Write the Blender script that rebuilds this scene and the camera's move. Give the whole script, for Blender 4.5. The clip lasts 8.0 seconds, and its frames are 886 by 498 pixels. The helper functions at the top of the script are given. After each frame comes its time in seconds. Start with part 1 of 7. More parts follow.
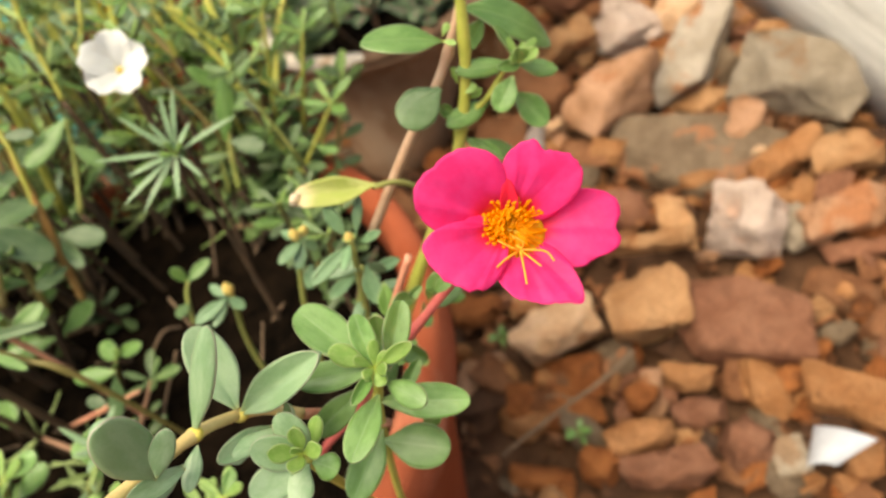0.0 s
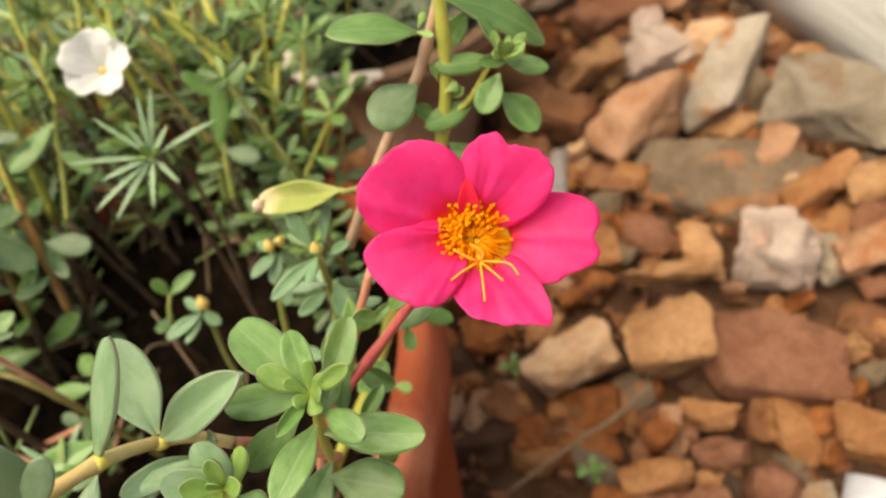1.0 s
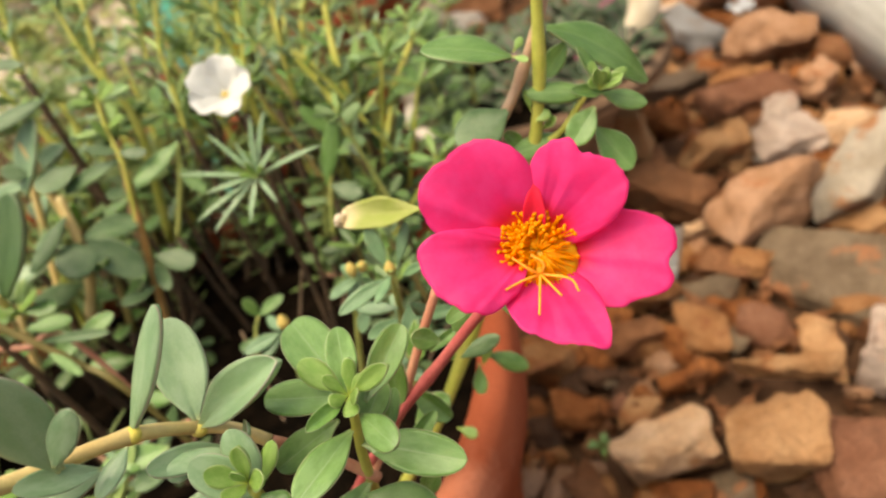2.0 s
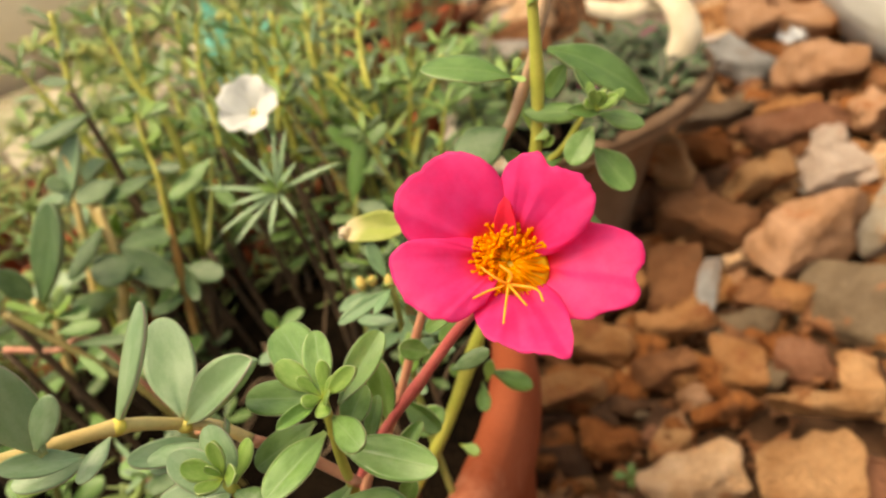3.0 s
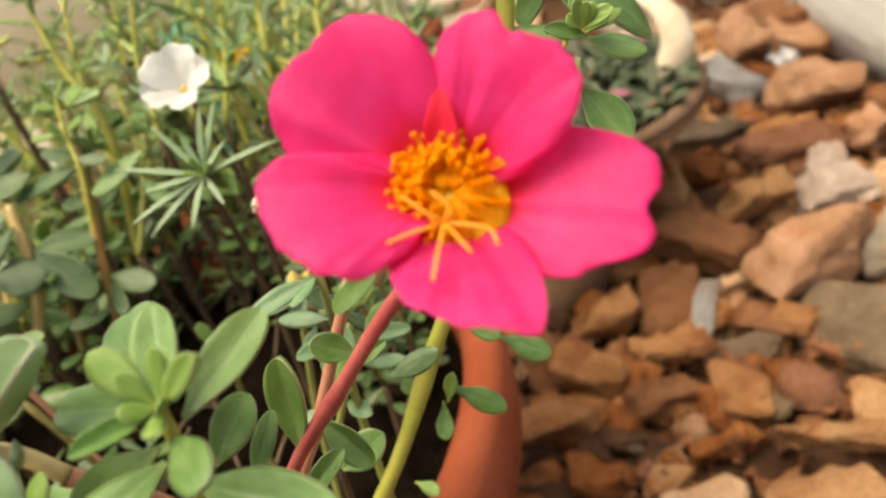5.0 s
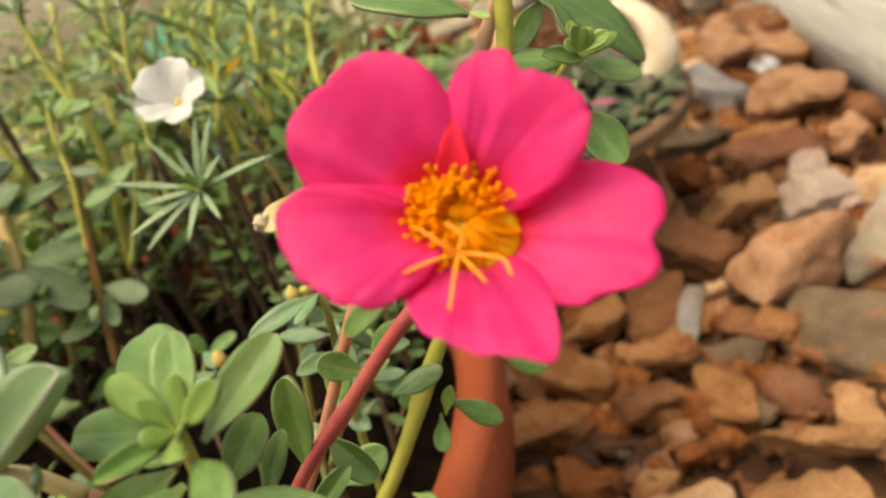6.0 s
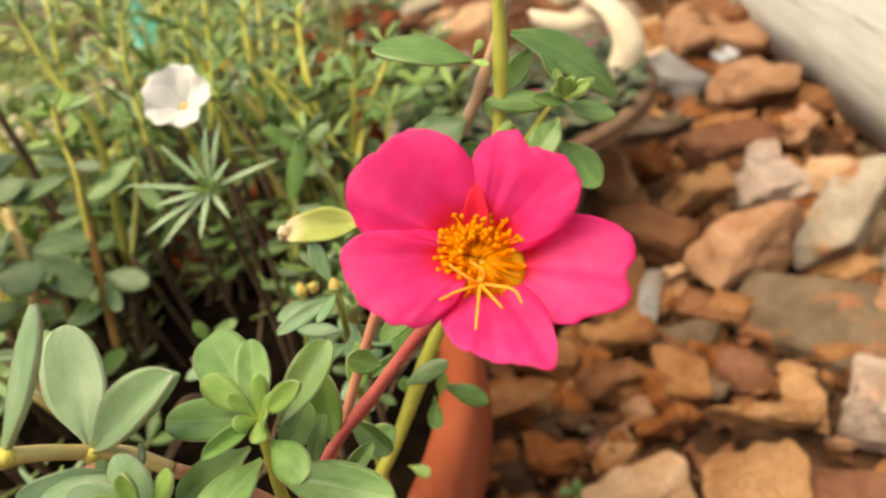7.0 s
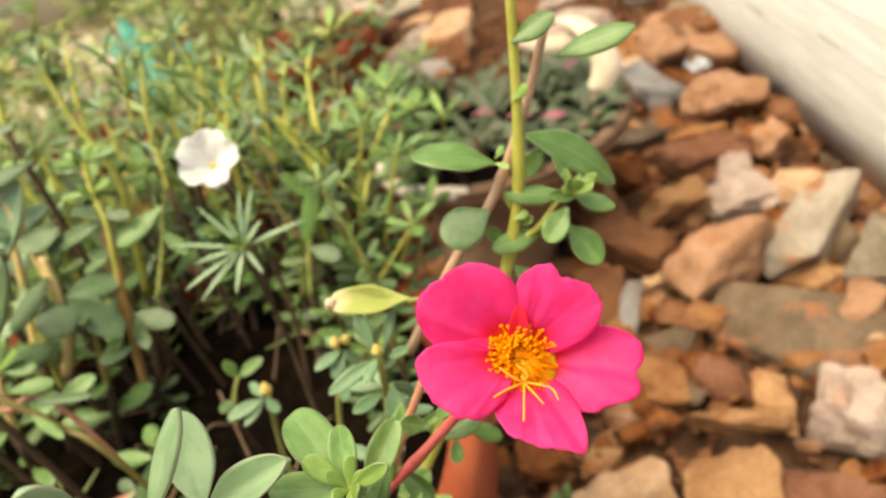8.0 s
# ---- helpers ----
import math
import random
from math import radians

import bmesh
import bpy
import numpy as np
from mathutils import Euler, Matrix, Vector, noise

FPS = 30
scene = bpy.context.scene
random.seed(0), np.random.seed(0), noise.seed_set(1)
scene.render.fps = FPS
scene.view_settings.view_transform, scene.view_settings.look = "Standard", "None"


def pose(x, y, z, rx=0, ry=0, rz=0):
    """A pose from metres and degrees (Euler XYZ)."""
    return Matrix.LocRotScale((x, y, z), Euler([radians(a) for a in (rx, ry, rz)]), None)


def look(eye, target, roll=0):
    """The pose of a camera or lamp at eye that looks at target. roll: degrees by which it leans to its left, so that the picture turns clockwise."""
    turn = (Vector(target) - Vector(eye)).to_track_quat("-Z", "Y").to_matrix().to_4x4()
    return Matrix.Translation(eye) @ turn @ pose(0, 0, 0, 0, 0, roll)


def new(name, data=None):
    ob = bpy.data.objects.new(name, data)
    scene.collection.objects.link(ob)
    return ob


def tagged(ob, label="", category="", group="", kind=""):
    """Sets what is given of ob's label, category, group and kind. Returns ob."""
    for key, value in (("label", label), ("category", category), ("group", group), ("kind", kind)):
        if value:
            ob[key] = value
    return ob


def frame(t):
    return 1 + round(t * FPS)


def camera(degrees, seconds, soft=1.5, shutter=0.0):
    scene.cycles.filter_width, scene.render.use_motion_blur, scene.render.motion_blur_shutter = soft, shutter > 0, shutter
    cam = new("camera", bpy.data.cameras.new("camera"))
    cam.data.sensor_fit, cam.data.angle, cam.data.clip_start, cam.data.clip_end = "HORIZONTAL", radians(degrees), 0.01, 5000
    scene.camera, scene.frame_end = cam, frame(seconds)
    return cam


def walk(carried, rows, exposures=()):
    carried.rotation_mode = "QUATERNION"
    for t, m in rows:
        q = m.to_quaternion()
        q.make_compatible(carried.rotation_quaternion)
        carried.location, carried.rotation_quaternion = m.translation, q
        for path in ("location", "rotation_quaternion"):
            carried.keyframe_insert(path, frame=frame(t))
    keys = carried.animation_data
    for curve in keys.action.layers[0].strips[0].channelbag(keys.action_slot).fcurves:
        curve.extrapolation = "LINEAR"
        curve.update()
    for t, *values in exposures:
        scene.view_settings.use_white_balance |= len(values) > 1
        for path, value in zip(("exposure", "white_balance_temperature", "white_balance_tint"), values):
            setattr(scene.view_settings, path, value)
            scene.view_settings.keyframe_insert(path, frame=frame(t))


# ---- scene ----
# ---------------------------------------------------------------- camera
cam = camera(62.8, 8.0, soft=2.2)
cam.data.dof.use_dof, cam.data.dof.focus_distance, cam.data.dof.aperture_fstop = True, 0.125, 18.0
ROWS = [
    (0.0, 0.0001, -0.0000, 0.4807, 42.48, 18.76, -18.61),
    (0.2, 0.0046, -0.0008, 0.4767, 43.01, 18.87, -18.06),
    (0.4, 0.0049, 0.0019, 0.4751, 42.84, 18.72, -17.70),
    (0.5, 0.0042, 0.0041, 0.4745, 43.17, 18.46, -17.65),
    (0.6, 0.0061, 0.0061, 0.4730, 44.25, 18.48, -17.35),
    (0.8, 0.0106, 0.0078, 0.4668, 45.16, 19.16, -16.23),
    (1.0, 0.0118, 0.0084, 0.4601, 45.58, 19.50, -15.53),
    (1.2, 0.0111, 0.0070, 0.4529, 47.77, 19.99, -14.52),
    (1.4, 0.0149, 0.0079, 0.4493, 49.62, 20.64, -12.62),
    (1.5, 0.0171, 0.0083, 0.4480, 50.80, 20.68, -11.56),
    (2.0, 0.0152, 0.0051, 0.4450, 55.34, 20.32, -4.17),
    (2.2, 0.0156, 0.0056, 0.4447, 56.26, 20.08, -2.60),
    (3.3, 0.0306, -0.0009, 0.4328, 59.27, 21.20, 0.47),
    (3.5, 0.0329, 0.0087, 0.4217, 57.95, 20.87, -1.19),
    (4.0, 0.0434, 0.0157, 0.4215, 61.04, 21.33, -0.40),
    (4.2, 0.0347, 0.0163, 0.4129, 61.40, 20.87, 0.15),
    (5.3, 0.0230, 0.0371, 0.4018, 61.59, 20.35, -0.62),
    (5.5, 0.0228, 0.0381, 0.3982, 61.71, 20.20, -0.54),
    (6.0, 0.0217, 0.0309, 0.4102, 61.35, 20.00, -1.73),
    (6.5, 0.0144, 0.0218, 0.4187, 58.92, 18.85, -3.22),
    (7.0, 0.0194, 0.0136, 0.4306, 58.62, 18.14, -4.05),
    (7.5, 0.0151, 0.0057, 0.4411, 57.57, 17.81, -4.56),
    (8.0, 0.0158, 0.0005, 0.4655, 57.40, 17.91, -6.27),
]
walk(cam, [(t, pose(x, y, z, rx, ry, rz)) for t, x, y, z, rx, ry, rz in ROWS],
     exposures=[(0.0, 0.77, 7900, 5), (1.5, 0.58, 8100, 6), (2.2, 0.65, 8100, 6), (3.5, 0.59, 9900, 6), (4.0, 0.91, 8000, 6), (4.4, 0.91, 8000, 6), (5.5, 0.45, 8600, 6), (6.5, 0.53, 8700, 6), (8.0, 0.81, 8300, 5)])

# ---------------------------------------------------------------- sky and sun
world = bpy.data.worlds.new("overcast_sky")
scene.world = world
world.use_nodes = True
wn = world.node_tree.nodes
sky = wn.new("ShaderNodeTexSky")
sky.sky_type, sky.sun_disc = "NISHITA", False
sky.sun_elevation, sky.sun_rotation = radians(73), radians(-135)
sky.dust_density, sky.ozone_density, sky.air_density = 4.0, 0.6, 1.0
wn["Background"].inputs["Strength"].default_value = 0.13
world.node_tree.links.new(sky.outputs["Color"], wn["Background"].inputs["Color"])
sun = new("sun", bpy.data.lights.new("sun", "SUN"))
sun.data.energy, sun.data.angle, sun.data.color = 2.6, radians(55), (1.0, 0.95, 0.87)
sun.matrix_world = look((0, 0, 3), (0.26, 0.26, 1.8))


# ---------------------------------------------------------------- materials
def mat(name, a, b, scale=60.0, rough=0.7, bump=0.3, fine=400.0, spot=None, spot_scale=15.0, spot_at=0.6,
        through_light=0.0, shift=0.0, metal=0.0, stretch=(1, 1, 1), space="Object", relief=0.0015, coat=0.0, spec=0.4, grain_depth=0.18):
    """Two tones mixed by noise, an optional third in patches, fine relief, a little hue change from thing to thing."""
    m = bpy.data.materials.new(name)
    m.use_nodes = True
    n, l = m.node_tree.nodes, m.node_tree.links
    p = n["Principled BSDF"]
    tc = n.new("ShaderNodeTexCoord")
    mp = n.new("ShaderNodeMapping")
    mp.inputs["Scale"].default_value = stretch
    if space == "World":
        l.new(n.new("ShaderNodeNewGeometry").outputs["Position"], mp.inputs["Vector"])
    else:
        l.new(tc.outputs[space], mp.inputs["Vector"])
    info = n.new("ShaderNodeObjectInfo")
    off = n.new("ShaderNodeVectorMath")
    off.operation = "ADD"
    l.new(mp.outputs[0], off.inputs[0])
    l.new(info.outputs["Random"], off.inputs[1])

    def tex(s, detail=5.0, r=0.6):
        t = n.new("ShaderNodeTexNoise")
        t.inputs["Scale"].default_value, t.inputs["Detail"].default_value, t.inputs["Roughness"].default_value = s, detail, r
        l.new(off.outputs[0], t.inputs["Vector"])
        return t

    def ramp(t, lo, hi):
        r = n.new("ShaderNodeMapRange")
        r.interpolation_type = "SMOOTHSTEP"
        r.inputs["From Min"].default_value, r.inputs["From Max"].default_value = lo, hi
        l.new(t, r.inputs["Value"])
        return r.outputs[0]

    def mix(f, c1, c2):
        x = n.new("ShaderNodeMix")
        x.data_type = "RGBA"
        for s, v in (("Factor", f), ("A", c1), ("B", c2)):
            k = [i for i in x.inputs if i.name == s and i.type == ("VALUE" if s == "Factor" else "RGBA")][0]
            if isinstance(v, bpy.types.NodeSocket):
                l.new(v, k)
            else:
                k.default_value = v if s == "Factor" else (*v, 1)
        return [o for o in x.outputs if o.type == "RGBA"][0]

    big = tex(scale)
    col = mix(ramp(big.outputs["Fac"], 0.33, 0.67), a, b)
    if spot:
        col = mix(ramp(tex(spot_scale, 6.0).outputs["Fac"], spot_at, spot_at + 0.08), col, spot)
    grain = tex(fine, 3.0)
    hsv = n.new("ShaderNodeHueSaturation")
    val = n.new("ShaderNodeMapRange")
    val.inputs["To Min"].default_value, val.inputs["To Max"].default_value = 1 - grain_depth, 1 + grain_depth
    l.new(grain.outputs["Fac"], val.inputs["Value"])
    if shift:
        mul = n.new("ShaderNodeMath")
        mul.operation = "MULTIPLY"
        per = n.new("ShaderNodeMapRange")
        per.inputs["To Min"].default_value, per.inputs["To Max"].default_value = 1 - shift, 1 + shift
        l.new(info.outputs["Random"], per.inputs["Value"])
        l.new(per.outputs[0], mul.inputs[0])
        l.new(val.outputs[0], mul.inputs[1])
        l.new(mul.outputs[0], hsv.inputs["Value"])
    else:
        l.new(val.outputs[0], hsv.inputs["Value"])
    l.new(col, hsv.inputs["Color"])
    l.new(hsv.outputs[0], p.inputs["Base Color"])
    p.inputs["Roughness"].default_value, p.inputs["Metallic"].default_value = rough, metal
    p.inputs["Coat Weight"].default_value, p.inputs["Coat Roughness"].default_value = coat, 0.26
    p.inputs["Specular IOR Level"].default_value = spec
    bp = n.new("ShaderNodeBump")
    bp.inputs["Strength"].default_value, bp.inputs["Distance"].default_value = bump, relief
    add = n.new("ShaderNodeMath")
    l.new(grain.outputs["Fac"], add.inputs[0])
    l.new(big.outputs["Fac"], add.inputs[1])
    l.new(add.outputs[0], bp.inputs["Height"])
    l.new(bp.outputs[0], p.inputs["Normal"])
    if through_light:
        tr = n.new("ShaderNodeBsdfTranslucent")
        l.new(hsv.outputs[0], tr.inputs["Color"])
        sh = n.new("ShaderNodeMixShader")
        sh.inputs[0].default_value = through_light
        l.new(p.outputs[0], sh.inputs[1])
        l.new(tr.outputs[0], sh.inputs[2])
        l.new(sh.outputs[0], n["Material Output"].inputs["Surface"])
    return m


def along_uv(m, base, low, high, axis=0):
    """Blend another colour into a material from one end of the piece's length, or along its middle line (axis 1)."""
    n, l = m.node_tree.nodes, m.node_tree.links
    hsv = [k for k in n if k.type == "HUE_SAT"][0]
    was = hsv.inputs["Color"].links[0].from_socket
    uv = n.new("ShaderNodeUVMap")
    sep = n.new("ShaderNodeSeparateXYZ")
    l.new(uv.outputs[0], sep.inputs[0])
    s = sep.outputs[0]
    if axis:
        d = n.new("ShaderNodeMath")
        d.operation = "SUBTRACT"
        d.inputs[1].default_value = 0.5
        l.new(sep.outputs[1], d.inputs[0])
        e = n.new("ShaderNodeMath")
        e.operation = "ABSOLUTE"
        l.new(d.outputs[0], e.inputs[0])
        s = e.outputs[0]
    r = n.new("ShaderNodeMapRange")
    r.interpolation_type = "SMOOTHSTEP"
    r.inputs["From Min"].default_value, r.inputs["From Max"].default_value = low, high
    l.new(s, r.inputs["Value"])
    x = n.new("ShaderNodeMix")
    x.data_type = "RGBA"
    i = [k for k in x.inputs if k.type == "RGBA"]
    l.new(r.outputs[0], x.inputs[0])
    l.new(was, i[0])
    i[1].default_value = (*base, 1)
    l.new([o for o in x.outputs if o.type == "RGBA"][0], hsv.inputs["Color"])
    return m


LEAF = along_uv(mat("purslane_leaf", (0.132, 0.285, 0.056), (0.212, 0.390, 0.108), 3.0, 0.28, 0.3, 60.0, through_light=0.22, coat=0.85, shift=0.16, relief=0.02),
                (0.34, 0.47, 0.16), 0.30, 0.02)
LEAF = along_uv(LEAF, (0.25, 0.40, 0.15), 0.03, 0.0, 1)
LEAF = along_uv(LEAF, (0.46, 0.48, 0.28), 0.475, 0.5, 1)
PALE = along_uv(mat("pale_purslane_leaf", (0.230, 0.385, 0.190), (0.32, 0.470, 0.265), 3.0, 0.34, bump=0.3, fine=60.0, through_light=0.2, shift=0.08, relief=0.02, coat=0.85),
                (0.42, 0.47, 0.20), 0.20, 0.02)
PALE = along_uv(PALE, (0.46, 0.45, 0.33), 0.475, 0.5, 1)
# The leaf again in darker green, standing for shade inside the foliage.
SHADE = along_uv(mat("shaded_leaf", (0.062, 0.122, 0.032), (0.122, 0.192, 0.066), 3.0, 0.34, 0.25, 60.0, through_light=0.2, shift=0.4, coat=0.4, relief=0.02),
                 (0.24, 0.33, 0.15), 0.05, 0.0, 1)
# Dull green, lowered further so its colour carries shade among the left shoots.
DULL = along_uv(mat("dull_shaded_leaf", (0.068, 0.142, 0.044), (0.118, 0.202, 0.078), 3.0, 0.36, 0.3, 60.0, through_light=0.15, coat=0.5, shift=0.2, relief=0.02), (0.30, 0.36, 0.20), 0.475, 0.5, 1)
FRESH = along_uv(mat("young_leaf", (0.225, 0.395, 0.085), (0.315, 0.475, 0.135), 3.0, 0.36, 0.2, 60.0, through_light=0.3, shift=0.12, relief=0.02, coat=0.3),
                 (0.54, 0.62, 0.12), 0.45, 0.02)
FRESH = along_uv(FRESH, (0.50, 0.58, 0.30), 0.45, 0.5, 1)
DEEP = along_uv(mat("deep_leaf", (0.110, 0.235, 0.050), (0.175, 0.320, 0.085), 3.0, 0.34, 0.25, 60.0, through_light=0.2, shift=0.2, relief=0.02, coat=0.6),
                (0.20, 0.33, 0.10), 0.06, 0.0, 1)
DEEP = along_uv(DEEP, (0.36, 0.46, 0.22), 0.455, 0.5, 1)
BLUE = along_uv(mat("blue_green_leaf", (0.140, 0.270, 0.125), (0.200, 0.345, 0.175), 3.0, 0.36, 0.25, 60.0, through_light=0.2, shift=0.15, relief=0.02, coat=0.6),
                (0.34, 0.42, 0.24), 0.46, 0.5, 1)
NEEDLE = mat("needle_leaf", (0.25, 0.36, 0.11), (0.34, 0.43, 0.17), 3.0, 0.45, 0.1, 60.0, through_light=0.15, shift=0.25, relief=0.02)
PODLEAF = along_uv(mat("yellowing_leaf", (0.34, 0.40, 0.09), (0.42, 0.45, 0.14), 4.0, 0.5, 0.3, 60.0, through_light=0.2, relief=0.02),
                   (0.74, 0.62, 0.36), 0.60, 0.80)
REDSTEM = mat("red_stem", (0.46, 0.085, 0.085), (0.54, 0.135, 0.12), 120.0, 0.42, 0.3, 900.0, spot=(0.46, 0.20, 0.13), spot_at=0.66, relief=0.0004)
TANSTEM = mat("tan_stem", (0.64, 0.45, 0.18), (0.70, 0.54, 0.24), 120.0, 0.42, 0.3, 900.0, relief=0.0004)
NODE = mat("yellow_node", (0.66, 0.54, 0.10), (0.72, 0.62, 0.16), 200.0, 0.42, 0.3, 900.0, relief=0.0004)
SALMON = mat("salmon_stem", (0.56, 0.23, 0.15), (0.62, 0.31, 0.19), 120.0, 0.42, 0.3, 900.0, relief=0.0004)
YELSTEM = mat("yellow_green_stem", (0.38, 0.40, 0.07), (0.47, 0.45, 0.10), 120.0, 0.45, 0.3, 900.0, relief=0.0004)
GRNSTEM = mat("green_stem", (0.24, 0.28, 0.07), (0.33, 0.33, 0.10), 120.0, 0.5, 0.3, 900.0, relief=0.0004)
MOSSTEM = mat("bright_yellow_stem", (0.46, 0.46, 0.09), (0.56, 0.52, 0.13), 120.0, 0.45, 0.3, 900.0, relief=0.0004)
SALMON2 = mat("orange_brown_stem", (0.42, 0.22, 0.07), (0.50, 0.29, 0.10), 120.0, 0.45, 0.3, 900.0, relief=0.0004)
PINKSTEM = mat("pinkish_tan_stem", (0.44, 0.27, 0.17), (0.54, 0.36, 0.24), 120.0, 0.5, 0.3, 900.0, relief=0.0004)
OLVSTEM = mat("olive_stem", (0.15, 0.125, 0.034), (0.21, 0.16, 0.052), 120.0, 0.5, 0.3, 900.0, relief=0.0004)
FARLEAF = mat("yellow_olive_leaf", (0.34, 0.39, 0.11), (0.50, 0.50, 0.18), 3.0, 0.5, 0.2, 60.0, through_light=0.25, shift=0.3, relief=0.02)
BRNSTEM = mat("brown_stem", (0.28, 0.15, 0.09), (0.36, 0.20, 0.12), 120.0, 0.6, 0.3, 900.0, relief=0.0004)
PETAL = along_uv(mat("pink_petal", (0.96, 0.050, 0.31), (0.97, 0.080, 0.38), 260.0, 0.5, 0.12, 160.0, through_light=0.60, relief=0.0006),
                 (0.93, 0.030, 0.09), 0.50, 0.28)
# Orange ring at the base: glow from the anthers put into the petals.
PETAL = along_uv(PETAL, (0.95, 0.26, 0.015), 0.33, 0.22)
# Deeper red for the shading where two translucent petals overlap.
OVERLAP = mat("red_overlap_shade", (0.86, 0.014, 0.055), (0.90, 0.026, 0.09), 90.0, 0.55, 0.15, 1500.0, through_light=0.4, relief=0.0006)
WPETAL = mat("white_petal", (0.84, 0.84, 0.82), (0.89, 0.89, 0.87), 3.0, 0.5, 0.1, 40.0, through_light=0.45, relief=0.03)
YPETAL = mat("yellow_petal", (0.80, 0.48, 0.02), (0.85, 0.56, 0.04), 3.0, 0.5, 0.15, 40.0, through_light=0.2, relief=0.03)
STAMEN = mat("orange_stamen", (0.97, 0.46, 0.010), (0.98, 0.56, 0.02), 300.0, 0.5, 0.1, 900.0, through_light=0.70, relief=0.0002)
ANTHER = mat("orange_anther", (0.99, 0.44, 0.010), (0.99, 0.60, 0.025), 900.0, 0.6, 0.2, 3000.0, through_light=0.62, relief=0.0002)
STIGMA = mat("pale_orange_stigma", (0.97, 0.40, 0.035), (0.98, 0.47, 0.06), 500.0, 0.5, 0.1, 900.0, through_light=0.25, relief=0.0002)
OVARY = mat("yellow_heart", (0.90, 0.46, 0.010), (0.94, 0.62, 0.03), 400.0, 0.5, 0.2, 900.0, relief=0.0003, through_light=0.3)
CALYX = mat("pale_calyx", (0.36, 0.42, 0.22), (0.45, 0.47, 0.30), 200.0, 0.5, 0.2, 900.0, through_light=0.2, relief=0.0003)
BUD = mat("yellow_bud", (0.55, 0.42, 0.10), (0.66, 0.50, 0.16), 300.0, 0.5, 0.3, 900.0, spot=(0.42, 0.18, 0.05), spot_scale=220.0, spot_at=0.55, relief=0.0004)
TERRA = mat("terracotta", (0.28, 0.062, 0.026), (0.335, 0.084, 0.039), 25.0, 0.8, 0.3, 500.0, spot=(0.44, 0.15, 0.085), spot_scale=9.0, spot_at=0.6, space="World", spec=0.12)
CLAYPOT = mat("brown_clay", (0.215, 0.122, 0.070), (0.28, 0.165, 0.10), 22.0, 0.85, 0.3, 400.0, spot=(0.33, 0.22, 0.145), spot_scale=8.0, spot_at=0.58, space="World", spec=0.12)
RIMLIME = mat("limed_rim", (0.13, 0.075, 0.046), (0.20, 0.125, 0.082), 20.0, 0.9, 0.4, 500.0, space="World", spec=0.1)
LIME = mat("white_lime", (0.50, 0.44, 0.36), (0.66, 0.60, 0.52), 30.0, 0.9, 0.5, 400.0, spot=(0.36, 0.26, 0.18), spot_scale=26.0, spot_at=0.6, space="World", spec=0.1)
# Dark humus, taken near black to hold the shade under foliage.
SOIL = mat("shade_dark_soil", (0.004, 0.003, 0.002), (0.016, 0.010, 0.006), 90.0, 0.95, 0.9, 600.0, relief=0.006, space="World", spec=0.02)
DIRT = mat("brown_dirt", (0.060, 0.030, 0.017), (0.125, 0.064, 0.036), 30.0, 0.95, 0.8, 350.0, spot=(0.20, 0.13, 0.085), spot_scale=12.0, spot_at=0.6, relief=0.006, space="World", spec=0.06)
BRICK_TONES = {
    "tan": ((0.61, 0.300, 0.135), (0.72, 0.405, 0.205), (0.46, 0.18, 0.075)),
    "orange": ((0.50, 0.215, 0.085), (0.60, 0.29, 0.13), (0.36, 0.14, 0.06)),
    "darkorange": ((0.34, 0.110, 0.036), (0.48, 0.175, 0.060), (0.18, 0.07, 0.03)),
    "red": ((0.36, 0.15, 0.085), (0.43, 0.20, 0.12), (0.27, 0.12, 0.07)),
    "brown": ((0.32, 0.132, 0.062), (0.40, 0.182, 0.090), (0.24, 0.115, 0.060)),
    "pinkorange": ((0.60, 0.31, 0.17), (0.70, 0.40, 0.25), (0.50, 0.21, 0.10)),
    "darkbrown": ((0.12, 0.06, 0.035), (0.18, 0.088, 0.05), (0.11, 0.07, 0.05)),
}
STONE_TONES = {
    "pale": ((0.80, 0.47, 0.26), (0.92, 0.62, 0.40), (0.62, 0.31, 0.15)),
    "grey": ((0.245, 0.168, 0.107), (0.32, 0.228, 0.15), (0.46, 0.20, 0.10)),
    "darkgrey": ((0.21, 0.145, 0.10), (0.27, 0.195, 0.14), (0.28, 0.15, 0.09)),
    "greyblue": ((0.40, 0.38, 0.37), (0.48, 0.46, 0.45), (0.34, 0.28, 0.25)),
    "greybeige": ((0.45, 0.36, 0.26), (0.55, 0.45, 0.34), (0.36, 0.23, 0.14)),
    "mortar": ((0.56, 0.46, 0.35), (0.66, 0.56, 0.45), (0.50, 0.24, 0.12)),
    "pinkwhite": ((0.72, 0.54, 0.44), (0.80, 0.63, 0.53), (0.64, 0.42, 0.32)),
    "white": ((0.66, 0.59, 0.51), (0.76, 0.69, 0.61), (0.62, 0.44, 0.34)),
}
ROCK = {k: mat("rubble_" + k, [q * 0.62 for q in a], [q * 0.70 for q in b], 38.0, 0.9, 1.0, 330.0, spot=[q * 0.8 for q in c], spot_scale=24.0, spot_at=0.56, shift=0.12, relief=0.006, space="World", spec=0.12, grain_depth=0.42) for k, (a, b, c) in {**BRICK_TONES, **STONE_TONES}.items()}
BEAM = mat("weathered_board", (0.50, 0.485, 0.45), (0.62, 0.60, 0.56), 30.0, 0.85, 0.8, 250.0, spot=(0.33, 0.30, 0.26), spot_scale=14.0, spot_at=0.60, stretch=(6, 0.35, 6), relief=0.003)
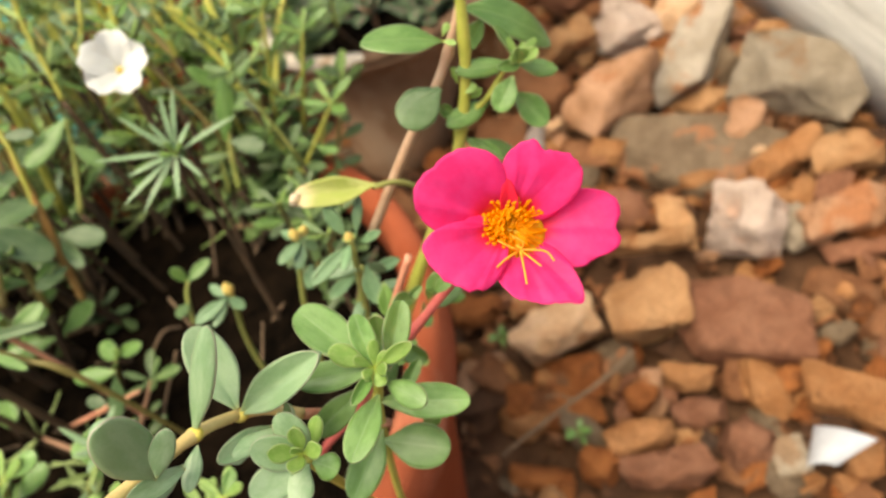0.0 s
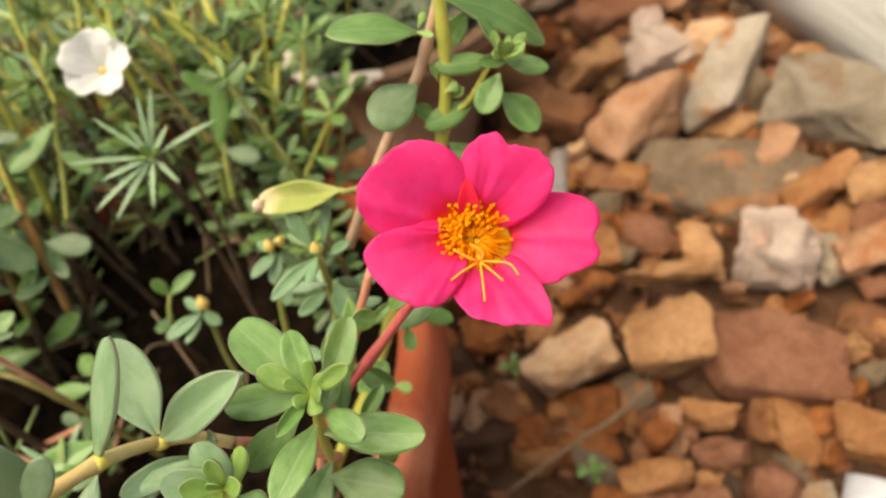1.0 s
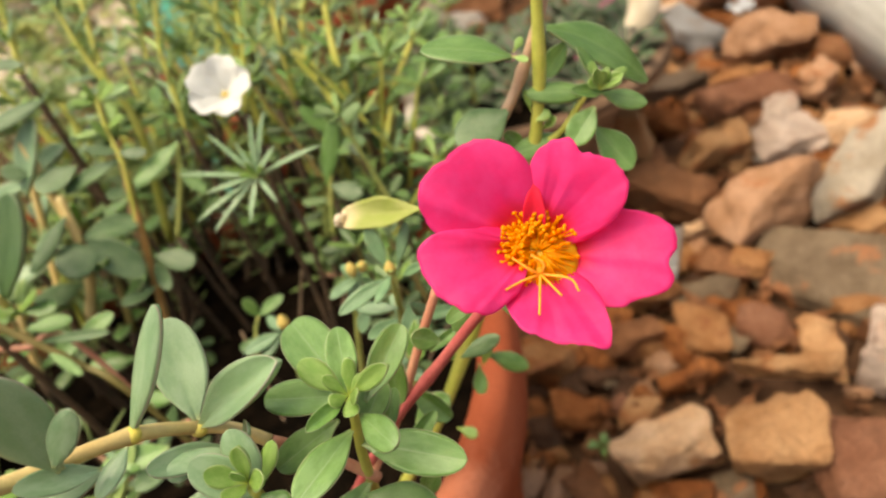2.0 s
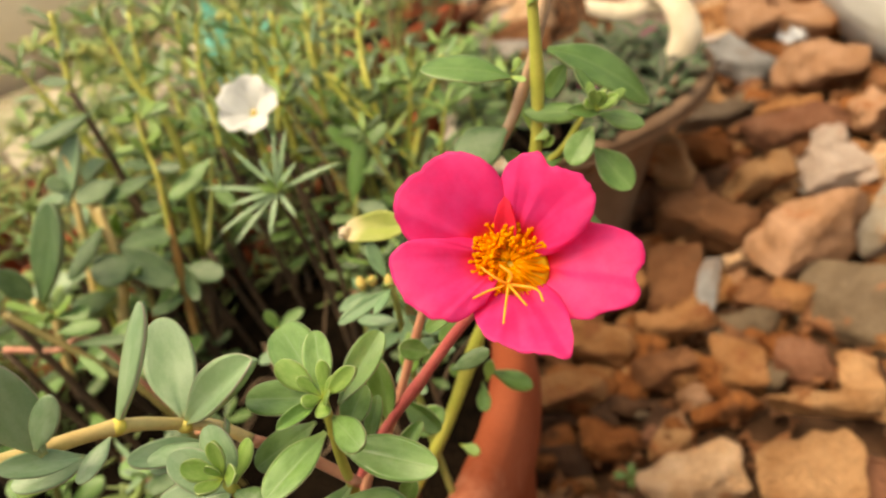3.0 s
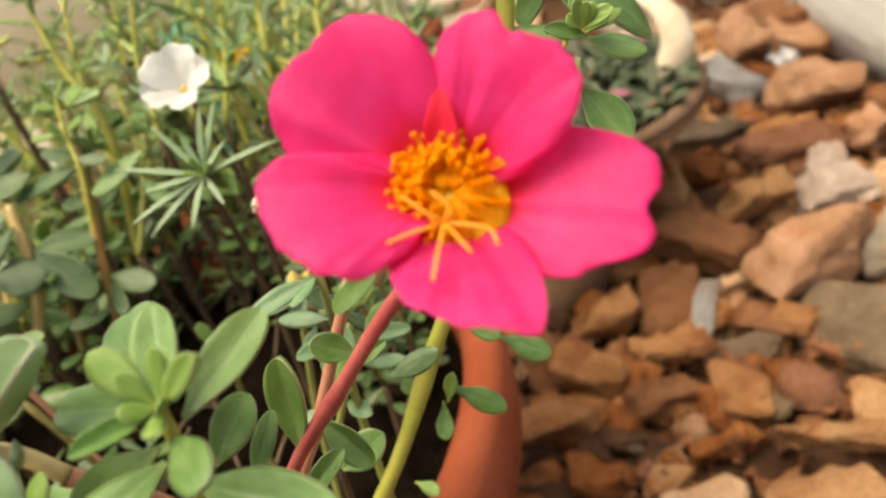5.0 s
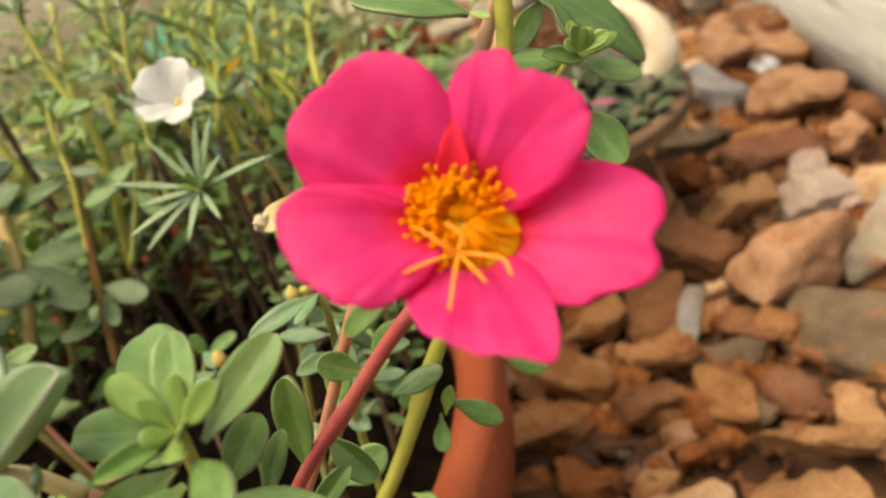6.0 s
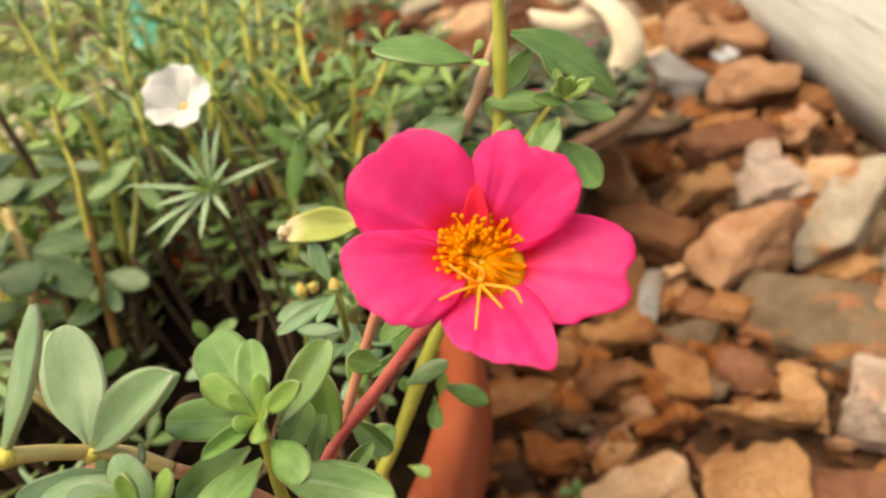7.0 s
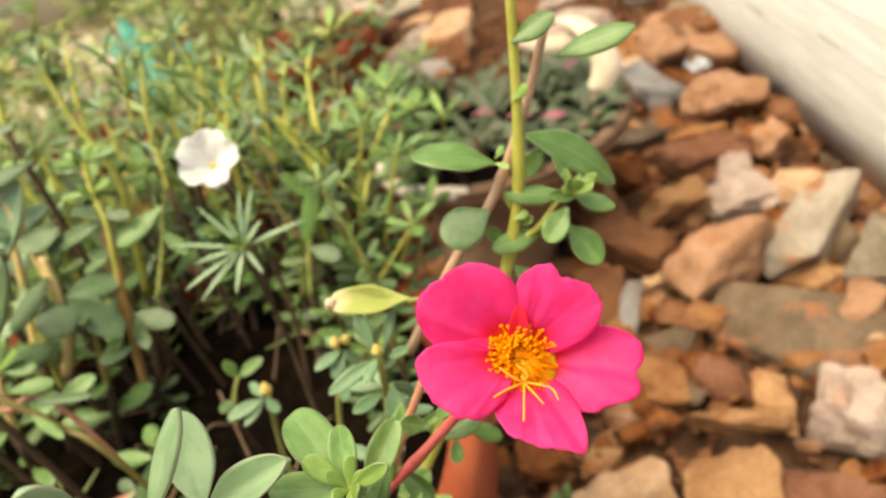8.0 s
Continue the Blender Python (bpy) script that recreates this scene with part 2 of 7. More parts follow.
PAPER = mat("white_paper", (0.44, 0.455, 0.49), (0.50, 0.515, 0.55), 30.0, 0.6, 0.1, 300.0)
PEEL = mat("dry_cream_peel", (0.66, 0.54, 0.38), (0.76, 0.65, 0.50), 60.0, 0.7, 0.3, 400.0, spot=(0.50, 0.36, 0.20), spot_scale=40.0, spot_at=0.64)
TEAL = mat("teal_plastic", (0.12, 0.54, 0.42), (0.28, 0.68, 0.56), 60.0, 0.4, 0.3, 300.0, through_light=0.2)
PINKLEAF = mat("pink_leaf", (0.40, 0.12, 0.18), (0.52, 0.19, 0.25), 30.0, 0.5, 0.3, 200.0, through_light=0.3)
MAGENTA = along_uv(mat("magenta_green_leaf", (0.055, 0.095, 0.045), (0.09, 0.135, 0.065), 3.0, 0.45, 0.3, 40.0, shift=0.2, relief=0.02), (0.24, 0.07, 0.12), 0.09, 0.0, 1)
PLASTER = mat("cream_plaster", (0.70, 0.64, 0.51), (0.80, 0.74, 0.61), 3.0, 0.9, 0.4, 60.0, spot=(0.42, 0.34, 0.24), spot_scale=1.5, spot_at=0.58, relief=0.004, space="World")
CONCRETE = mat("pale_concrete", (0.44, 0.38, 0.27), (0.62, 0.55, 0.43), 3.0, 0.9, 0.4, 60.0, spot=(0.20, 0.15, 0.09), spot_scale=2.5, spot_at=0.52, relief=0.004, space="World", spec=0.1)
# Dark brown for low stems: shade inside the foliage put into the colour.
LOWSTEM = mat("shaded_brown_stem", (0.052, 0.032, 0.018), (0.095, 0.056, 0.029), 90.0, 0.7, 0.4, 500.0, relief=0.0006)
DRY = mat("dry_stalk", (0.13, 0.085, 0.05), (0.20, 0.13, 0.08), 80.0, 0.9, 0.3, 500.0)


# ---------------------------------------------------------------- mesh helpers
def link(name, me, m, parent=None, label=""):
    if m and not me.materials:
        me.materials.append(m)
    ob = new(name, me)
    ob.parent = parent
    if label:
        ob["label"] = label
    return ob


def part(name, bm, m, parent=None, label="", smooth=True):
    me = bpy.data.meshes.new(name)
    for f in bm.faces:
        f.smooth = smooth
    bm.to_mesh(me)
    bm.free()
    return link(name, me, m, parent, label)


def thing(name, at, label, category, group="", kind=""):
    ob = new(name)
    ob.location = at
    ob.empty_display_size = 0.01
    return tagged(ob, label, category, group, kind)


def sheet_mesh(name, fn, nu, nv, thick=None):
    """A closed shell from fn(u, v) -> point; thick(u, v) gives its thickness downwards in z. UV: u along, v across."""
    verts, uvs = [], []
    for side in ((0, 1) if thick else (0,)):
        for i in range(nu + 1):
            for j in range(nv + 1):
                u, v = i / nu, j / nv
                p = Vector(fn(u, v))
                if side:
                    p.z -= thick(u, v)
                verts.append(p)
                uvs.append((u, v))
    N = (nu + 1) * (nv + 1)
    faces = []
    for i in range(nu):
        for j in range(nv):
            a = i * (nv + 1) + j
            q = (a, a + nv + 1, a + nv + 2, a + 1)
            faces.append(q)
            if thick:
                faces.append(tuple(N + k for k in reversed(q)))
    if thick:
        edge = [i * (nv + 1) for i in range(nu + 1)] + [nu * (nv + 1) + j for j in range(1, nv + 1)]
        edge += [i * (nv + 1) + nv for i in range(nu - 1, -1, -1)] + [j for j in range(nv - 1, 0, -1)]
        for a, b in zip(edge, edge[1:] + edge[:1]):
            faces.append((b, a, N + a, N + b))
    me = bpy.data.meshes.new(name)
    me.from_pydata(verts, [], faces)
    lay = me.uv_layers.new(name="UVMap")
    idx = np.empty(len(me.loops), int)
    me.loops.foreach_get("vertex_index", idx)
    lay.data.foreach_set("uv", np.array(uvs, np.float32)[idx].ravel())
    me.polygons.foreach_set("use_smooth", [True] * len(me.polygons))
    me.update()
    return me


def spline(pts, n=6):
    """Catmull-Rom through the points, n steps a span."""
    P = [Vector(p) for p in pts]
    P = [P[0] * 2 - P[1]] + P + [P[-1] * 2 - P[-2]]
    out = []
    for a, b, c, d in zip(P, P[1:], P[2:], P[3:]):
        for k in range(n):
            t = k / n
            out.append(0.5 * (2 * b + (c - a) * t + (2 * a - 5 * b + 4 * c - d) * t * t + (3 * b - a - 3 * c + d) * t ** 3))
    return out + [P[-2]]


def tube(bm, pts, r0, r1, seg=8, knots=()):
    """A tube along pts, from radius r0 to r1; knots: places 0..1 where it swells."""
    prev, rings = None, []
    for i, p in enumerate(pts):
        d = (pts[min(i + 1, len(pts) - 1)] - pts[max(i - 1, 0)]).normalized()
        side = (prev if prev else (Vector((0, 0, 1)) if abs(d.z) < 0.9 else Vector((1, 0, 0)))).cross(d).normalized() if not prev else (prev - d * prev.dot(d)).normalized()
        prev = side
        other = d.cross(side)
        s = i / (len(pts) - 1)
        r = r0 + (r1 - r0) * s
        for k in knots:
            r *= 1 + 0.28 * math.exp(-((s - k) / 0.03) ** 2)
        rings.append([bm.verts.new(p + (side * math.cos(a) + other * math.sin(a)) * r) for a in (2 * math.pi * j / seg for j in range(seg))])
    for A, B in zip(rings, rings[1:]):
        for j in range(seg):
            bm.faces.new((A[j], A[(j + 1) % seg], B[(j + 1) % seg], B[j]))
    bm.faces.new(rings[0][::-1])
    bm.faces.new(rings[-1])


def stem(parent, pts, r0, r1, m, name="stem", seg=8, knots=(), label=""):
    o = Vector(parent.location) if parent else Vector()
    bm = bmesh.new()
    tube(bm, [p - o for p in spline(pts)], r0, r1, seg, knots)
    bmesh.ops.recalc_face_normals(bm, faces=bm.faces)
    return part(name, bm, m, parent, label)


def lathe(profile, seg=64, ring=False):
    """A body turned about z from (radius, height) pairs."""
    bm = bmesh.new()
    rings = [[bm.verts.new((r * math.cos(2 * math.pi * j / seg), r * math.sin(2 * math.pi * j / seg), z)) for j in range(seg)] for r, z in profile]
    for A, B in zip(rings, rings[1:] + rings[:1] if ring else rings[1:]):
        for j in range(seg):
            bm.faces.new((A[j], A[(j + 1) % seg], B[(j + 1) % seg], B[j]))
    if not ring:
        bm.faces.new(rings[0][::-1])
        bm.faces.new(rings[-1])
    bmesh.ops.recalc_face_normals(bm, faces=bm.faces)
    return bm


def leaf_form(name, nu, nv, fat, cup, bend, m, widest=0.62, tip=0.5, wave=0.0, swell=1.05, fold=0.0):
    """A fleshy leaf one long and one wide, growing along +x with its face up."""
    def half(u):
        k = min(1.0, max(0.0, (u - 0.02) / (widest - 0.03)))
        h = 0.15 + 0.85 * (k * k * (3 - 2 * k)) ** swell
        if u > widest:
            h *= max(0.0, 1 - ((u - widest) / (1 - widest)) ** 2.3) ** tip
        return 0.5 * h

    def fn(u, v):
        s = 2 * v - 1
        uu = 0.5 - 0.5 * math.cos(math.pi * u) if nu > 6 else u
        h = max(half(uu), 0.006)
        return uu, s * h, cup * s * s * h + fold * (abs(s) ** 1.3) * h - bend * uu * uu + 0.02 * wave * math.sin(9 * uu + 2 * s) - 0.018 * math.exp(-(s * 6) ** 2) * (1 - uu)

    def thick(u, v):
        s = 2 * v - 1
        return fat * (1 - 0.75 * s ** 4) * (0.45 + 0.55 * math.sin(math.pi * min(0.97, max(0.06, u))))
    me = sheet_mesh(name, fn, nu, nv, thick)
    me.materials.append(m)
    return me


def leaf_set(tag, m, nu, nv):
    return [leaf_form(tag, nu, nv, f, c, b, m, w, t, wv) for f, c, b, w, t, wv in (
        (0.16, -0.16, 0.10, 0.64, 0.52, 0.4), (0.18, 0.20, -0.10, 0.62, 0.56, 0.2), (0.15, -0.10, 0.18, 0.68, 0.5, 0.6), (0.17, 0.34, 0.05, 0.62, 0.58, 0.3))]


LEAVES = leaf_set("leaf", LEAF, 14, 8)
FRESHES = leaf_set("leaf", FRESH, 12, 6)
DEEPS = [leaf_form("leaf", 14, 8, f, c, b, DEEP, w, 0.62, wv, 0.62) for f, c, b, w, wv in ((0.14, -0.16, 0.10, 0.50, 0.4), (0.15, 0.20, -0.06, 0.52, 0.2), (0.13, -0.12, 0.18, 0.46, 0.6), (0.15, 0.30, 0.05, 0.50, 0.3))]
PALES = leaf_set("leaf", PALE, 14, 8)
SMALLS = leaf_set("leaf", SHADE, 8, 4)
SMALLDEEPS = leaf_set("leaf", DEEP, 8, 4)
FARS = leaf_set("leaf", FARLEAF, 6, 4)
PODS = [leaf_form("leaf", 18, 10, 0.13, 0.10, 0.06, PODLEAF, 0.46, 0.34, 1.6, 0.62, 0.2)]
PINKS = [leaf_form("leaf", 8, 6, 0.05, 0.15, 0.15, PINKLEAF, 0.45, 0.7, 1.0)]
MAGS = [leaf_form("leaf", 6, 4, 0.04, 0.15, 0.25, MAGENTA, 0.45, 0.7, 1.0)]


def oval(cup, bend, widest=0.5, m=None, fold=0.0):
    return leaf_form("leaf", 16, 10, 0.17, cup, bend, m or PALE, widest, 0.50, 0.25, 0.62, fold)


OVALS = [oval(0.10, -0.06), oval(-0.12, 0.08), oval(0.10, 0.02, 0.54, None, 0.25)]
LVALS = [oval(c, b, w, LEAF, f) for c, b, w, f in ((-0.10, 0.08, 0.54, 0.22), (0.05, -0.08, 0.55, 0.15), (0.0, 0.06, 0.52, 0.45), (-0.15, 0.14, 0.52, 0.0))]
ARCHES = [leaf_form("leaf", 18, 10, 0.13, -0.1, b, DEEP, 0.48, 0.62, 0.3, 0.62, 0.12) for b in (0.34, 0.72)]
ROUNDS = [oval(c, b, w, DULL) for c, b, w in ((-0.10, 0.06, 0.54), (0.16, 0.10, 0.52), (0.05, -0.06, 0.56))]
PALEOVALS = [oval(c, b, w, PALE if c > 0.1 else DULL) for c, b, w in ((0.08, -0.04, 0.52), (-0.12, 0.12, 0.5), (0.22, 0.04, 0.54))]
DARKOVALS = [oval(c, b, w, DEEP) for c, b, w in ((-0.10, 0.08, 0.54), (0.14, 0.06, 0.5), (0.0, -0.05, 0.52))]


def needle_mesh():
    bm = bmesh.new()
    tube(bm, [Vector((x, 0, 0.22 * x * x)) for x in (0, 0.2, 0.45, 0.7, 0.9, 1.0)], 0.045, 0.024, 6)
    me = bpy.data.meshes.new("needle_leaf")
    bmesh.ops.recalc_face_normals(bm, faces=bm.faces)
    for f in bm.faces:
        f.smooth = True
    bm.to_mesh(me)
    bm.free()
    me.materials.append(NEEDLE)
    return me


NEEDLE_MESH = needle_mesh()


def leaf(parent, base, tip, width, face=(0, -0.6, 0.8), form=None, name="leaf"):
    """One leaf from base to tip, its face turned towards the given direction."""
    base, tip = Vector(base), Vector(tip)
    x = tip - base
    length = x.length
    x.normalize()
    z = Vector(face)
    z = (z - x * z.dot(x)).normalized()
    y = z.cross(x)
    ob = new(name, form or LEAVES[0])
    ob.parent = parent
    thick = math.sqrt(length * width)
    m = Matrix((x * length, y * width, z * thick)).transposed().to_4x4()
    m.translation = base - (Vector(parent.location) if parent else Vector())
    ob.matrix_basis = m
    return ob


# ---------------------------------------------------------------- ground and beam
def ground_sheet():
    bm = bmesh.new()
    steps = [-40, -12, -4, -1.6] + [-0.8 + 0.1 * i for i in range(0, 29)] + [2.6, 5, 14, 40]
    rows = [[bm.verts.new((x, y, 0.006 * noise.noise((x * 6, y * 6, 0)) - 0.006)) for y in steps] for x in steps]
    for A, B in zip(rows, rows[1:]):
        for j in range(len(steps) - 1):
            bm.faces.new((A[j], B[j], B[j + 1], A[j + 1]))
    return tagged(part("ground", bm, DIRT), "brown dirt ground strewn with broken brick", "ground", kind="structure")


ground_sheet()


def garden_wall():
    bm = bmesh.new()
    bmesh.ops.create_cube(bm, size=1)
    bmesh.ops.scale(bm, vec=(14, 0.2, 1.6), verts=bm.verts)
    bmesh.ops.bevel(bm, geom=bm.edges[:], offset=0.012, segments=2, affect="EDGES")
    ob = tagged(part("wall_north", bm, PLASTER), "stained cream plaster garden wall behind the pots", "wall", kind="structure")
    ob.location = (-1.0, 4.2, 0.78)


garden_wall()


def yard():
    """A pale concrete strip between the pots and the wall."""
    bm = bmesh.new()
    bmesh.ops.create_cube(bm, size=1)
    bmesh.ops.scale(bm, vec=(9.0, 2.0, 0.04), verts=bm.verts)
    bmesh.ops.bevel(bm, geom=bm.edges[:], offset=0.008, segments=2, affect="EDGES")
    ob = tagged(part("pavement", bm, CONCRETE), "pale cream concrete strip in front of the wall", "pavement", kind="structure")
    ob.location = (-3.6, 3.0, 0.012)


yard()


def beam():
    t = thing("timber_beam", (0.457, 0.8, 0.0), "pale grey weathered timber beam lying on the rubble", "beam")
    bm = bmesh.new()
    bmesh.ops.create_cube(bm, size=1)
    bmesh.ops.scale(bm, vec=(0.30, 1.9, 0.10), verts=bm.verts)
    bmesh.ops.bevel(bm, geom=bm.edges[:], offset=0.008, segments=2, affect="EDGES")
    bmesh.ops.subdivide_edges(bm, edges=[e for e in bm.edges if e.calc_length() > 0.5], cuts=30, use_grid_fill=True)
    for v in bm.verts:
        v.co += Vector((0.004 * noise.noise((v.co.y * 5, v.co.z * 20, 1)), 0, 0.003 * noise.noise((v.co.x * 30, v.co.y * 3, 7))))
    o = part("plank", bm, BEAM, t)
    o.location = (0.10, 0, 0.055)
    t.rotation_euler = (0, 0, radians(-6.0))
    for i in range(4):
        c = bmesh.new()
        tube(c, spline([Vector((-0.02 + 0.05 * i, -0.9 + 0.1 * i, 0.1055)), Vector((-0.018 + 0.05 * i, 0, 0.106)), Vector((-0.022 + 0.05 * i, 0.8, 0.1055))]), 0.0022, 0.0012, 6)
        part("ridge", c, BEAM, t)
    return t


beam()


# ---------------------------------------------------------------- pots
def pot(name, at, r, h, foot, wall, m, label, rim_m=None, soil=0.03, band=0.03, belly=(), lean=(0, 0)):
    """A turned pot; lean shifts its foot off the middle of its rim, by height."""
    t = thing(name, at, label, "pot")
    prof = [(foot * 0.96, 0.0), (foot, 0.004), *belly, (r - 0.006, h - band), (r + 0.001, h - band + 0.002), (r + 0.003, h - band * 0.5), (r + 0.002, h - 0.004), (r, h),
            (r - wall * 0.5, h + 0.002), (r - wall, h - 0.001), (r - wall - 0.002, h - 0.006), (belly[-1][0] - wall, belly[-1][1]) if belly else (r - wall - 0.008, h - 0.06), (foot * (0.6 if belly else 0.8), 0.02)]
    body = lathe(prof, 96)
    for v in body.verts:
        v.co.x -= lean[0] * max(0.0, h - 0.014 - v.co.z)
        v.co.y -= lean[1] * max(0.0, h - 0.014 - v.co.z)
    part("body", body, m, t)
    if rim_m:
        part("rim", lathe([(r - wall - 0.0005, h - 0.004), (r + 0.0035, h - 0.006), (r + 0.004, h + 0.001), (r - wall * 0.5, h + 0.005), (r - wall - 0.001, h + 0.001)], 96, True), rim_m, t, "lime-crusted rim")
        crust = bmesh.new()
        ring = [(r - wall - 0.0015, h - 0.002), (r + 0.0045, h - 0.008), (r + 0.0050, h + 0.002), (r - wall * 0.5, h + 0.0065), (r - wall - 0.002, h + 0.002)]
        arcs = []
        for j in range(33):
            a = radians(150 + 107 * j / 32)
            fade = 1 - 0.8 * abs(2 * j / 32 - 1) ** 6
            arcs.append([crust.verts.new(((r - wall / 2 + (q - r + wall / 2) * fade) * math.cos(a), (r - wall / 2 + (q - r + wall / 2) * fade) * math.sin(a), h + (z - h) * fade + 0.001 * noise.noise((j * 0.6, q * 90, z * 90)))) for q, z in ring])
        for A, B in zip(arcs, arcs[1:]):
            for j in range(5):
                crust.faces.new((A[j], B[j], B[(j + 1) % 5], A[(j + 1) % 5]))
        crust.faces.new(arcs[0][::-1])
        crust.faces.new(arcs[-1])
        bmesh.ops.recalc_face_normals(crust, faces=crust.faces)
        part("lime_crust", crust, LIME, t, "whitish lime crust")
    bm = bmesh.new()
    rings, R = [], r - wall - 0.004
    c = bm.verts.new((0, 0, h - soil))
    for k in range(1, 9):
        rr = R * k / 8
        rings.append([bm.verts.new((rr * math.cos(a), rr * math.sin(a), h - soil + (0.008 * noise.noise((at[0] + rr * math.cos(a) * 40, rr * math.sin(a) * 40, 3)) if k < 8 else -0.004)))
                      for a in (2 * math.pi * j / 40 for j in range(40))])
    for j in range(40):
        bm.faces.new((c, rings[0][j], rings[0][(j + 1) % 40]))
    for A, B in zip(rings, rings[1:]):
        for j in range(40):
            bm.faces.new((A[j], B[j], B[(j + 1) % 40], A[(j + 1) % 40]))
    tagged(part("soil", bm, SOIL, t, "dark soil blackened for shade under foliage"), kind="stuff")
    return t


PX, PY, PZ = -0.184, 0.247, 0.253
pot("flower_pot", (PX, PY, 0), 0.172, PZ, 0.115, 0.012, TERRA, "red terracotta flower pot full of purslane on the ground", None, 0.012)
BX, BY, BZ = 0.0575, 0.7029, 0.165
pot("clay_bowl", (BX, BY, 0), 0.132, BZ, 0.058, 0.008, CLAYPOT, "brown clay bowl with a lime-crusted rim on rubble", RIMLIME, 0.010, 0.016,
    belly=((0.063, 0.030), (0.067, 0.050), (0.073, 0.075), (0.082, 0.100), (0.094, 0.125), (0.104, 0.138)), lean=(0.34, 0.20))
pot("flower_pot", (-0.44, 0.66, 0), 0.13, 0.20, 0.095, 0.012, TERRA, "red terracotta flower pot of moss rose behind the purslane")
pot("flower_pot", (-0.190, 0.80, 0), 0.11, 0.19, 0.08, 0.012, TERRA, "smaller red terracotta pot crowded with moss rose")
pot("flower_pot", (-0.55, 1.10, 0), 0.14, 0.18, 0.10, 0.012, TERRA, "red terracotta flower pot farther back on the dirt")
pot("flower_pot", (-0.20, 1.35, 0), 0.14, 0.17, 0.10, 0.012, TERRA, "red terracotta flower pot in the back row")
pot("flower_pot", (-0.95, 1.05, 0), 0.14, 0.18, 0.10, 0.012, TERRA, "red terracotta flower pot at the far end of the row")
pot("flower_pot", (-0.55, 1.75, 0), 0.14, 0.18, 0.10, 0.012, TERRA, "red terracotta flower pot behind all the others")


# ---------------------------------------------------------------- broken brick
def stone_mesh(size, style, seed, edge=0.0055):
    """A broken piece of brick of that size in metres, clipped by planes, with rough faces. style: block, slab, wedge or lump."""
    rnd = random.Random(seed * 31 + 7)
    bm = bmesh.new()
    bmesh.ops.create_cube(bm, size=1)
    jit = {"block": 0.13, "slab": 0.13, "wedge": 0.17, "lump": 0.12}[style]
    for v in bm.verts:
        v.co += Vector((rnd.uniform(-jit, jit), rnd.uniform(-jit, jit), rnd.uniform(-jit, jit) * 0.8))
        if style == "wedge" and v.co.y > 0 and v.co.z > 0:
            v.co.z -= 0.35
    for k in range({"block": 4, "slab": 4, "wedge": 4, "lump": 9}[style]):
        if style == "slab":
            a = rnd.uniform(0, 6.28)
            d, far = Vector((math.cos(a), math.sin(a), rnd.uniform(-0.2, 0.3))).normalized(), rnd.uniform(0.40, 0.52)
        elif style == "lump":
            d, far = Vector((rnd.gauss(0, 1), rnd.gauss(0, 1), rnd.gauss(0.25, 0.8))).normalized(), rnd.uniform(0.42, 0.55)
        else:
            d, far = Vector((rnd.choice((-1, 1)) * rnd.uniform(0.4, 1), rnd.choice((-1, 1)) * rnd.uniform(0.4, 1), rnd.uniform(-0.3, 1.0))).normalized(), rnd.uniform(0.46, 0.60)
        g = bmesh.ops.bisect_plane(bm, geom=bm.verts[:] + bm.edges[:] + bm.faces[:], plane_co=d * far, plane_no=d, clear_outer=True)
        rim = [e for e in g["geom_cut"] if isinstance(e, bmesh.types.BMEdge)]
        if rim:
            bmesh.ops.edgeloop_fill(bm, edges=rim)
    bmesh.ops.scale(bm, vec=size, verts=bm.verts)
    small = min(size)
    bmesh.ops.bevel(bm, geom=bm.edges[:], offset=small * (0.10 if style == "lump" else 0.045), segments=2, affect="EDGES", clamp_overlap=True)
    bmesh.ops.triangulate(bm, faces=bm.faces[:])
    edge = max(edge, max(size) / 16)
    for _ in range(5):
        long = [e for e in bm.edges if e.calc_length() > edge]
        if not long or len(bm.verts) > 1600:
            break
        bmesh.ops.subdivide_edges(bm, edges=long, cuts=1)
        bmesh.ops.triangulate(bm, faces=[f for f in bm.faces if len(f.verts) > 3])
    bmesh.ops.recalc_face_normals(bm, faces=bm.faces)
    bm.normal_update()
    o = Vector((seed * 3.7, seed * 1.3, seed * 0.7))
    calm = 0.5 if style == "slab" else 1.0
    chips = [(v.co.copy(), small * rnd.uniform(0.28, 0.55), rnd.uniform(0.25, 0.5)) for v in rnd.sample(bm.verts[:], 5)]
    for v, n in [(v, v.normal.copy()) for v in bm.verts]:
        q = v.co + o
        w = small * 0.13 * noise.noise(q / (small * 0.9)) + small * 0.08 * noise.noise(q / (small * 0.35))
        w += 0.0016 * noise.noise(q / 0.011) - 0.0014 * max(0.0, noise.noise(q / 0.017 + o) - 0.15)
        for at, wide, deep in chips:
            near = (v.co - at).length / wide
            if near < 1:
                w -= wide * deep * (1 - near * near) ** 2
        v.co += n * w * calm
    me = bpy.data.meshes.new("brick_chunk")
    for f in bm.faces:
        f.smooth = True
    bm.to_mesh(me)
    bm.free()
    me.set_sharp_from_angle(angle=radians(38))
    return me


STONE_SHAPES = [stone_mesh((1.0, 0.8, 0.72), ("block", "lump", "wedge", "lump")[i % 4], 200 + i, 0.2) for i in range(16)]
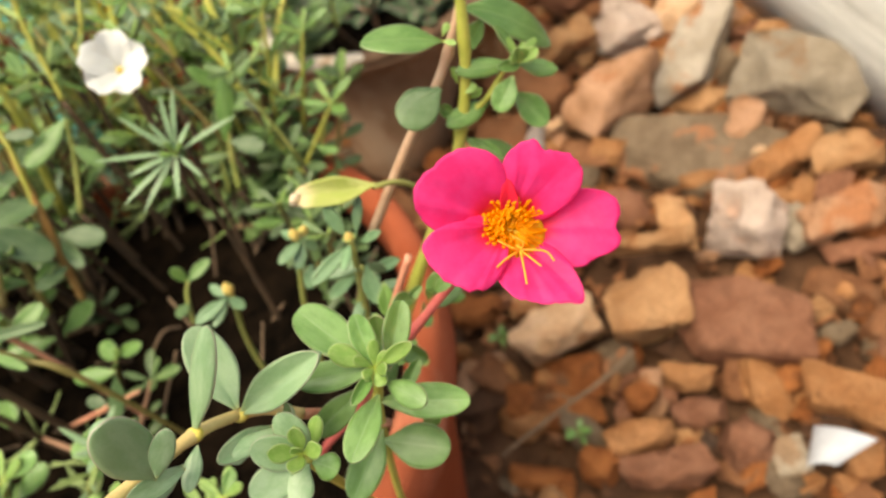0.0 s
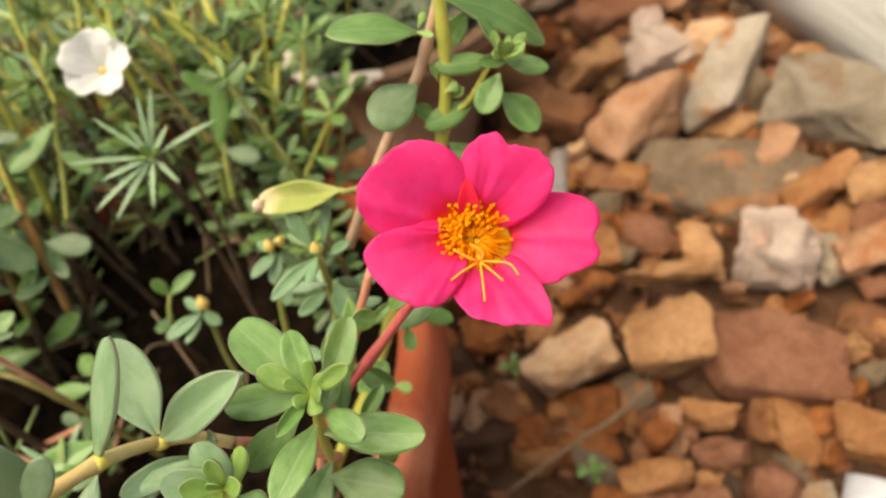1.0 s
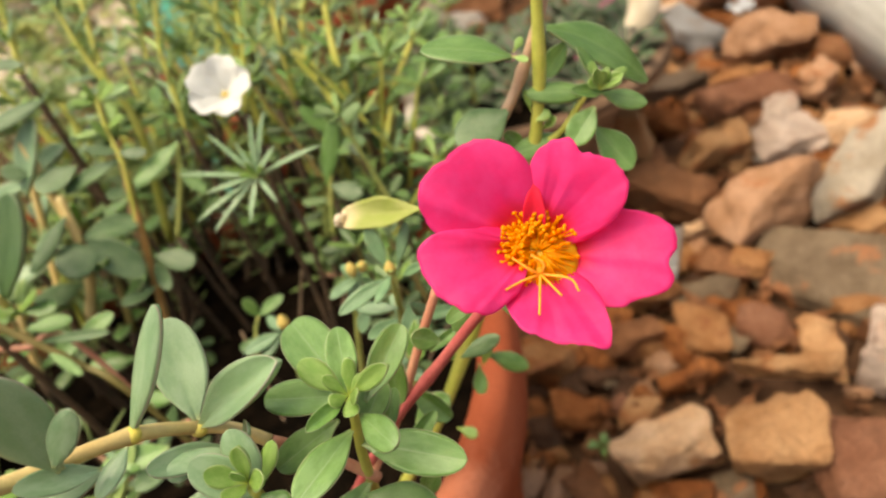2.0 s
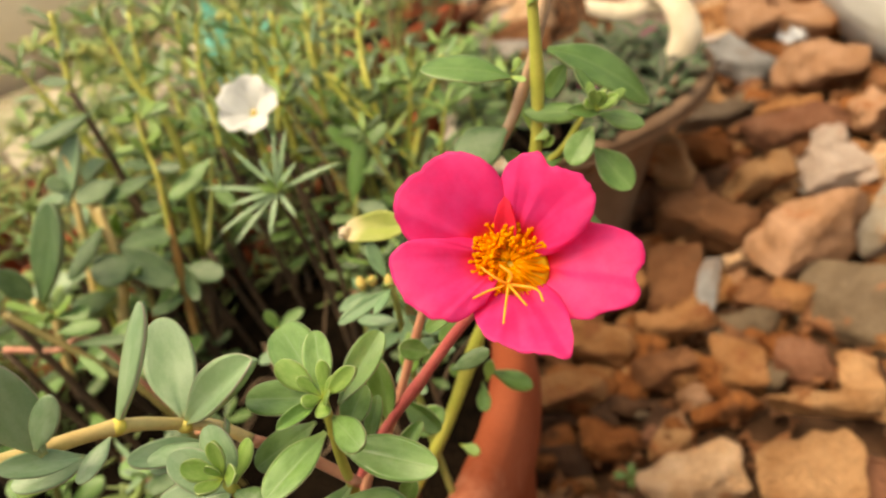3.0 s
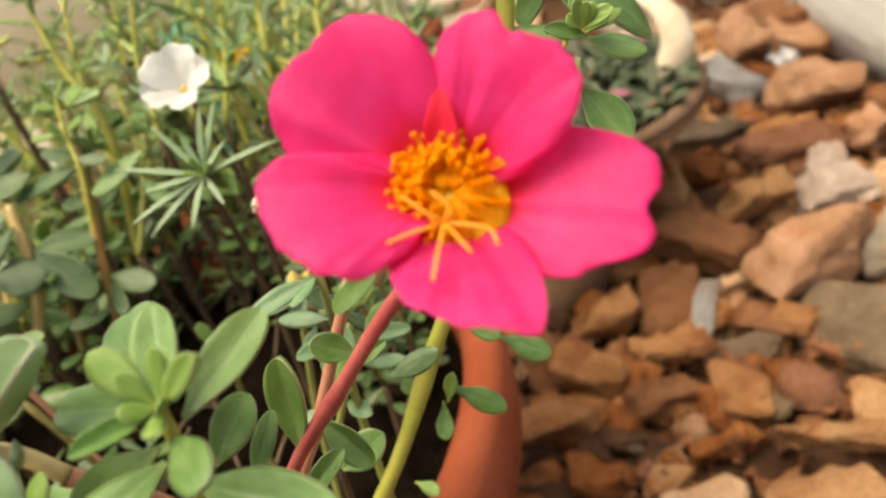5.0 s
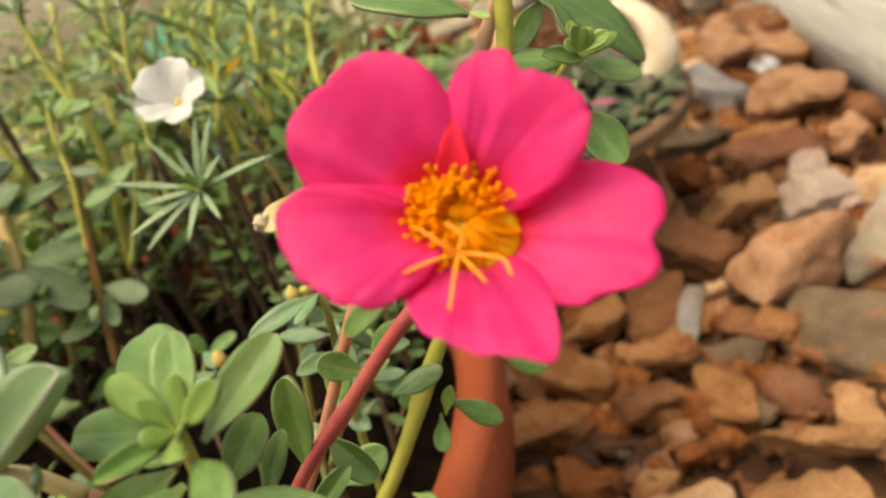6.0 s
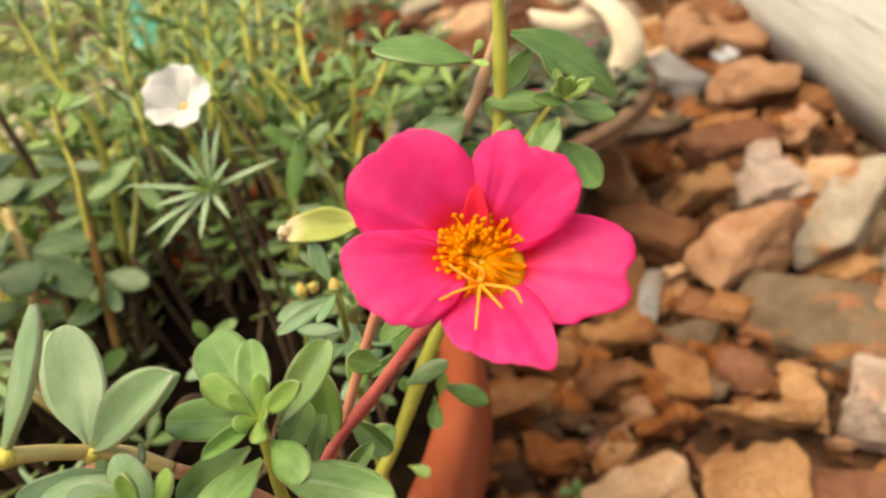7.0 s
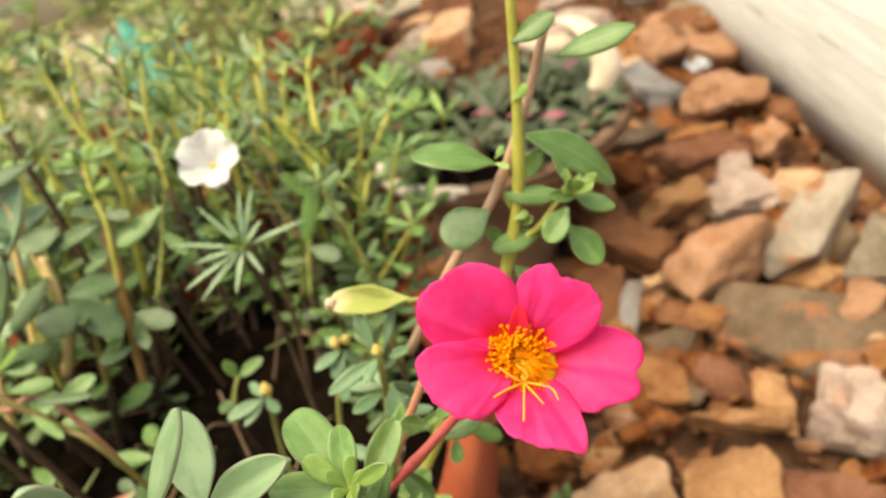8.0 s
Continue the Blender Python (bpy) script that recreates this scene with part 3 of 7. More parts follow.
WORDS = {"tan": "tan broken brick chunk with rough faces", "orange": "orange broken brick chunk with rough faces", "darkorange": "dark orange broken brick chunk",
         "red": "reddish brown broken brick piece", "brown": "brown broken brick lump", "pinkorange": "pinkish orange broken brick lump", "darkbrown": "dark brown broken brick lump in shade",
         "pale": "pale yellowish broken brick chunk", "grey": "grey mortar-covered broken slab", "darkgrey": "dark grey broken slab", "greyblue": "bluish grey stone flake",
         "greybeige": "grey-beige lump of old mortar", "mortar": "broken brick coated with pale mortar", "pinkwhite": "pinkish white plaster lump", "white": "whitish lump of plaster"}
far_shapes = {}


def chunk_name(kind):
    return {"pinkwhite": "plaster_lump", "white": "plaster_lump", "greybeige": "mortar_lump", "greyblue": "stone_flake"}.get(kind, "brick_chunk")


def chunk(kind, style, at, size, turn, seed):
    """A piece of rubble with its own shape: where its middle lies, its size and its turn in degrees."""
    me = stone_mesh(size, style, seed)
    me.materials.append(ROCK[kind])
    ob = new(chunk_name(kind), me)
    ob.location, ob.rotation_euler = at, [radians(q) for q in turn]
    return tagged(ob, WORDS[kind], "rubble", "broken brick rubble")


def far_chunk(x, y, length, width, height, yaw, kind, i):
    rnd = random.Random(i * 7 + 3)
    k = i % len(STONE_SHAPES)
    if (k, kind) not in far_shapes:
        me = STONE_SHAPES[k].copy()
        me.materials.append(ROCK[kind])
        far_shapes[k, kind] = me
    ob = new(chunk_name(kind), far_shapes[k, kind])
    ob.location, ob.scale = (x, y, height * 0.4), (length, width * 1.1, height * 1.2)
    ob.rotation_euler = (radians(rnd.uniform(-18, 18)), radians(rnd.uniform(-18, 18)), radians(yaw))
    return tagged(ob, WORDS[kind], "rubble", "broken brick rubble")


chunk("pale", "wedge", (0.049, 0.330, 0.031), (0.065, 0.037, 0.046), (20, -1, -4), 1)
chunk("tan", "block", (0.112, 0.313, 0.032), (0.059, 0.045, 0.041), (20, 0, -19), 2)
chunk("red", "slab", (0.164, 0.273, 0.021), (0.090, 0.063, 0.034), (10, 0, -32), 3)
chunk("tan", "block", (0.143, 0.362, 0.034), (0.063, 0.012, 0.016), (18, 1, -21), 4)
chunk("tan", "block", (0.169, 0.368, 0.036), (0.023, 0.041, 0.017), (18, -0, -22), 5)
chunk("grey", "slab", (0.225, 0.457, 0.014), (0.146, 0.082, 0.024), (6, 3, -55), 6)
chunk("pinkorange", "lump", (0.205, 0.538, 0.042), (0.097, 0.045, 0.058), (23, -13, 8), 7)
chunk("tan", "lump", (0.208, 0.662, 0.032), (0.065, 0.030, 0.038), (23, -8, 1), 8)
chunk("brown", "wedge", (0.148, 0.620, 0.038), (0.092, 0.050, 0.040), (24, 15, -43), 9)
chunk("darkorange", "lump", (0.179, 0.755, 0.027), (0.055, 0.037, 0.040), (25, 8, -29), 10)
chunk("brown", "block", (0.130, 0.777, 0.029), (0.041, 0.044, 0.036), (26, -1, -6), 11)
chunk("darkgrey", "block", (0.222, 0.856, 0.018), (0.086, 0.031, 0.026), (22, 2, -18), 12)
chunk("red", "lump", (0.278, 0.749, 0.024), (0.111, 0.036, 0.035), (26, -1, -15), 13)
chunk("pinkorange", "lump", (0.351, 0.865, 0.035), (0.102, 0.055, 0.050), (33, -0, -20), 14)
chunk("orange", "lump", (0.292, 0.812, 0.022), (0.070, 0.014, 0.017), (22, -1, -16), 15)
chunk("pinkorange", "lump", (0.257, 0.852, 0.018), (0.041, 0.012, 0.016), (22, -4, -5), 16)
chunk("pinkorange", "lump", (0.342, 0.727, 0.028), (0.043, 0.034, 0.036), (21, -15, 10), 17)
chunk("pinkorange", "lump", (0.353, 1.066, 0.042), (0.082, 0.067, 0.058), (34, -6, -8), 18)
chunk("pinkwhite", "block", (0.280, 1.075, 0.022), (0.042, 0.025, 0.023), (28, -5, -4), 19)
chunk("pale", "lump", (0.333, 1.236, 0.019), (0.050, 0.032, 0.029), (30, -1, -13), 20)
chunk("pinkwhite", "wedge", (0.294, 0.640, 0.024), (0.024, 0.039, 0.018), (28, -8, -8), 21)
chunk("white", "block", (0.271, 0.654, 0.009), (0.058, 0.014, 0.011), (18, -7, -2), 22)
chunk("mortar", "slab", (0.296, 0.554, 0.031), (0.118, 0.044, 0.034), (5, -12, 39), 23)
chunk("pinkwhite", "lump", (0.271, 0.646, 0.026), (0.058, 0.039, 0.033), (23, -6, -8), 24)
chunk("greybeige", "lump", (0.336, 0.451, 0.033), (0.100, 0.062, 0.045), (20, 9, -60), 25)
chunk("pinkorange", "block", (0.282, 0.450, 0.021), (0.043, 0.038, 0.025), (19, -9, -8), 26)
chunk("orange", "block", (0.280, 0.389, 0.024), (0.058, 0.023, 0.021), (17, -10, -6), 27)
chunk("pale", "lump", (0.269, 0.411, 0.019), (0.017, 0.009, 0.010), (19, -6, -16), 28)
chunk("tan", "lump", (0.317, 0.363, 0.023), (0.046, 0.033, 0.028), (22, -8, -23), 29)
chunk("pinkorange", "lump", (0.276, 0.312, 0.026), (0.065, 0.031, 0.028), (19, -9, -17), 30)
chunk("red", "block", (0.270, 0.291, 0.008), (0.047, 0.013, 0.011), (13, -4, -26), 31)
chunk("pinkwhite", "lump", (0.216, 0.345, 0.034), (0.060, 0.051, 0.047), (23, 4, -41), 32)
chunk("greybeige", "lump", (0.243, 0.325, 0.017), (0.025, 0.035, 0.018), (20, -4, -26), 33)
chunk("grey", "lump", (0.211, 0.236, 0.010), (0.024, 0.012, 0.011), (12, -7, -14), 34)
chunk("tan", "lump", (0.211, 0.259, 0.013), (0.022, 0.013, 0.014), (12, -8, -6), 35)
chunk("orange", "lump", (0.233, 0.261, 0.012), (0.014, 0.012, 0.013), (15, -5, -24), 36)
chunk("orange", "wedge", (0.188, 0.191, 0.022), (0.066, 0.033, 0.028), (15, 1, -49), 37)
chunk("orange", "block", (0.108, 0.252, 0.018), (0.033, 0.015, 0.017), (13, 2, -33), 38)
chunk("darkorange", "block", (0.073, 0.255, 0.017), (0.024, 0.018, 0.019), (12, -1, -9), 39)
chunk("orange", "block", (0.060, 0.229, 0.017), (0.045, 0.016, 0.019), (11, -1, -9), 40)
chunk("red", "lump", (0.102, 0.228, 0.013), (0.036, 0.020, 0.018), (12, 1, -31), 41)
chunk("red", "lump", (0.116, 0.195, 0.015), (0.036, 0.032, 0.026), (10, -5, -5), 42)
chunk("red", "wedge", (0.064, 0.203, 0.016), (0.051, 0.023, 0.021), (12, -1, -13), 43)
chunk("darkorange", "block", (0.026, 0.226, 0.013), (0.028, 0.021, 0.018), (9, 6, -39), 44)
chunk("darkorange", "lump", (-0.014, 0.238, 0.009), (0.044, 0.018, 0.017), (9, 6, -29), 45)
chunk("darkorange", "lump", (0.019, 0.279, 0.013), (0.072, 0.029, 0.022), (11, 7, -35), 46)
chunk("greybeige", "slab", (0.132, 0.177, 0.009), (0.023, 0.027, 0.014), (4, -2, -11), 47)
chunk("orange", "block", (0.167, 0.156, 0.015), (0.025, 0.024, 0.018), (12, -2, -37), 48)
chunk("darkorange", "block", (0.163, 0.221, 0.012), (0.028, 0.017, 0.015), (11, -7, -5), 49)
chunk("orange", "lump", (0.215, 0.412, 0.018), (0.032, 0.014, 0.010), (18, -5, -14), 50)
chunk("brown", "lump", (0.159, 0.502, 0.016), (0.049, 0.031, 0.025), (19, 7, -38), 51)
chunk("brown", "slab", (0.096, 0.575, 0.014), (0.050, 0.069, 0.017), (16, 2, -12), 52)
chunk("orange", "block", (0.074, 0.489, 0.026), (0.066, 0.018, 0.023), (21, 4, -14), 53)
chunk("greyblue", "wedge", (0.115, 0.539, 0.016), (0.018, 0.046, 0.008), (33, 9, -23), 54)
chunk("brown", "lump", (0.052, 0.452, 0.020), (0.049, 0.026, 0.030), (23, -1, -1), 55)
chunk("grey", "lump", (0.131, 0.481, 0.012), (0.050, 0.024, 0.014), (21, -0, -11), 56)
chunk("red", "block", (0.150, 0.424, 0.015), (0.040, 0.034, 0.018), (23, 3, -23), 57)
chunk("orange", "block", (0.169, 0.490, 0.018), (0.033, 0.026, 0.022), (19, 11, -44), 58)
chunk("pale", "lump", (0.146, 0.557, 0.021), (0.021, 0.014, 0.018), (22, -6, 2), 59)
chunk("darkorange", "lump", (0.145, 0.518, 0.014), (0.040, 0.020, 0.019), (22, 2, -17), 60)
chunk("orange", "lump", (0.042, 0.557, 0.022), (0.062, 0.025, 0.028), (22, -4, 8), 61)
chunk("darkbrown", "lump", (-0.015, 0.590, 0.014), (0.034, 0.020, 0.022), (20, 11, -24), 62)
chunk("darkgrey", "lump", (-0.034, 0.537, 0.012), (0.027, 0.027, 0.019), (22, 3, 1), 63)
chunk("orange", "block", (0.009, 0.493, 0.026), (0.059, 0.031, 0.029), (20, 15, -33), 64)
chunk("orange", "lump", (-0.024, 0.448, 0.026), (0.060, 0.028, 0.032), (24, 3, 1), 65)
chunk("darkorange", "lump", (0.084, 0.398, 0.011), (0.049, 0.017, 0.017), (18, -3, 2), 66)
chunk("darkorange", "lump", (-0.001, 0.390, 0.020), (0.042, 0.028, 0.026), (19, 9, -19), 67)
chunk("darkorange", "block", (-0.045, 0.401, 0.016), (0.039, 0.028, 0.023), (22, 1, 9), 68)
chunk("brown", "slab", (0.107, 0.440, 0.005), (0.052, 0.025, 0.010), (4, -0, -5), 69)
chunk("darkbrown", "lump", (0.015, 0.433, 0.007), (0.040, 0.015, 0.012), (18, 6, -16), 70)
chunk("brown", "lump", (0.004, 0.555, 0.010), (0.030, 0.018, 0.016), (22, 1, 1), 71)
chunk("brown", "lump", (0.069, 0.638, 0.010), (0.039, 0.020, 0.019), (19, 4, -15), 72)
chunk("pinkwhite", "lump", (0.295, 0.710, 0.018), (0.036, 0.037, 0.026), (25, 1, -25), 73)
chunk("pinkorange", "lump", (0.371, 1.149, 0.034), (0.080, 0.051, 0.044), (34, -5, -10), 74)
chunk("pale", "lump", (0.304, 1.083, 0.020), (0.051, 0.035, 0.030), (28, -4, -8), 75)
chunk("brown", "lump", (0.401, 0.789, 0.019), (0.048, 0.033, 0.028), (26, 5, -36), 76)
chunk("orange", "lump", (0.348, 0.752, 0.020), (0.051, 0.027, 0.025), (24, -9, -4), 77)
chunk("brown", "lump", (0.356, 0.859, 0.017), (0.059, 0.027, 0.025), (26, 2, -25), 78)
chunk("brown", "block", (0.128, 0.664, 0.032), (0.056, 0.050, 0.064), (6, 4, -15), 79)
chunk("tan", "block", (0.126, 0.655, 0.092), (0.036, 0.030, 0.058), (8, -6, -28), 80)

far_chunk(0.389, 1.123, 0.120, 0.150, 0.070, 2, "brown", 1)
far_chunk(0.303, 0.990, 0.100, 0.080, 0.050, -69, "greyblue", 2)
far_chunk(0.428, 1.055, 0.105, 0.110, 0.060, -52, "pinkorange", 3)
far_chunk(0.281, 1.415, 0.092, 0.104, 0.060, -55, "brown", 4)
far_chunk(0.282, 1.120, 0.070, 0.060, 0.050, -48, "tan", 5)
far_chunk(0.495, 1.250, 0.180, 0.130, 0.070, -85, "brown", 6)
far_chunk(0.200, 1.020, 0.080, 0.070, 0.050, 30, "pinkorange", 7)
far_chunk(0.230, 0.940, 0.050, 0.040, 0.030, 10, "tan", 8)
far_chunk(-0.024, 0.534, 0.066, 0.046, 0.040, -58, "brown", 9)
far_chunk(-0.047, 0.400, 0.050, 0.036, 0.030, -19, "darkbrown", 10)
far_chunk(-0.020, 0.458, 0.064, 0.050, 0.040, -35, "darkorange", 11)
far_chunk(0.352, 0.520, 0.060, 0.050, 0.040, 20, "tan", 12)
far_chunk(0.330, 0.640, 0.060, 0.055, 0.042, -30, "pale", 13)
far_chunk(0.290, 0.230, 0.070, 0.055, 0.045, 15, "orange", 14)
far_chunk(0.250, 0.190, 0.060, 0.050, 0.040, -25, "red", 15)


def filler():
    """Small broken pieces between the chunks, joined into one sheet of loose stuff."""
    rnd = random.Random(11)
    kinds = ["tan", "orange", "brown", "red", "darkorange", "darkbrown", "orange", "brown", "pinkorange", "darkorange", "grey"]
    shapes = []
    for me in STONE_SHAPES:
        co = np.empty(len(me.vertices) * 3)
        me.vertices.foreach_get("co", co)
        shapes.append((co.reshape(-1, 3), [tuple(p.vertices) for p in me.polygons]))
    verts, faces, slots, n = [], [], [], 0
    while n < 760:
        x, y = rnd.uniform(-0.12, 0.46), rnd.uniform(0.13, 1.05)
        if (x - PX) ** 2 + (y - PY) ** 2 < 0.14 ** 2 or (x - BX + 0.05) ** 2 + (y - BY + 0.03) ** 2 < 0.072 ** 2 or x > 0.40 + 0.09 * (y - 0.45):
            continue
        s = rnd.uniform(0.010, 0.024) if n % 3 else rnd.uniform(0.024, 0.042)
        m = Matrix.LocRotScale(Vector((x, y, rnd.uniform(-0.001, 0.009))), Euler((rnd.uniform(-0.5, 0.5), rnd.uniform(-0.5, 0.5), rnd.uniform(0, 6.28))),
                               Vector((s * rnd.uniform(0.9, 1.5), s, s * rnd.uniform(0.6, 0.9))))
        co, poly = shapes[n % len(shapes)]
        k = len(verts)
        verts += [m @ Vector(c) for c in co]
        faces += [tuple(q + k for q in p) for p in poly]
        slots += [rnd.randrange(len(kinds))] * len(poly)
        n += 1
    me = bpy.data.meshes.new("brick_crumbs")
    me.from_pydata(verts, [], faces)
    for k in kinds:
        me.materials.append(ROCK[k])
    me.polygons.foreach_set("material_index", slots)
    tagged(link("brick_crumbs", me, None), "small broken brick pieces filling the gaps between chunks", "rubble", kind="stuff")


filler()


def gravel():
    """Crumbs of brick between the chunks, in one sheet of loose stuff."""
    rnd = random.Random(5)
    verts, faces = [], []
    for _ in range(3600):
        x, y = rnd.uniform(-0.3, 0.55), rnd.uniform(0.1, 1.7)
        s = rnd.uniform(0.002, 0.008)
        m = Euler((rnd.uniform(0, 6), rnd.uniform(0, 6), rnd.uniform(0, 6))).to_matrix()
        k = len(verts)
        for c in ((1, 1, 1), (-1, -1, 1), (-1, 1, -1), (1, -1, -1), (0, 0, -1.2), (1.1, 0, 0.2)):
            verts.append(m @ Vector([q * s * rnd.uniform(0.5, 1) for q in c]) + Vector((x, y, 0.002 + rnd.uniform(0, 0.008))))
        faces += [(k, k + 1, k + 3), (k, k + 2, k + 1), (k + 1, k + 2, k + 4), (k + 3, k + 1, k + 4), (k, k + 3, k + 5), (k + 3, k + 4, k + 5), (k + 4, k + 2, k + 5), (k + 2, k, k + 5)]
    me = bpy.data.meshes.new("gravel")
    me.from_pydata(verts, [], faces)
    m = ROCK["brown"].copy()
    m.name = "gravel_mix"
    nn, ll = m.node_tree.nodes, m.node_tree.links
    hsv = [q for q in nn if q.type == "HUE_SAT"][0]
    geo = nn.new("ShaderNodeNewGeometry")
    rg = nn.new("ShaderNodeMapRange")
    rg.inputs["To Min"].default_value, rg.inputs["To Max"].default_value = 0.5, 1.7
    ll.new(geo.outputs["Random Per Island"], rg.inputs["Value"])
    ll.new(rg.outputs[0], hsv.inputs["Value"])
    tagged(link("gravel", me, m), "loose brown brick crumbs between the chunks", "gravel", kind="stuff")


gravel()


# ---------------------------------------------------------------- the pink flower and its stem
FC = Vector((0.01475, 0.10018, 0.37876))
FN = Vector((0.0254, -0.7565, 0.6535)).normalized()
FU = (Vector((0, 0, 1)) - FN * FN.z).normalized()
FR = FU.cross(FN)


def fpos(r, u, o):
    """A place by millimetres right, up and out from the flower's middle."""
    return FC + (FR * r + FU * u + FN * o) * 0.001


def petal_mesh(base, tip, width, tip_out, base_out, notch, cup, ripple, seed, scale=1.0, lift=0.0, thin=0.22, name="petal"):
    b, t = Vector(base), Vector(tip)
    d = t - b
    L = d.length
    d.normalize()
    q = Vector((-d.y, d.x))

    def fn(u, v):
        s = 2 * v - 1
        end = 1 - 0.30 * abs(s) ** 2.6
        for at, deep, wide in notch:
            end -= deep * math.exp(-((s - at) / wide) ** 2)
        end += 0.012 * noise.noise((s * 5, seed, 0))
        hw = width / 2 * (0.24 + 0.76 * math.sin(math.pi / 2 * min(1, u / 0.66)) ** 1.15) * (1 - 0.10 * max(0, (u - 0.75) / 0.25) ** 2)
        p = b + d * (u * L * end) + q * (s * hw)
        o = base_out + (tip_out - base_out) * (1 - (1 - u) ** 1.7) + cup * s * s * u + lift
        o += ripple * u * u * (noise.noise((s * 1.8 + seed, u * 2, seed)) + 0.6 * math.sin(s * 5 + seed) * s * s)
        return p.x * scale, p.y * scale, o * scale
    return sheet_mesh(name, fn, 22, 20, lambda u, v: thin * scale)


def broad_petal(margin, base, base_out, notches, ripple, seed, rise, thin=0.22):
    """A petal fanned out from its base: margin holds (degrees, millimetres, out) round its free edge."""
    ring = spline(margin, 8)
    n = len(ring) - 1

    def fn(u, v):
        f = v * n
        i = min(int(f), n - 1)
        a, r, o = ring[i].lerp(ring[i + 1], f - i)
        r -= sum(deep * math.exp(-((a - at) / wide) ** 2) for at, deep, wide in notches)
        r += 0.30 * noise.noise((a * 0.22, seed * 3.1, 0)) + 0.42 * noise.noise((a * 0.24, seed * 1.7, 4))
        s = 2 * v - 1
        a = radians(a) + 0.035 * math.sin(u * 5 + seed) * u
        h = base_out + (o - base_out) * (1 - (1 - u) ** rise)
        h += ripple * u * u * (noise.noise((a * 3.5, u * 1.6, seed)) + 0.5 * noise.noise((a * 9, u * 2.0, seed + 5)) * u)
        return (base[0] + r * u * math.cos(a)) * 0.001, (base[1] + r * u * math.sin(a)) * 0.001, h * 0.001
    return sheet_mesh("petal", fn, 24, 48, lambda u, v: thin * 0.001)


def anther_mesh():
    bm = bmesh.new()
    bmesh.ops.create_icosphere(bm, subdivisions=1, radius=0.00042, matrix=Matrix.Diagonal((1.25, 0.8, 0.9, 1)))
    me = bpy.data.meshes.new("anther")
    for f in bm.faces:
        f.smooth = True
    bm.to_mesh(me)
    bm.free()
    me.materials.append(ANTHER)
    return me


ANTHER_MESH = anther_mesh()
OVAL_TURN = Matrix((FR, FU, FN)).transposed().to_4x4() @ Matrix.Diagonal((1, 1, 0.38, 1))


def pink_flower():
    t = thing("purslane_flower", fpos(-1.4, 1.1, -14), "hot pink purslane flower with an orange heart on a red stem", "flower")
    turn = Matrix((FR, FU, FN)).transposed().to_4x4()
    turn.translation = FC - Vector(t.location)
    B = (-1.4, 1.1)

    def petal(margin, base_out, notches, ripple, seed, rise=1.75):
        link("petal", broad_petal(margin, B, base_out, notches, ripple, seed, rise), PETAL, t).matrix_basis = turn

    petal([(66, 9.0, -2.0), (73, 12.0, 0.2), (85, 15.6, 2.6), (99, 18.2, 3.0), (112, 19.4, 1.8), (129, 20.8, 0.2), (140, 20.2, -0.3), (152, 17.4, -2.6), (166, 12.0, -4.0)], -10.4, [(118, 0.8, 3.0)], 0.7, 1)
    petal([(77, 9.0, -2.6), (71, 12.6, 0.4), (61, 15.6, 2.4), (50, 16.8, 2.6), (34, 16.4, 2.0), (19, 17.7, 1.5), (8, 17.0, 0.8), (-4, 13.6, -1.2), (-18, 8.0, -5.0)], -10.2, [(41, 0.8, 3.5)], 0.7, 2)
    petal([(10, 10.5, -4.5), (0, 15.2, -3.8), (-11, 20.8, -4.0), (-20, 22.6, -4.1), (-32, 21.9, -4.0), (-40, 22.7, -4.0), (-51, 18.9, -4.2), (-62, 16.2, -4.4), (-74, 11.0, -5.0)], -10.6, [(-29, 0.7, 3.0), (-52, 0.4, 3.0)], 0.7, 3)
    petal([(-50, 7.4, -8.6), (-57, 11.6, -4.4), (-66, 16.0, 0.2), (-76, 20.0, 3.0), (-86, 18.0, 3.0), (-102, 16.0, 2.4), (-118, 14.0, 1.9), (-131, 11.8, 0.0), (-146, 8.5, -2.6)], -10.0, [(-92, 0.35, 2.5), (-109, 0.3, 2.0)], 0.9, 4, 1.0)
    petal([(136, 6.6, -4.0), (149, 10.2, -1.0), (157, 15.6, 1.6), (168, 18.7, 2.2), (180, 18.3, 2.4), (194, 17.2, 2.6), (209, 15.6, 2.6), (221, 13.4, 1.6), (234, 9.0, -1.5)], -9.8, [(186, 0.35, 2.5), (203, 0.35, 2.5), (214, 0.3, 2.0)], 0.9, 5)
    # Added piece: shows the darker overlap of the upper petals by colour.
    fold = petal_mesh(B, (1.5, 9.2), 3.7, -1.2, -8.4, [(0.0, -0.14, 0.5)], -1.2, 0.2, 9, 0.001, 0.65, 0.15, "petal_fold")
    link("petal_fold", fold, OVERLAP, t, "added deep red wedge for shading where petals overlap").matrix_basis = turn
    o = Vector(t.location)
    rnd = random.Random(4)
    lean = radians(113)
    for i in range(230):
        a = lean + rnd.gauss(0, 1.0)
        side = math.cos(a - lean)
        r = rnd.uniform(1.8, 6.4) + 1.4 * max(0.0, side)
        p0 = fpos(-0.9 + 0.35 * r * math.cos(a), 0.4 + 0.35 * r * math.sin(a), -7.4) - o
        p2 = fpos(-1.0 + r * math.cos(a), -0.5 + r * math.sin(a), -3.0 - 0.03 * r * r + rnd.uniform(-0.9, 0.9) + 0.6 * side) - o
        bm = bmesh.new()
        tube(bm, spline([p0, (p0 + p2) / 2 + FN * 0.0010, p2], 3), 0.00020, 0.00015, 5)
        st = part("stamen", bm, STAMEN, t)
        an = link("anther", ANTHER_MESH, None, st)
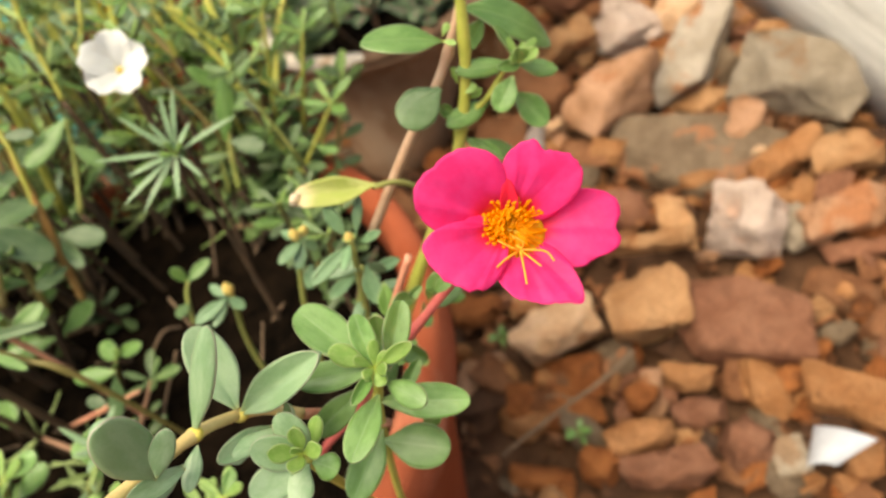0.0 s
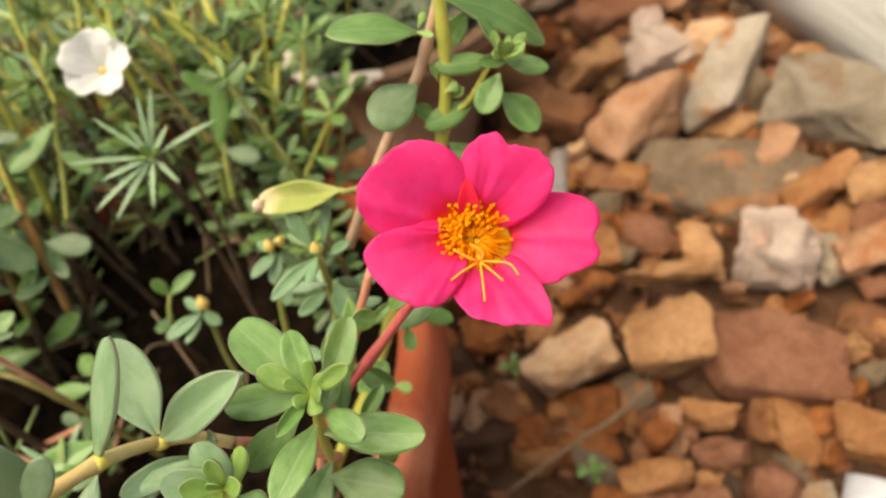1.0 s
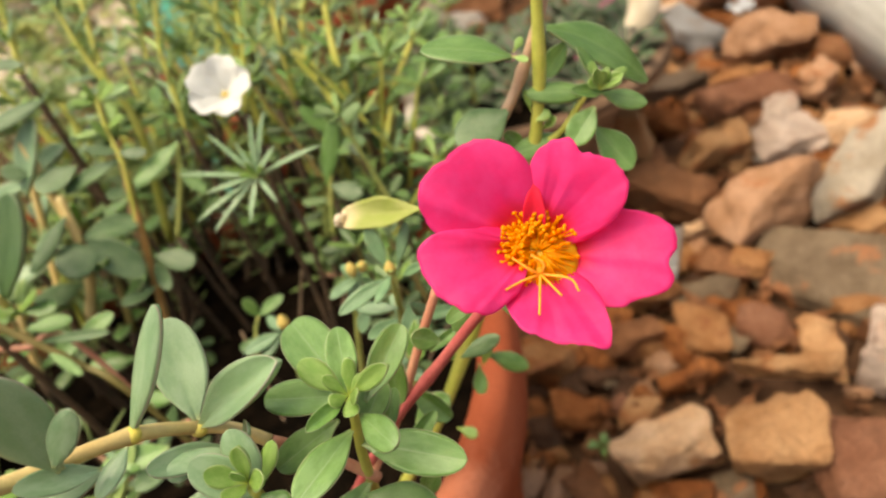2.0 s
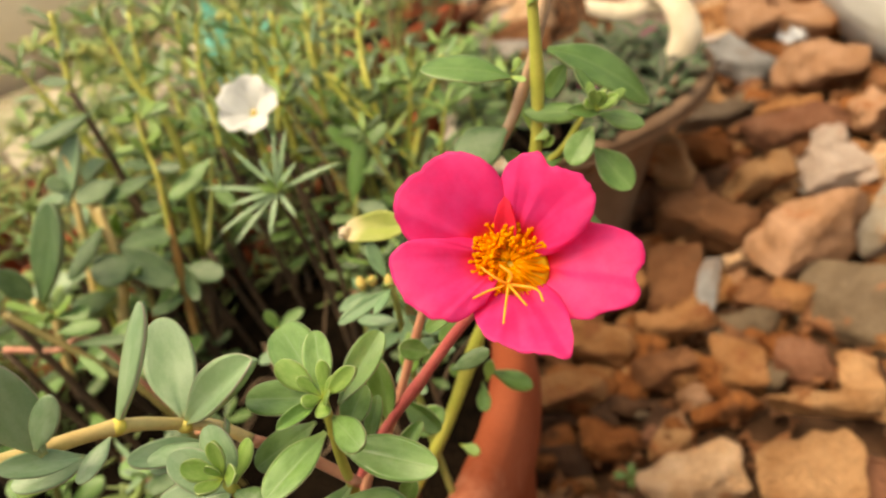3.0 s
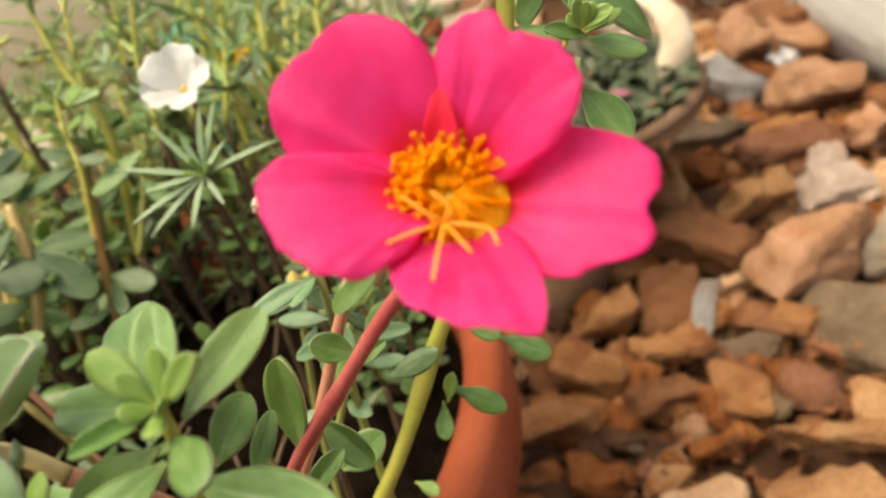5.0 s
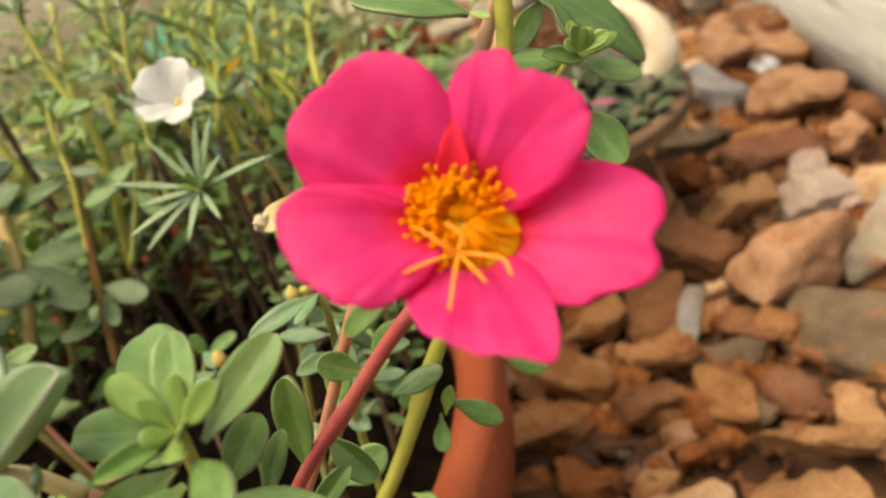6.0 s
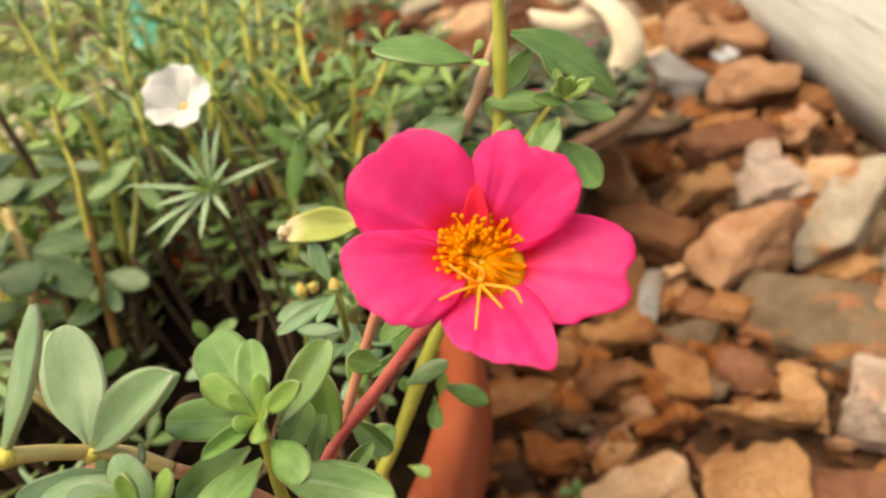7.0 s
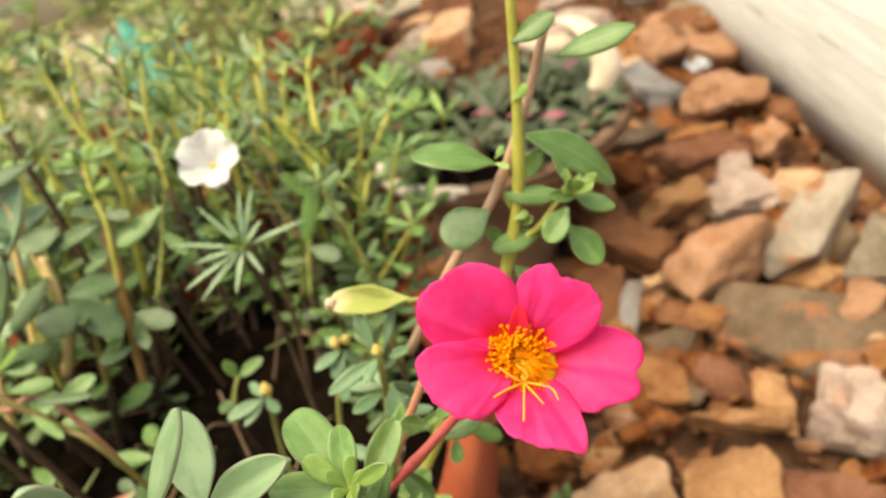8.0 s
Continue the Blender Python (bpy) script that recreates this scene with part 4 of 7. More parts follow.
        an.matrix_basis = Matrix.LocRotScale(p2, Euler((rnd.uniform(0, 3), rnd.uniform(0, 3), 0)), Vector((1, 1, 1)) * rnd.uniform(0.8, 1.1))
    for i in range(120):
        a, r = rnd.uniform(0, 6.283), rnd.uniform(2.6, 6.2)
        p0 = fpos(-1.2 + 0.2 * r * math.cos(a), -0.6 + 0.2 * r * math.sin(a), -4.2) - o
        p2 = fpos(-1.1 + r * math.cos(a), -1.4 + r * math.sin(a), -4.0 - 0.05 * r * r + rnd.uniform(0, 0.5)) - o
        bm = bmesh.new()
        tube(bm, spline([p0, (p0 + p2) / 2 + FN * 0.0006, p2], 3), 0.00017, 0.00012, 5)
        part("filament", bm, ANTHER if i % 3 else STAMEN, t)
    bm = bmesh.new()
    bmesh.ops.create_uvsphere(bm, u_segments=24, v_segments=14, radius=0.0060, matrix=Matrix.Translation(fpos(-1.1, -1.5, -6.9) - o) @ OVAL_TURN)
    part("ovary", bm, OVARY, t, "golden yellow heart")
    hub = fpos(-2.2, -3.8, -2.5)
    for mid, tip in (((-5.6, -4.2, -0.8), (-8.2, -4.7, 0.4)), ((-3.5, -7.3, 0.4), (-4.6, -10.2, 1.9)), ((1.8, -6.3, -0.8), (2.4, -8.7, 1.0)),
                     ((-3.7, -2.7, -0.6), (-5.6, -0.1, -1.0)), ((-1.2, -2.8, -0.6), (-2.6, -0.7, -0.8)), ((-1.4, -6.0, -0.6), (-0.3, -8.5, 0.8))):
        stem(t, [fpos(-1.4, -1.5, -7), hub, fpos(*mid), fpos(*tip)], 0.00028, 0.00020, STIGMA, "stigma", 6)
    bm = bmesh.new()
    tube(bm, spline([p - o for p in (fpos(-1.2, 0.6, -15.5), fpos(-1.4, 0.9, -12.5), fpos(-1.4, 1.1, -9.8))], 4), 0.0019, 0.0042, 14)
    part("calyx", bm, CALYX, t, "pale green calyx")
    stem(t, [fpos(-1.2, 0.6, -15), (0.0065, 0.1155, 0.3630), (-0.0035, 0.1165, 0.3555), (-0.0165, 0.1200, 0.3430), (-0.0310, 0.1240, 0.3290), (-0.050, 0.132, 0.305), (-0.075, 0.155, 0.262), (-0.085, 0.165, 0.222)],
         0.00105, 0.0014, REDSTEM, "stem", 12, (0.45,), "smooth red stem")
    leaf(t, (-0.0284, 0.1225, 0.3325), (-0.0236, 0.1240, 0.3502), 0.0068, (-0.2, -0.9, 0.3), LVALS[1])
    leaf(t, (-0.0202, 0.1400, 0.3425), (-0.0231, 0.1354, 0.3340), 0.0052, (0.1, -0.8, 0.5), LVALS[0])
    leaf(t, (0.0015, 0.1100, 0.3668), (-0.0072, 0.1100, 0.3624), 0.0033, (0.1, -0.7, 0.7), DARKOVALS[1])
    leaf(t, (-0.0030, 0.1230, 0.3543), (-0.0099, 0.1240, 0.3488), 0.0039, (0.1, -0.7, 0.7), DARKOVALS[0])
    leaf(t, (-0.0118, 0.1300, 0.3357), (-0.0019, 0.1300, 0.3383), 0.0040, (0.1, -0.7, 0.7), ROUNDS[0])
    leaf(t, (-0.0189, 0.1340, 0.3369), (-0.0113, 0.1360, 0.3392), 0.0028, (0.1, -0.7, 0.7), LVALS[2])
    leaf(t, (-0.0318, 0.1380, 0.3122), (-0.0212, 0.1380, 0.3178), 0.0072, (0.1, -0.7, 0.7), LVALS[0])
    leaf(t, (-0.0278, 0.1140, 0.3292), (-0.0195, 0.1180, 0.3339), 0.0038, (0.1, -0.7, 0.7), LVALS[2])
    return t


pink_flower()


# ---------------------------------------------------------------- near shoots of purslane
def shoot_a():
    t = thing("purslane_shoot", (-0.06, 0.13, 0.225), "leafy green purslane shoot with a broad rosette leaning over the pot", "plant", "purslane shoots")
    stem(t, [(-0.0600, 0.130, 0.222), (-0.045, 0.115, 0.29), (-0.0318, 0.1005, 0.3420), (-0.0275, 0.0970, 0.3560), (-0.0247, 0.0951, 0.3655)], 0.0013, 0.0008, YELSTEM, "stem", 10, (0.75,), "yellow-green stem")
    c = Vector((-0.0246, 0.0951, 0.3660))
    up = (0.2, -0.68, 0.70)
    leaf(t, (-0.0262, 0.0985, 0.3650), (-0.0370, 0.1185, 0.3668), 0.0096, (0.3, -0.7, 0.65), LVALS[1])
    leaf(t, (-0.0246, 0.0951, 0.3660), (-0.0237, 0.1038, 0.3739), 0.0053, (0.2, -0.75, 0.6), LVALS[1])
    leaf(t, (-0.0222, 0.0945, 0.3642), (-0.0147, 0.1082, 0.3664), 0.006, (0.1, -0.8, 0.6), LVALS[1])
    leaf(t, (-0.0246, 0.0951, 0.3660), (-0.0304, 0.0978, 0.3739), 0.0047, (0.15, -0.68, 0.70), FRESHES[0])
    leaf(t, (-0.0246, 0.0951, 0.3660), (-0.0415, 0.1005, 0.3667), 0.0066, (0.1, -0.55, 0.83), LVALS[0])
    leaf(t, (-0.0246, 0.0951, 0.3660), (-0.0217, 0.0956, 0.3729), 0.0027, (0.15, -0.68, 0.70), FRESHES[0])
    leaf(t, (-0.0246, 0.0951, 0.3660), (-0.0143, 0.0912, 0.3729), 0.0035, (0.15, -0.68, 0.70), FRESHES[1])
    leaf(t, (-0.0267, 0.0933, 0.3599), (-0.0360, 0.0815, 0.3600), 0.0068, (0.0, -0.6, 0.8), LVALS[0])
    leaf(t, (-0.0285, 0.0974, 0.3524), (-0.0106, 0.0907, 0.3473), 0.008, (0.1, -0.6, 0.8), LVALS[0])
    leaf(t, (-0.0236, 0.0925, 0.3635), (-0.0180, 0.0840, 0.3635), 0.0054, (0.15, -0.68, 0.70), LVALS[3])
    leaf(t, (-0.0300, 0.0975, 0.3590), (-0.0439, 0.0944, 0.3550), 0.0064, (0.1, -0.75, 0.65), LVALS[0])
    leaf(t, (-0.0298, 0.1040, 0.3489), (-0.0232, 0.1100, 0.3543), 0.0062, (0.1, -0.7, 0.7), LVALS[1])
    leaf(t, (-0.0255, 0.0940, 0.3661), (-0.0303, 0.0870, 0.3688), 0.0029, (0.1, -0.7, 0.7), LVALS[2])
    leaf(t, (-0.0278, 0.1060, 0.3423), (-0.0230, 0.1120, 0.3493), 0.0035, (0.1, -0.7, 0.7), LVALS[0])
    leaf(t, (-0.0247, 0.1000, 0.3306), (-0.0192, 0.1000, 0.3363), 0.0041, (0.1, -0.7, 0.7), LVALS[1])
    for tip, w in (((-0.0262, 0.0915, 0.3690), 0.0026), ((-0.0222, 0.0912, 0.3690), 0.0028), ((-0.0204, 0.0938, 0.3702), 0.0022), ((-0.0266, 0.0948, 0.3716), 0.0022), ((-0.0240, 0.0904, 0.3660), 0.0030)):
        leaf(t, c, tip, w, up, FRESHES[0])
    leaf(t, (-0.0330, 0.0960, 0.3400), (-0.0200, 0.0890, 0.3360), 0.0105, (0.15, -0.5, 0.85), DARKOVALS[0])
    leaf(t, (-0.0330, 0.1010, 0.3380), (-0.0460, 0.0900, 0.3320), 0.0085, up, LVALS[0])


def shoot_b():
    t = thing("purslane_shoot", (-0.032, 0.10, 0.335), "trailing purslane branch with paired leaves on a tan stem", "plant", "purslane shoots")
    stem(t, [(-0.0310, 0.1010, 0.338), (-0.0380, 0.1010, 0.3490), (-0.0442, 0.0994, 0.3575)], 0.0011, 0.0012, SALMON, "stem", 10, (), "salmon stem end")
    stem(t, [(-0.0442, 0.0994, 0.3575), (-0.0500, 0.1010, 0.3620), (-0.0557, 0.1018, 0.3640)], 0.0012, 0.0012, TANSTEM, "stem", 10, (0.95,), "tan stem")
    n2 = Vector((-0.0611, 0.0935, 0.3738))
    stem(t, [(-0.0557, 0.1018, 0.3640), (-0.0611, 0.0935, 0.3738), (-0.0719, 0.0780, 0.3850), (-0.0702, 0.0660, 0.3972)], 0.0012, 0.0015, TANSTEM, "stem", 10, (0.33,), "tan stem")
    leaf(t, (-0.0555, 0.1020, 0.3655), (-0.0565, 0.1154, 0.3801), 0.0098, (0.35, -0.75, 0.5), OVALS[0])
    leaf(t, (-0.0550, 0.1010, 0.3648), (-0.0317, 0.0937, 0.3788), 0.0080, (-0.25, -0.62, 0.75), OVALS[2])
    leaf(t, (-0.0608, 0.0935, 0.3743), (-0.0467, 0.0985, 0.3933), 0.0056, (-0.52, -0.75, 0.4), OVALS[1])
    leaf(t, (-0.0496, 0.0960, 0.3627), (-0.0587, 0.0880, 0.3702), 0.0050, (0.1, -0.7, 0.7), OVALS[0])
    leaf(t, (-0.0551, 0.0950, 0.3649), (-0.0582, 0.0900, 0.3648), 0.0045, (0.1, -0.7, 0.7), OVALS[1])
    leaf(t, (-0.0618, 0.0850, 0.3762), (-0.0692, 0.0780, 0.3835), 0.0043, (0.1, -0.7, 0.7), OVALS[0])
    leaf(t, (-0.0599, 0.0900, 0.3748), (-0.0634, 0.0820, 0.3737), 0.0036, (0.1, -0.7, 0.7), OVALS[1])
    leaf(t, (-0.0645, 0.0820, 0.3807), (-0.0603, 0.0780, 0.4016), 0.0092, (0.5, -0.7, 0.5), OVALS[1])
    leaf(t, (-0.0631, 0.0800, 0.3834), (-0.0563, 0.0820, 0.3907), 0.0044, (0.4, -0.75, 0.5), OVALS[1])
    leaf(t, (-0.0470, 0.0975, 0.3630), (-0.0430, 0.0940, 0.3660), 0.0045, (0.1, -0.6, 0.8), PALES[1])
    leaf(t, (-0.0472, 0.0940, 0.3637), (-0.0585, 0.0880, 0.3699), 0.0040, (-0.1, -0.5, 0.85), OVALS[1])
    leaf(t, (-0.0637, 0.0880, 0.3735), (-0.0742, 0.0820, 0.3770), 0.0056, (-0.1, -0.5, 0.85), OVALS[1])
    for at, r in (((-0.0555, 0.1012, 0.3640), 0.0016), (n2, 0.0018)):
        bm = bmesh.new()
        bmesh.ops.create_uvsphere(bm, u_segments=12, v_segments=8, radius=r, matrix=Matrix.Translation(Vector(at) - Vector(t.location)) @ Matrix.Diagonal((1.15, 0.95, 0.9, 1)))
        part("node", bm, NODE, t, "swollen yellow node")


def shoot_c():
    t = thing("purslane_shoot", (-0.055, 0.12, 0.28), "low purslane rosette with a fresh yellow-green centre", "plant", "purslane shoots")
    stem(t, [(-0.060, 0.135, 0.222), (-0.055, 0.115, 0.29), (-0.0475, 0.0930, 0.345), (-0.0445, 0.0870, 0.3600)], 0.0014, 0.0010, YELSTEM, "stem", 10)
    c = Vector((-0.0450, 0.0876, 0.3610))
    up = (0, -0.6, 0.8)
    for tip, w, form in (((-0.0530, 0.0900, 0.3672), 0.0072, OVALS[0]), ((-0.0455, 0.0925, 0.3690), 0.0066, OVALS[1]), ((-0.0575, 0.0840, 0.3605), 0.0078, OVALS[0]), ((-0.0392, 0.0912, 0.3650), 0.0034, FRESHES[0]),
                         ((-0.0405, 0.0840, 0.3550), 0.0060, LEAVES[0]), ((-0.0500, 0.0805, 0.3580), 0.0066, PALES[2]), ((-0.0535, 0.0870, 0.3585), 0.0050, LEAVES[1])):
        leaf(t, c - Vector((0, 0, 0.003)), tip, w, up, form)
    for tip, w in (((-0.0424, 0.0885, 0.3690), 0.0038), ((-0.0500, 0.0872, 0.3668), 0.0040), ((-0.0465, 0.0818, 0.3640), 0.0038), ((-0.0396, 0.0845, 0.3640), 0.0038), ((-0.0448, 0.0862, 0.3662), 0.0024)):
        leaf(t, c, tip, w, up, FRESHES[1])


shoot_a()
shoot_b()
shoot_c()


# ---------------------------------------------------------------- the tall shoot behind the flower
def shoot_tall():
    t = thing("purslane_shoot", (-0.075, 0.165, 0.225), "tall upright purslane shoot with a yellow-green stem", "plant", "purslane shoots")
    stem(t, [(-0.085, 0.165, 0.222), (-0.061, 0.168, 0.2515), (-0.0334, 0.168, 0.2833), (-0.0110, 0.168, 0.3145), (0.0085, 0.168, 0.3400), (0.0172, 0.168, 0.3550), (0.0245, 0.1680, 0.3720), (0.0305, 0.1690, 0.3940), (0.0364, 0.170, 0.4218), (0.041, 0.172, 0.444)],
         0.0022, 0.0011, YELSTEM, "stem", 12, (0.3, 0.58, 0.72))
    stem(t, [(-0.02, 0.175, 0.33), (0.0022, 0.172, 0.3569), (0.0176, 0.172, 0.3717), (0.0269, 0.172, 0.3842), (0.0350, 0.173, 0.397), (0.0426, 0.174, 0.4105)], 0.0016, 0.0011, PINKSTEM, "branch", 10, (0.5,), "pinkish tan branch")
    up = (0.1, -0.75, 0.6)
    leaf(t, (0.0216, 0.1680, 0.3845), (0.0056, 0.1660, 0.3973), 0.0102, (-0.1, -0.3, 0.95), ARCHES[0])
    leaf(t, (0.0320, 0.1780, 0.3845), (0.0563, 0.1720, 0.3722), 0.0119, (0.22, -0.5, 0.84), ARCHES[1])
    leaf(t, (0.0354, 0.1760, 0.3803), (0.0281, 0.1780, 0.3728), 0.0055, (0.1, -0.7, 0.7), DARKOVALS[1])
    leaf(t, (0.0392, 0.1660, 0.3712), (0.0363, 0.1700, 0.3803), 0.0037, (0.6, -0.6, 0.4), DEEPS[1])
    leaf(t, (0.0371, 0.1660, 0.3703), (0.0223, 0.1660, 0.3758), 0.0056, (0.1, -0.7, 0.7), DEEPS[0])
    leaf(t, (0.0385, 0.1630, 0.3702), (0.0317, 0.1600, 0.3749), 0.0035, (0.1, -0.7, 0.7), DEEPS[3])
    leaf(t, (0.0388, 0.1650, 0.3693), (0.0480, 0.1620, 0.3646), 0.0050, (0.1, -0.7, 0.7), DEEPS[0])
    leaf(t, (0.0382, 0.1650, 0.3703), (0.0383, 0.1680, 0.3767), 0.0024, (0.1, -0.7, 0.7), FRESHES[1])
    leaf(t, (0.0387, 0.1660, 0.3700), (0.0467, 0.1700, 0.3714), 0.0029, (0.1, -0.7, 0.7), FRESHES[0])
    leaf(t, (0.0385, 0.1640, 0.3713), (0.0416, 0.1660, 0.3747), 0.0018, (0.1, -0.7, 0.7), FRESHES[1])
    leaf(t, (0.0383, 0.1640, 0.3706), (0.0427, 0.1620, 0.3726), 0.0021, (0.1, -0.7, 0.7), FRESHES[0])
    leaf(t, (0.0364, 0.1660, 0.3663), (0.0284, 0.1620, 0.3608), 0.0070, (0.1, -0.7, 0.7), LVALS[0])
    leaf(t, (0.0356, 0.1680, 0.3597), (0.0410, 0.1640, 0.3477), 0.0084, (0.1, -0.7, 0.7), DEEPS[1])
    leaf(t, (0.0283, 0.1680, 0.3608), (0.0145, 0.1640, 0.3628), 0.0064, (0.1, -0.7, 0.7), DEEPS[0])
    leaf(t, (0.0166, 0.1660, 0.3731), (0.0029, 0.1620, 0.3712), 0.0112, (0.1, -0.7, 0.7), ROUNDS[0])
    leaf(t, (0.0221, 0.1660, 0.3679), (0.0259, 0.1660, 0.3693), 0.0032, (0.1, -0.7, 0.7), FRESHES[0])
    leaf(t, (0.0172, 0.1680, 0.3613), (0.0142, 0.1680, 0.3668), 0.0039, (0.1, -0.7, 0.7), LVALS[2])
    leaf(t, (0.0220, 0.1700, 0.3691), (0.0223, 0.1720, 0.3738), 0.0019, (0.1, -0.7, 0.7), FRESHES[1])
    leaf(t, (0.0222, 0.1680, 0.3854), (0.0249, 0.1680, 0.3880), 0.0021, (0.1, -0.7, 0.7), FRESHES[0])
    leaf(t, (0.0216, 0.1680, 0.3845), (0.0248, 0.1660, 0.3828), 0.0018, (0.1, -0.7, 0.7), FRESHES[1])
    leaf(t, (0.0232, 0.1680, 0.3644), (0.0271, 0.1660, 0.3670), 0.0027, (0.1, -0.7, 0.7), FRESHES[1])
    stem(t, [(0.0215, 0.168, 0.3600), (0.0280, 0.167, 0.3630), (0.0350, 0.1660, 0.3700)], 0.0010, 0.0008, YELSTEM, "branch", 8)
    leaf(t, (0.0180, 0.1680, 0.3530), (0.0250, 0.1620, 0.3450), 0.0050, up, LVALS[0])
    leaf(t, (0.0205, 0.1660, 0.3520), (0.0363, 0.1620, 0.3395), 0.0066, (0.25, -0.35, 0.9), ARCHES[1])
    leaf(t, (0.0380, 0.1620, 0.3719), (0.0378, 0.1608, 0.3775), 0.0025, (0.1, -0.7, 0.7), FRESHES[1])
    leaf(t, (0.0380, 0.1620, 0.3719), (0.0405, 0.1608, 0.3760), 0.0025, (0.1, -0.7, 0.7), FRESHES[0])
    leaf(t, (0.0380, 0.1620, 0.3719), (0.0436, 0.1605, 0.3743), 0.0030, (0.1, -0.7, 0.7), FRESHES[3])
    leaf(t, (0.0380, 0.1620, 0.3719), (0.0362, 0.1608, 0.3753), 0.0025, (0.1, -0.7, 0.7), FRESHES[0])
    leaf(t, (0.0380, 0.1620, 0.3719), (0.0431, 0.1600, 0.3729), 0.0023, (0.1, -0.7, 0.7), FRESHES[1])
    leaf(t, (0.0380, 0.1620, 0.3719), (0.0394, 0.1600, 0.3764), 0.0020, (0.1, -0.7, 0.7), FRESHES[2])
    # lower pairs
    for b, tip, w, form in (((-0.0140, 0.172, 0.2985), (-0.0025, 0.1710, 0.2870), 0.0060, LEAVES[0]), ((-0.0165, 0.1710, 0.2950), (-0.0190, 0.1675, 0.2865), 0.0045, LEAVES[1]),
                            ((-0.0198, 0.1700, 0.2993), (-0.0235, 0.1700, 0.3045), 0.0040, LEAVES[2]), ((-0.0301, 0.1640, 0.2790), (-0.0245, 0.1600, 0.2775), 0.0038, FRESHES[0]),
                            ((0.0020, 0.1720, 0.3080), (0.0125, 0.1700, 0.3000), 0.0062, LEAVES[0]), ((-0.0050, 0.1700, 0.3200), (0.0035, 0.1650, 0.3130), 0.0055, LEAVES[2]),
                            ((-0.0150, 0.1690, 0.2960), (-0.0105, 0.1680, 0.3050), 0.0034, FRESHES[1])):
        leaf(t, b, tip, w, (0.1, -0.75, 0.6), form)
    leaf(t, (0.0338, 0.1680, 0.4125), (0.0448, 0.1680, 0.4164), 0.0060, (0.1, -0.6, 0.75), DEEPS[0])
    leaf(t, (0.0436, 0.1700, 0.4052), (0.0620, 0.1660, 0.4084), 0.0069, (0.1, -0.6, 0.75), DEEPS[2])
    leaf(t, (0.0300, 0.1680, 0.3986), (0.0342, 0.1660, 0.4023), 0.0030, (0.1, -0.6, 0.75), FRESHES[0])


shoot_tall()


def shoot_orange():
    t = thing("purslane_shoot", (-0.06, 0.14, 0.225), "purslane shoot on a salmon-coloured stem behind the red one", "plant", "purslane shoots")
    stem(t, [(-0.08, 0.15, 0.222), (-0.050, 0.130, 0.300), (-0.0350, 0.1290, 0.3210), (-0.0285, 0.1310, 0.3290), (-0.0195, 0.1320, 0.3420), (-0.0100, 0.1310, 0.3560)], 0.0014, 0.0010, SALMON, "stem", 10, (0.6,))
    for b, tip, w, f in (((-0.0140, 0.1280, 0.3440), (-0.0190, 0.1250, 0.3500), 0.0050, LVALS[1]), ((-0.0250, 0.1280, 0.3330), (-0.0190, 0.1240, 0.3240), 0.0055, LVALS[2])):
        leaf(t, b, tip, w, (-0.1, -0.7, 0.7), f)


shoot_orange()


# ---------------------------------------------------------------- buds, yellowing leaf, white and yellow flowers
def bud_mesh():
    bm = bmesh.new()
    bmesh.ops.create_uvsphere(bm, u_segments=12, v_segments=8, radius=1)
    for v in bm.verts:
        v.co.x *= 0.72
        v.co.y *= 0.72
        if v.co.z > 0:
            v.co.x *= 1 - 0.45 * v.co.z
            v.co.y *= 1 - 0.45 * v.co.z
    me = bpy.data.meshes.new("bud")
    for f in bm.faces:
        f.smooth = True
    bm.to_mesh(me)
    bm.free()
    me.materials.append(BUD)
    return me


BUD_MESH = bud_mesh()
LANCES = [leaf_form("leaf", 10, 6, 0.14, c, b, BLUE, 0.5, 0.62, 0.3, 0.8) for c, b in ((0.2, 0.05), (-0.1, 0.15))]


def bud_sprig(root, top, size, leaves, label, pair=False):
    """A thin stem with one or two buds over a loose collar of blue-green leaves."""
    t = thing("purslane_bud_sprig", root, label, "plant", "budding sprigs")
    root, top = Vector(root), Vector(top)
    stem(t, [root, (root + top) / 2 + Vector((-0.004, 0.006, 0)), top], 0.0014, 0.0009, GRNSTEM, "stem", 8)
    for k in range(2 if pair else 1):
        b = new("bud", BUD_MESH)
        b.parent = t
        b.matrix_basis = Matrix.LocRotScale(top - root + Vector((0.0034 * k, 0.001 * k, size * 0.7 - 0.001 * k)), Euler((0.3 * k, 0.35 * k + 0.1, 0)), Vector((size, size, size)) * (1 - 0.1 * k))
        for a in (0.4, 2.5, 4.6):
            leaf(t, top + Vector((0.0034 * k, 0.001 * k, -0.001)), top + Vector((0.0034 * k + 0.0016 * math.cos(a), 0.001 * k + 0.0016 * math.sin(a), size * 0.8)), 0.0022, (math.cos(a), math.sin(a), 0.3), FRESHES[1], "bract")
    for i, (b, tip, w) in enumerate(leaves):
        leaf(t, b, tip, w, (0.15 * (i % 3 - 1), -0.62, 0.75), LANCES[i % 2])


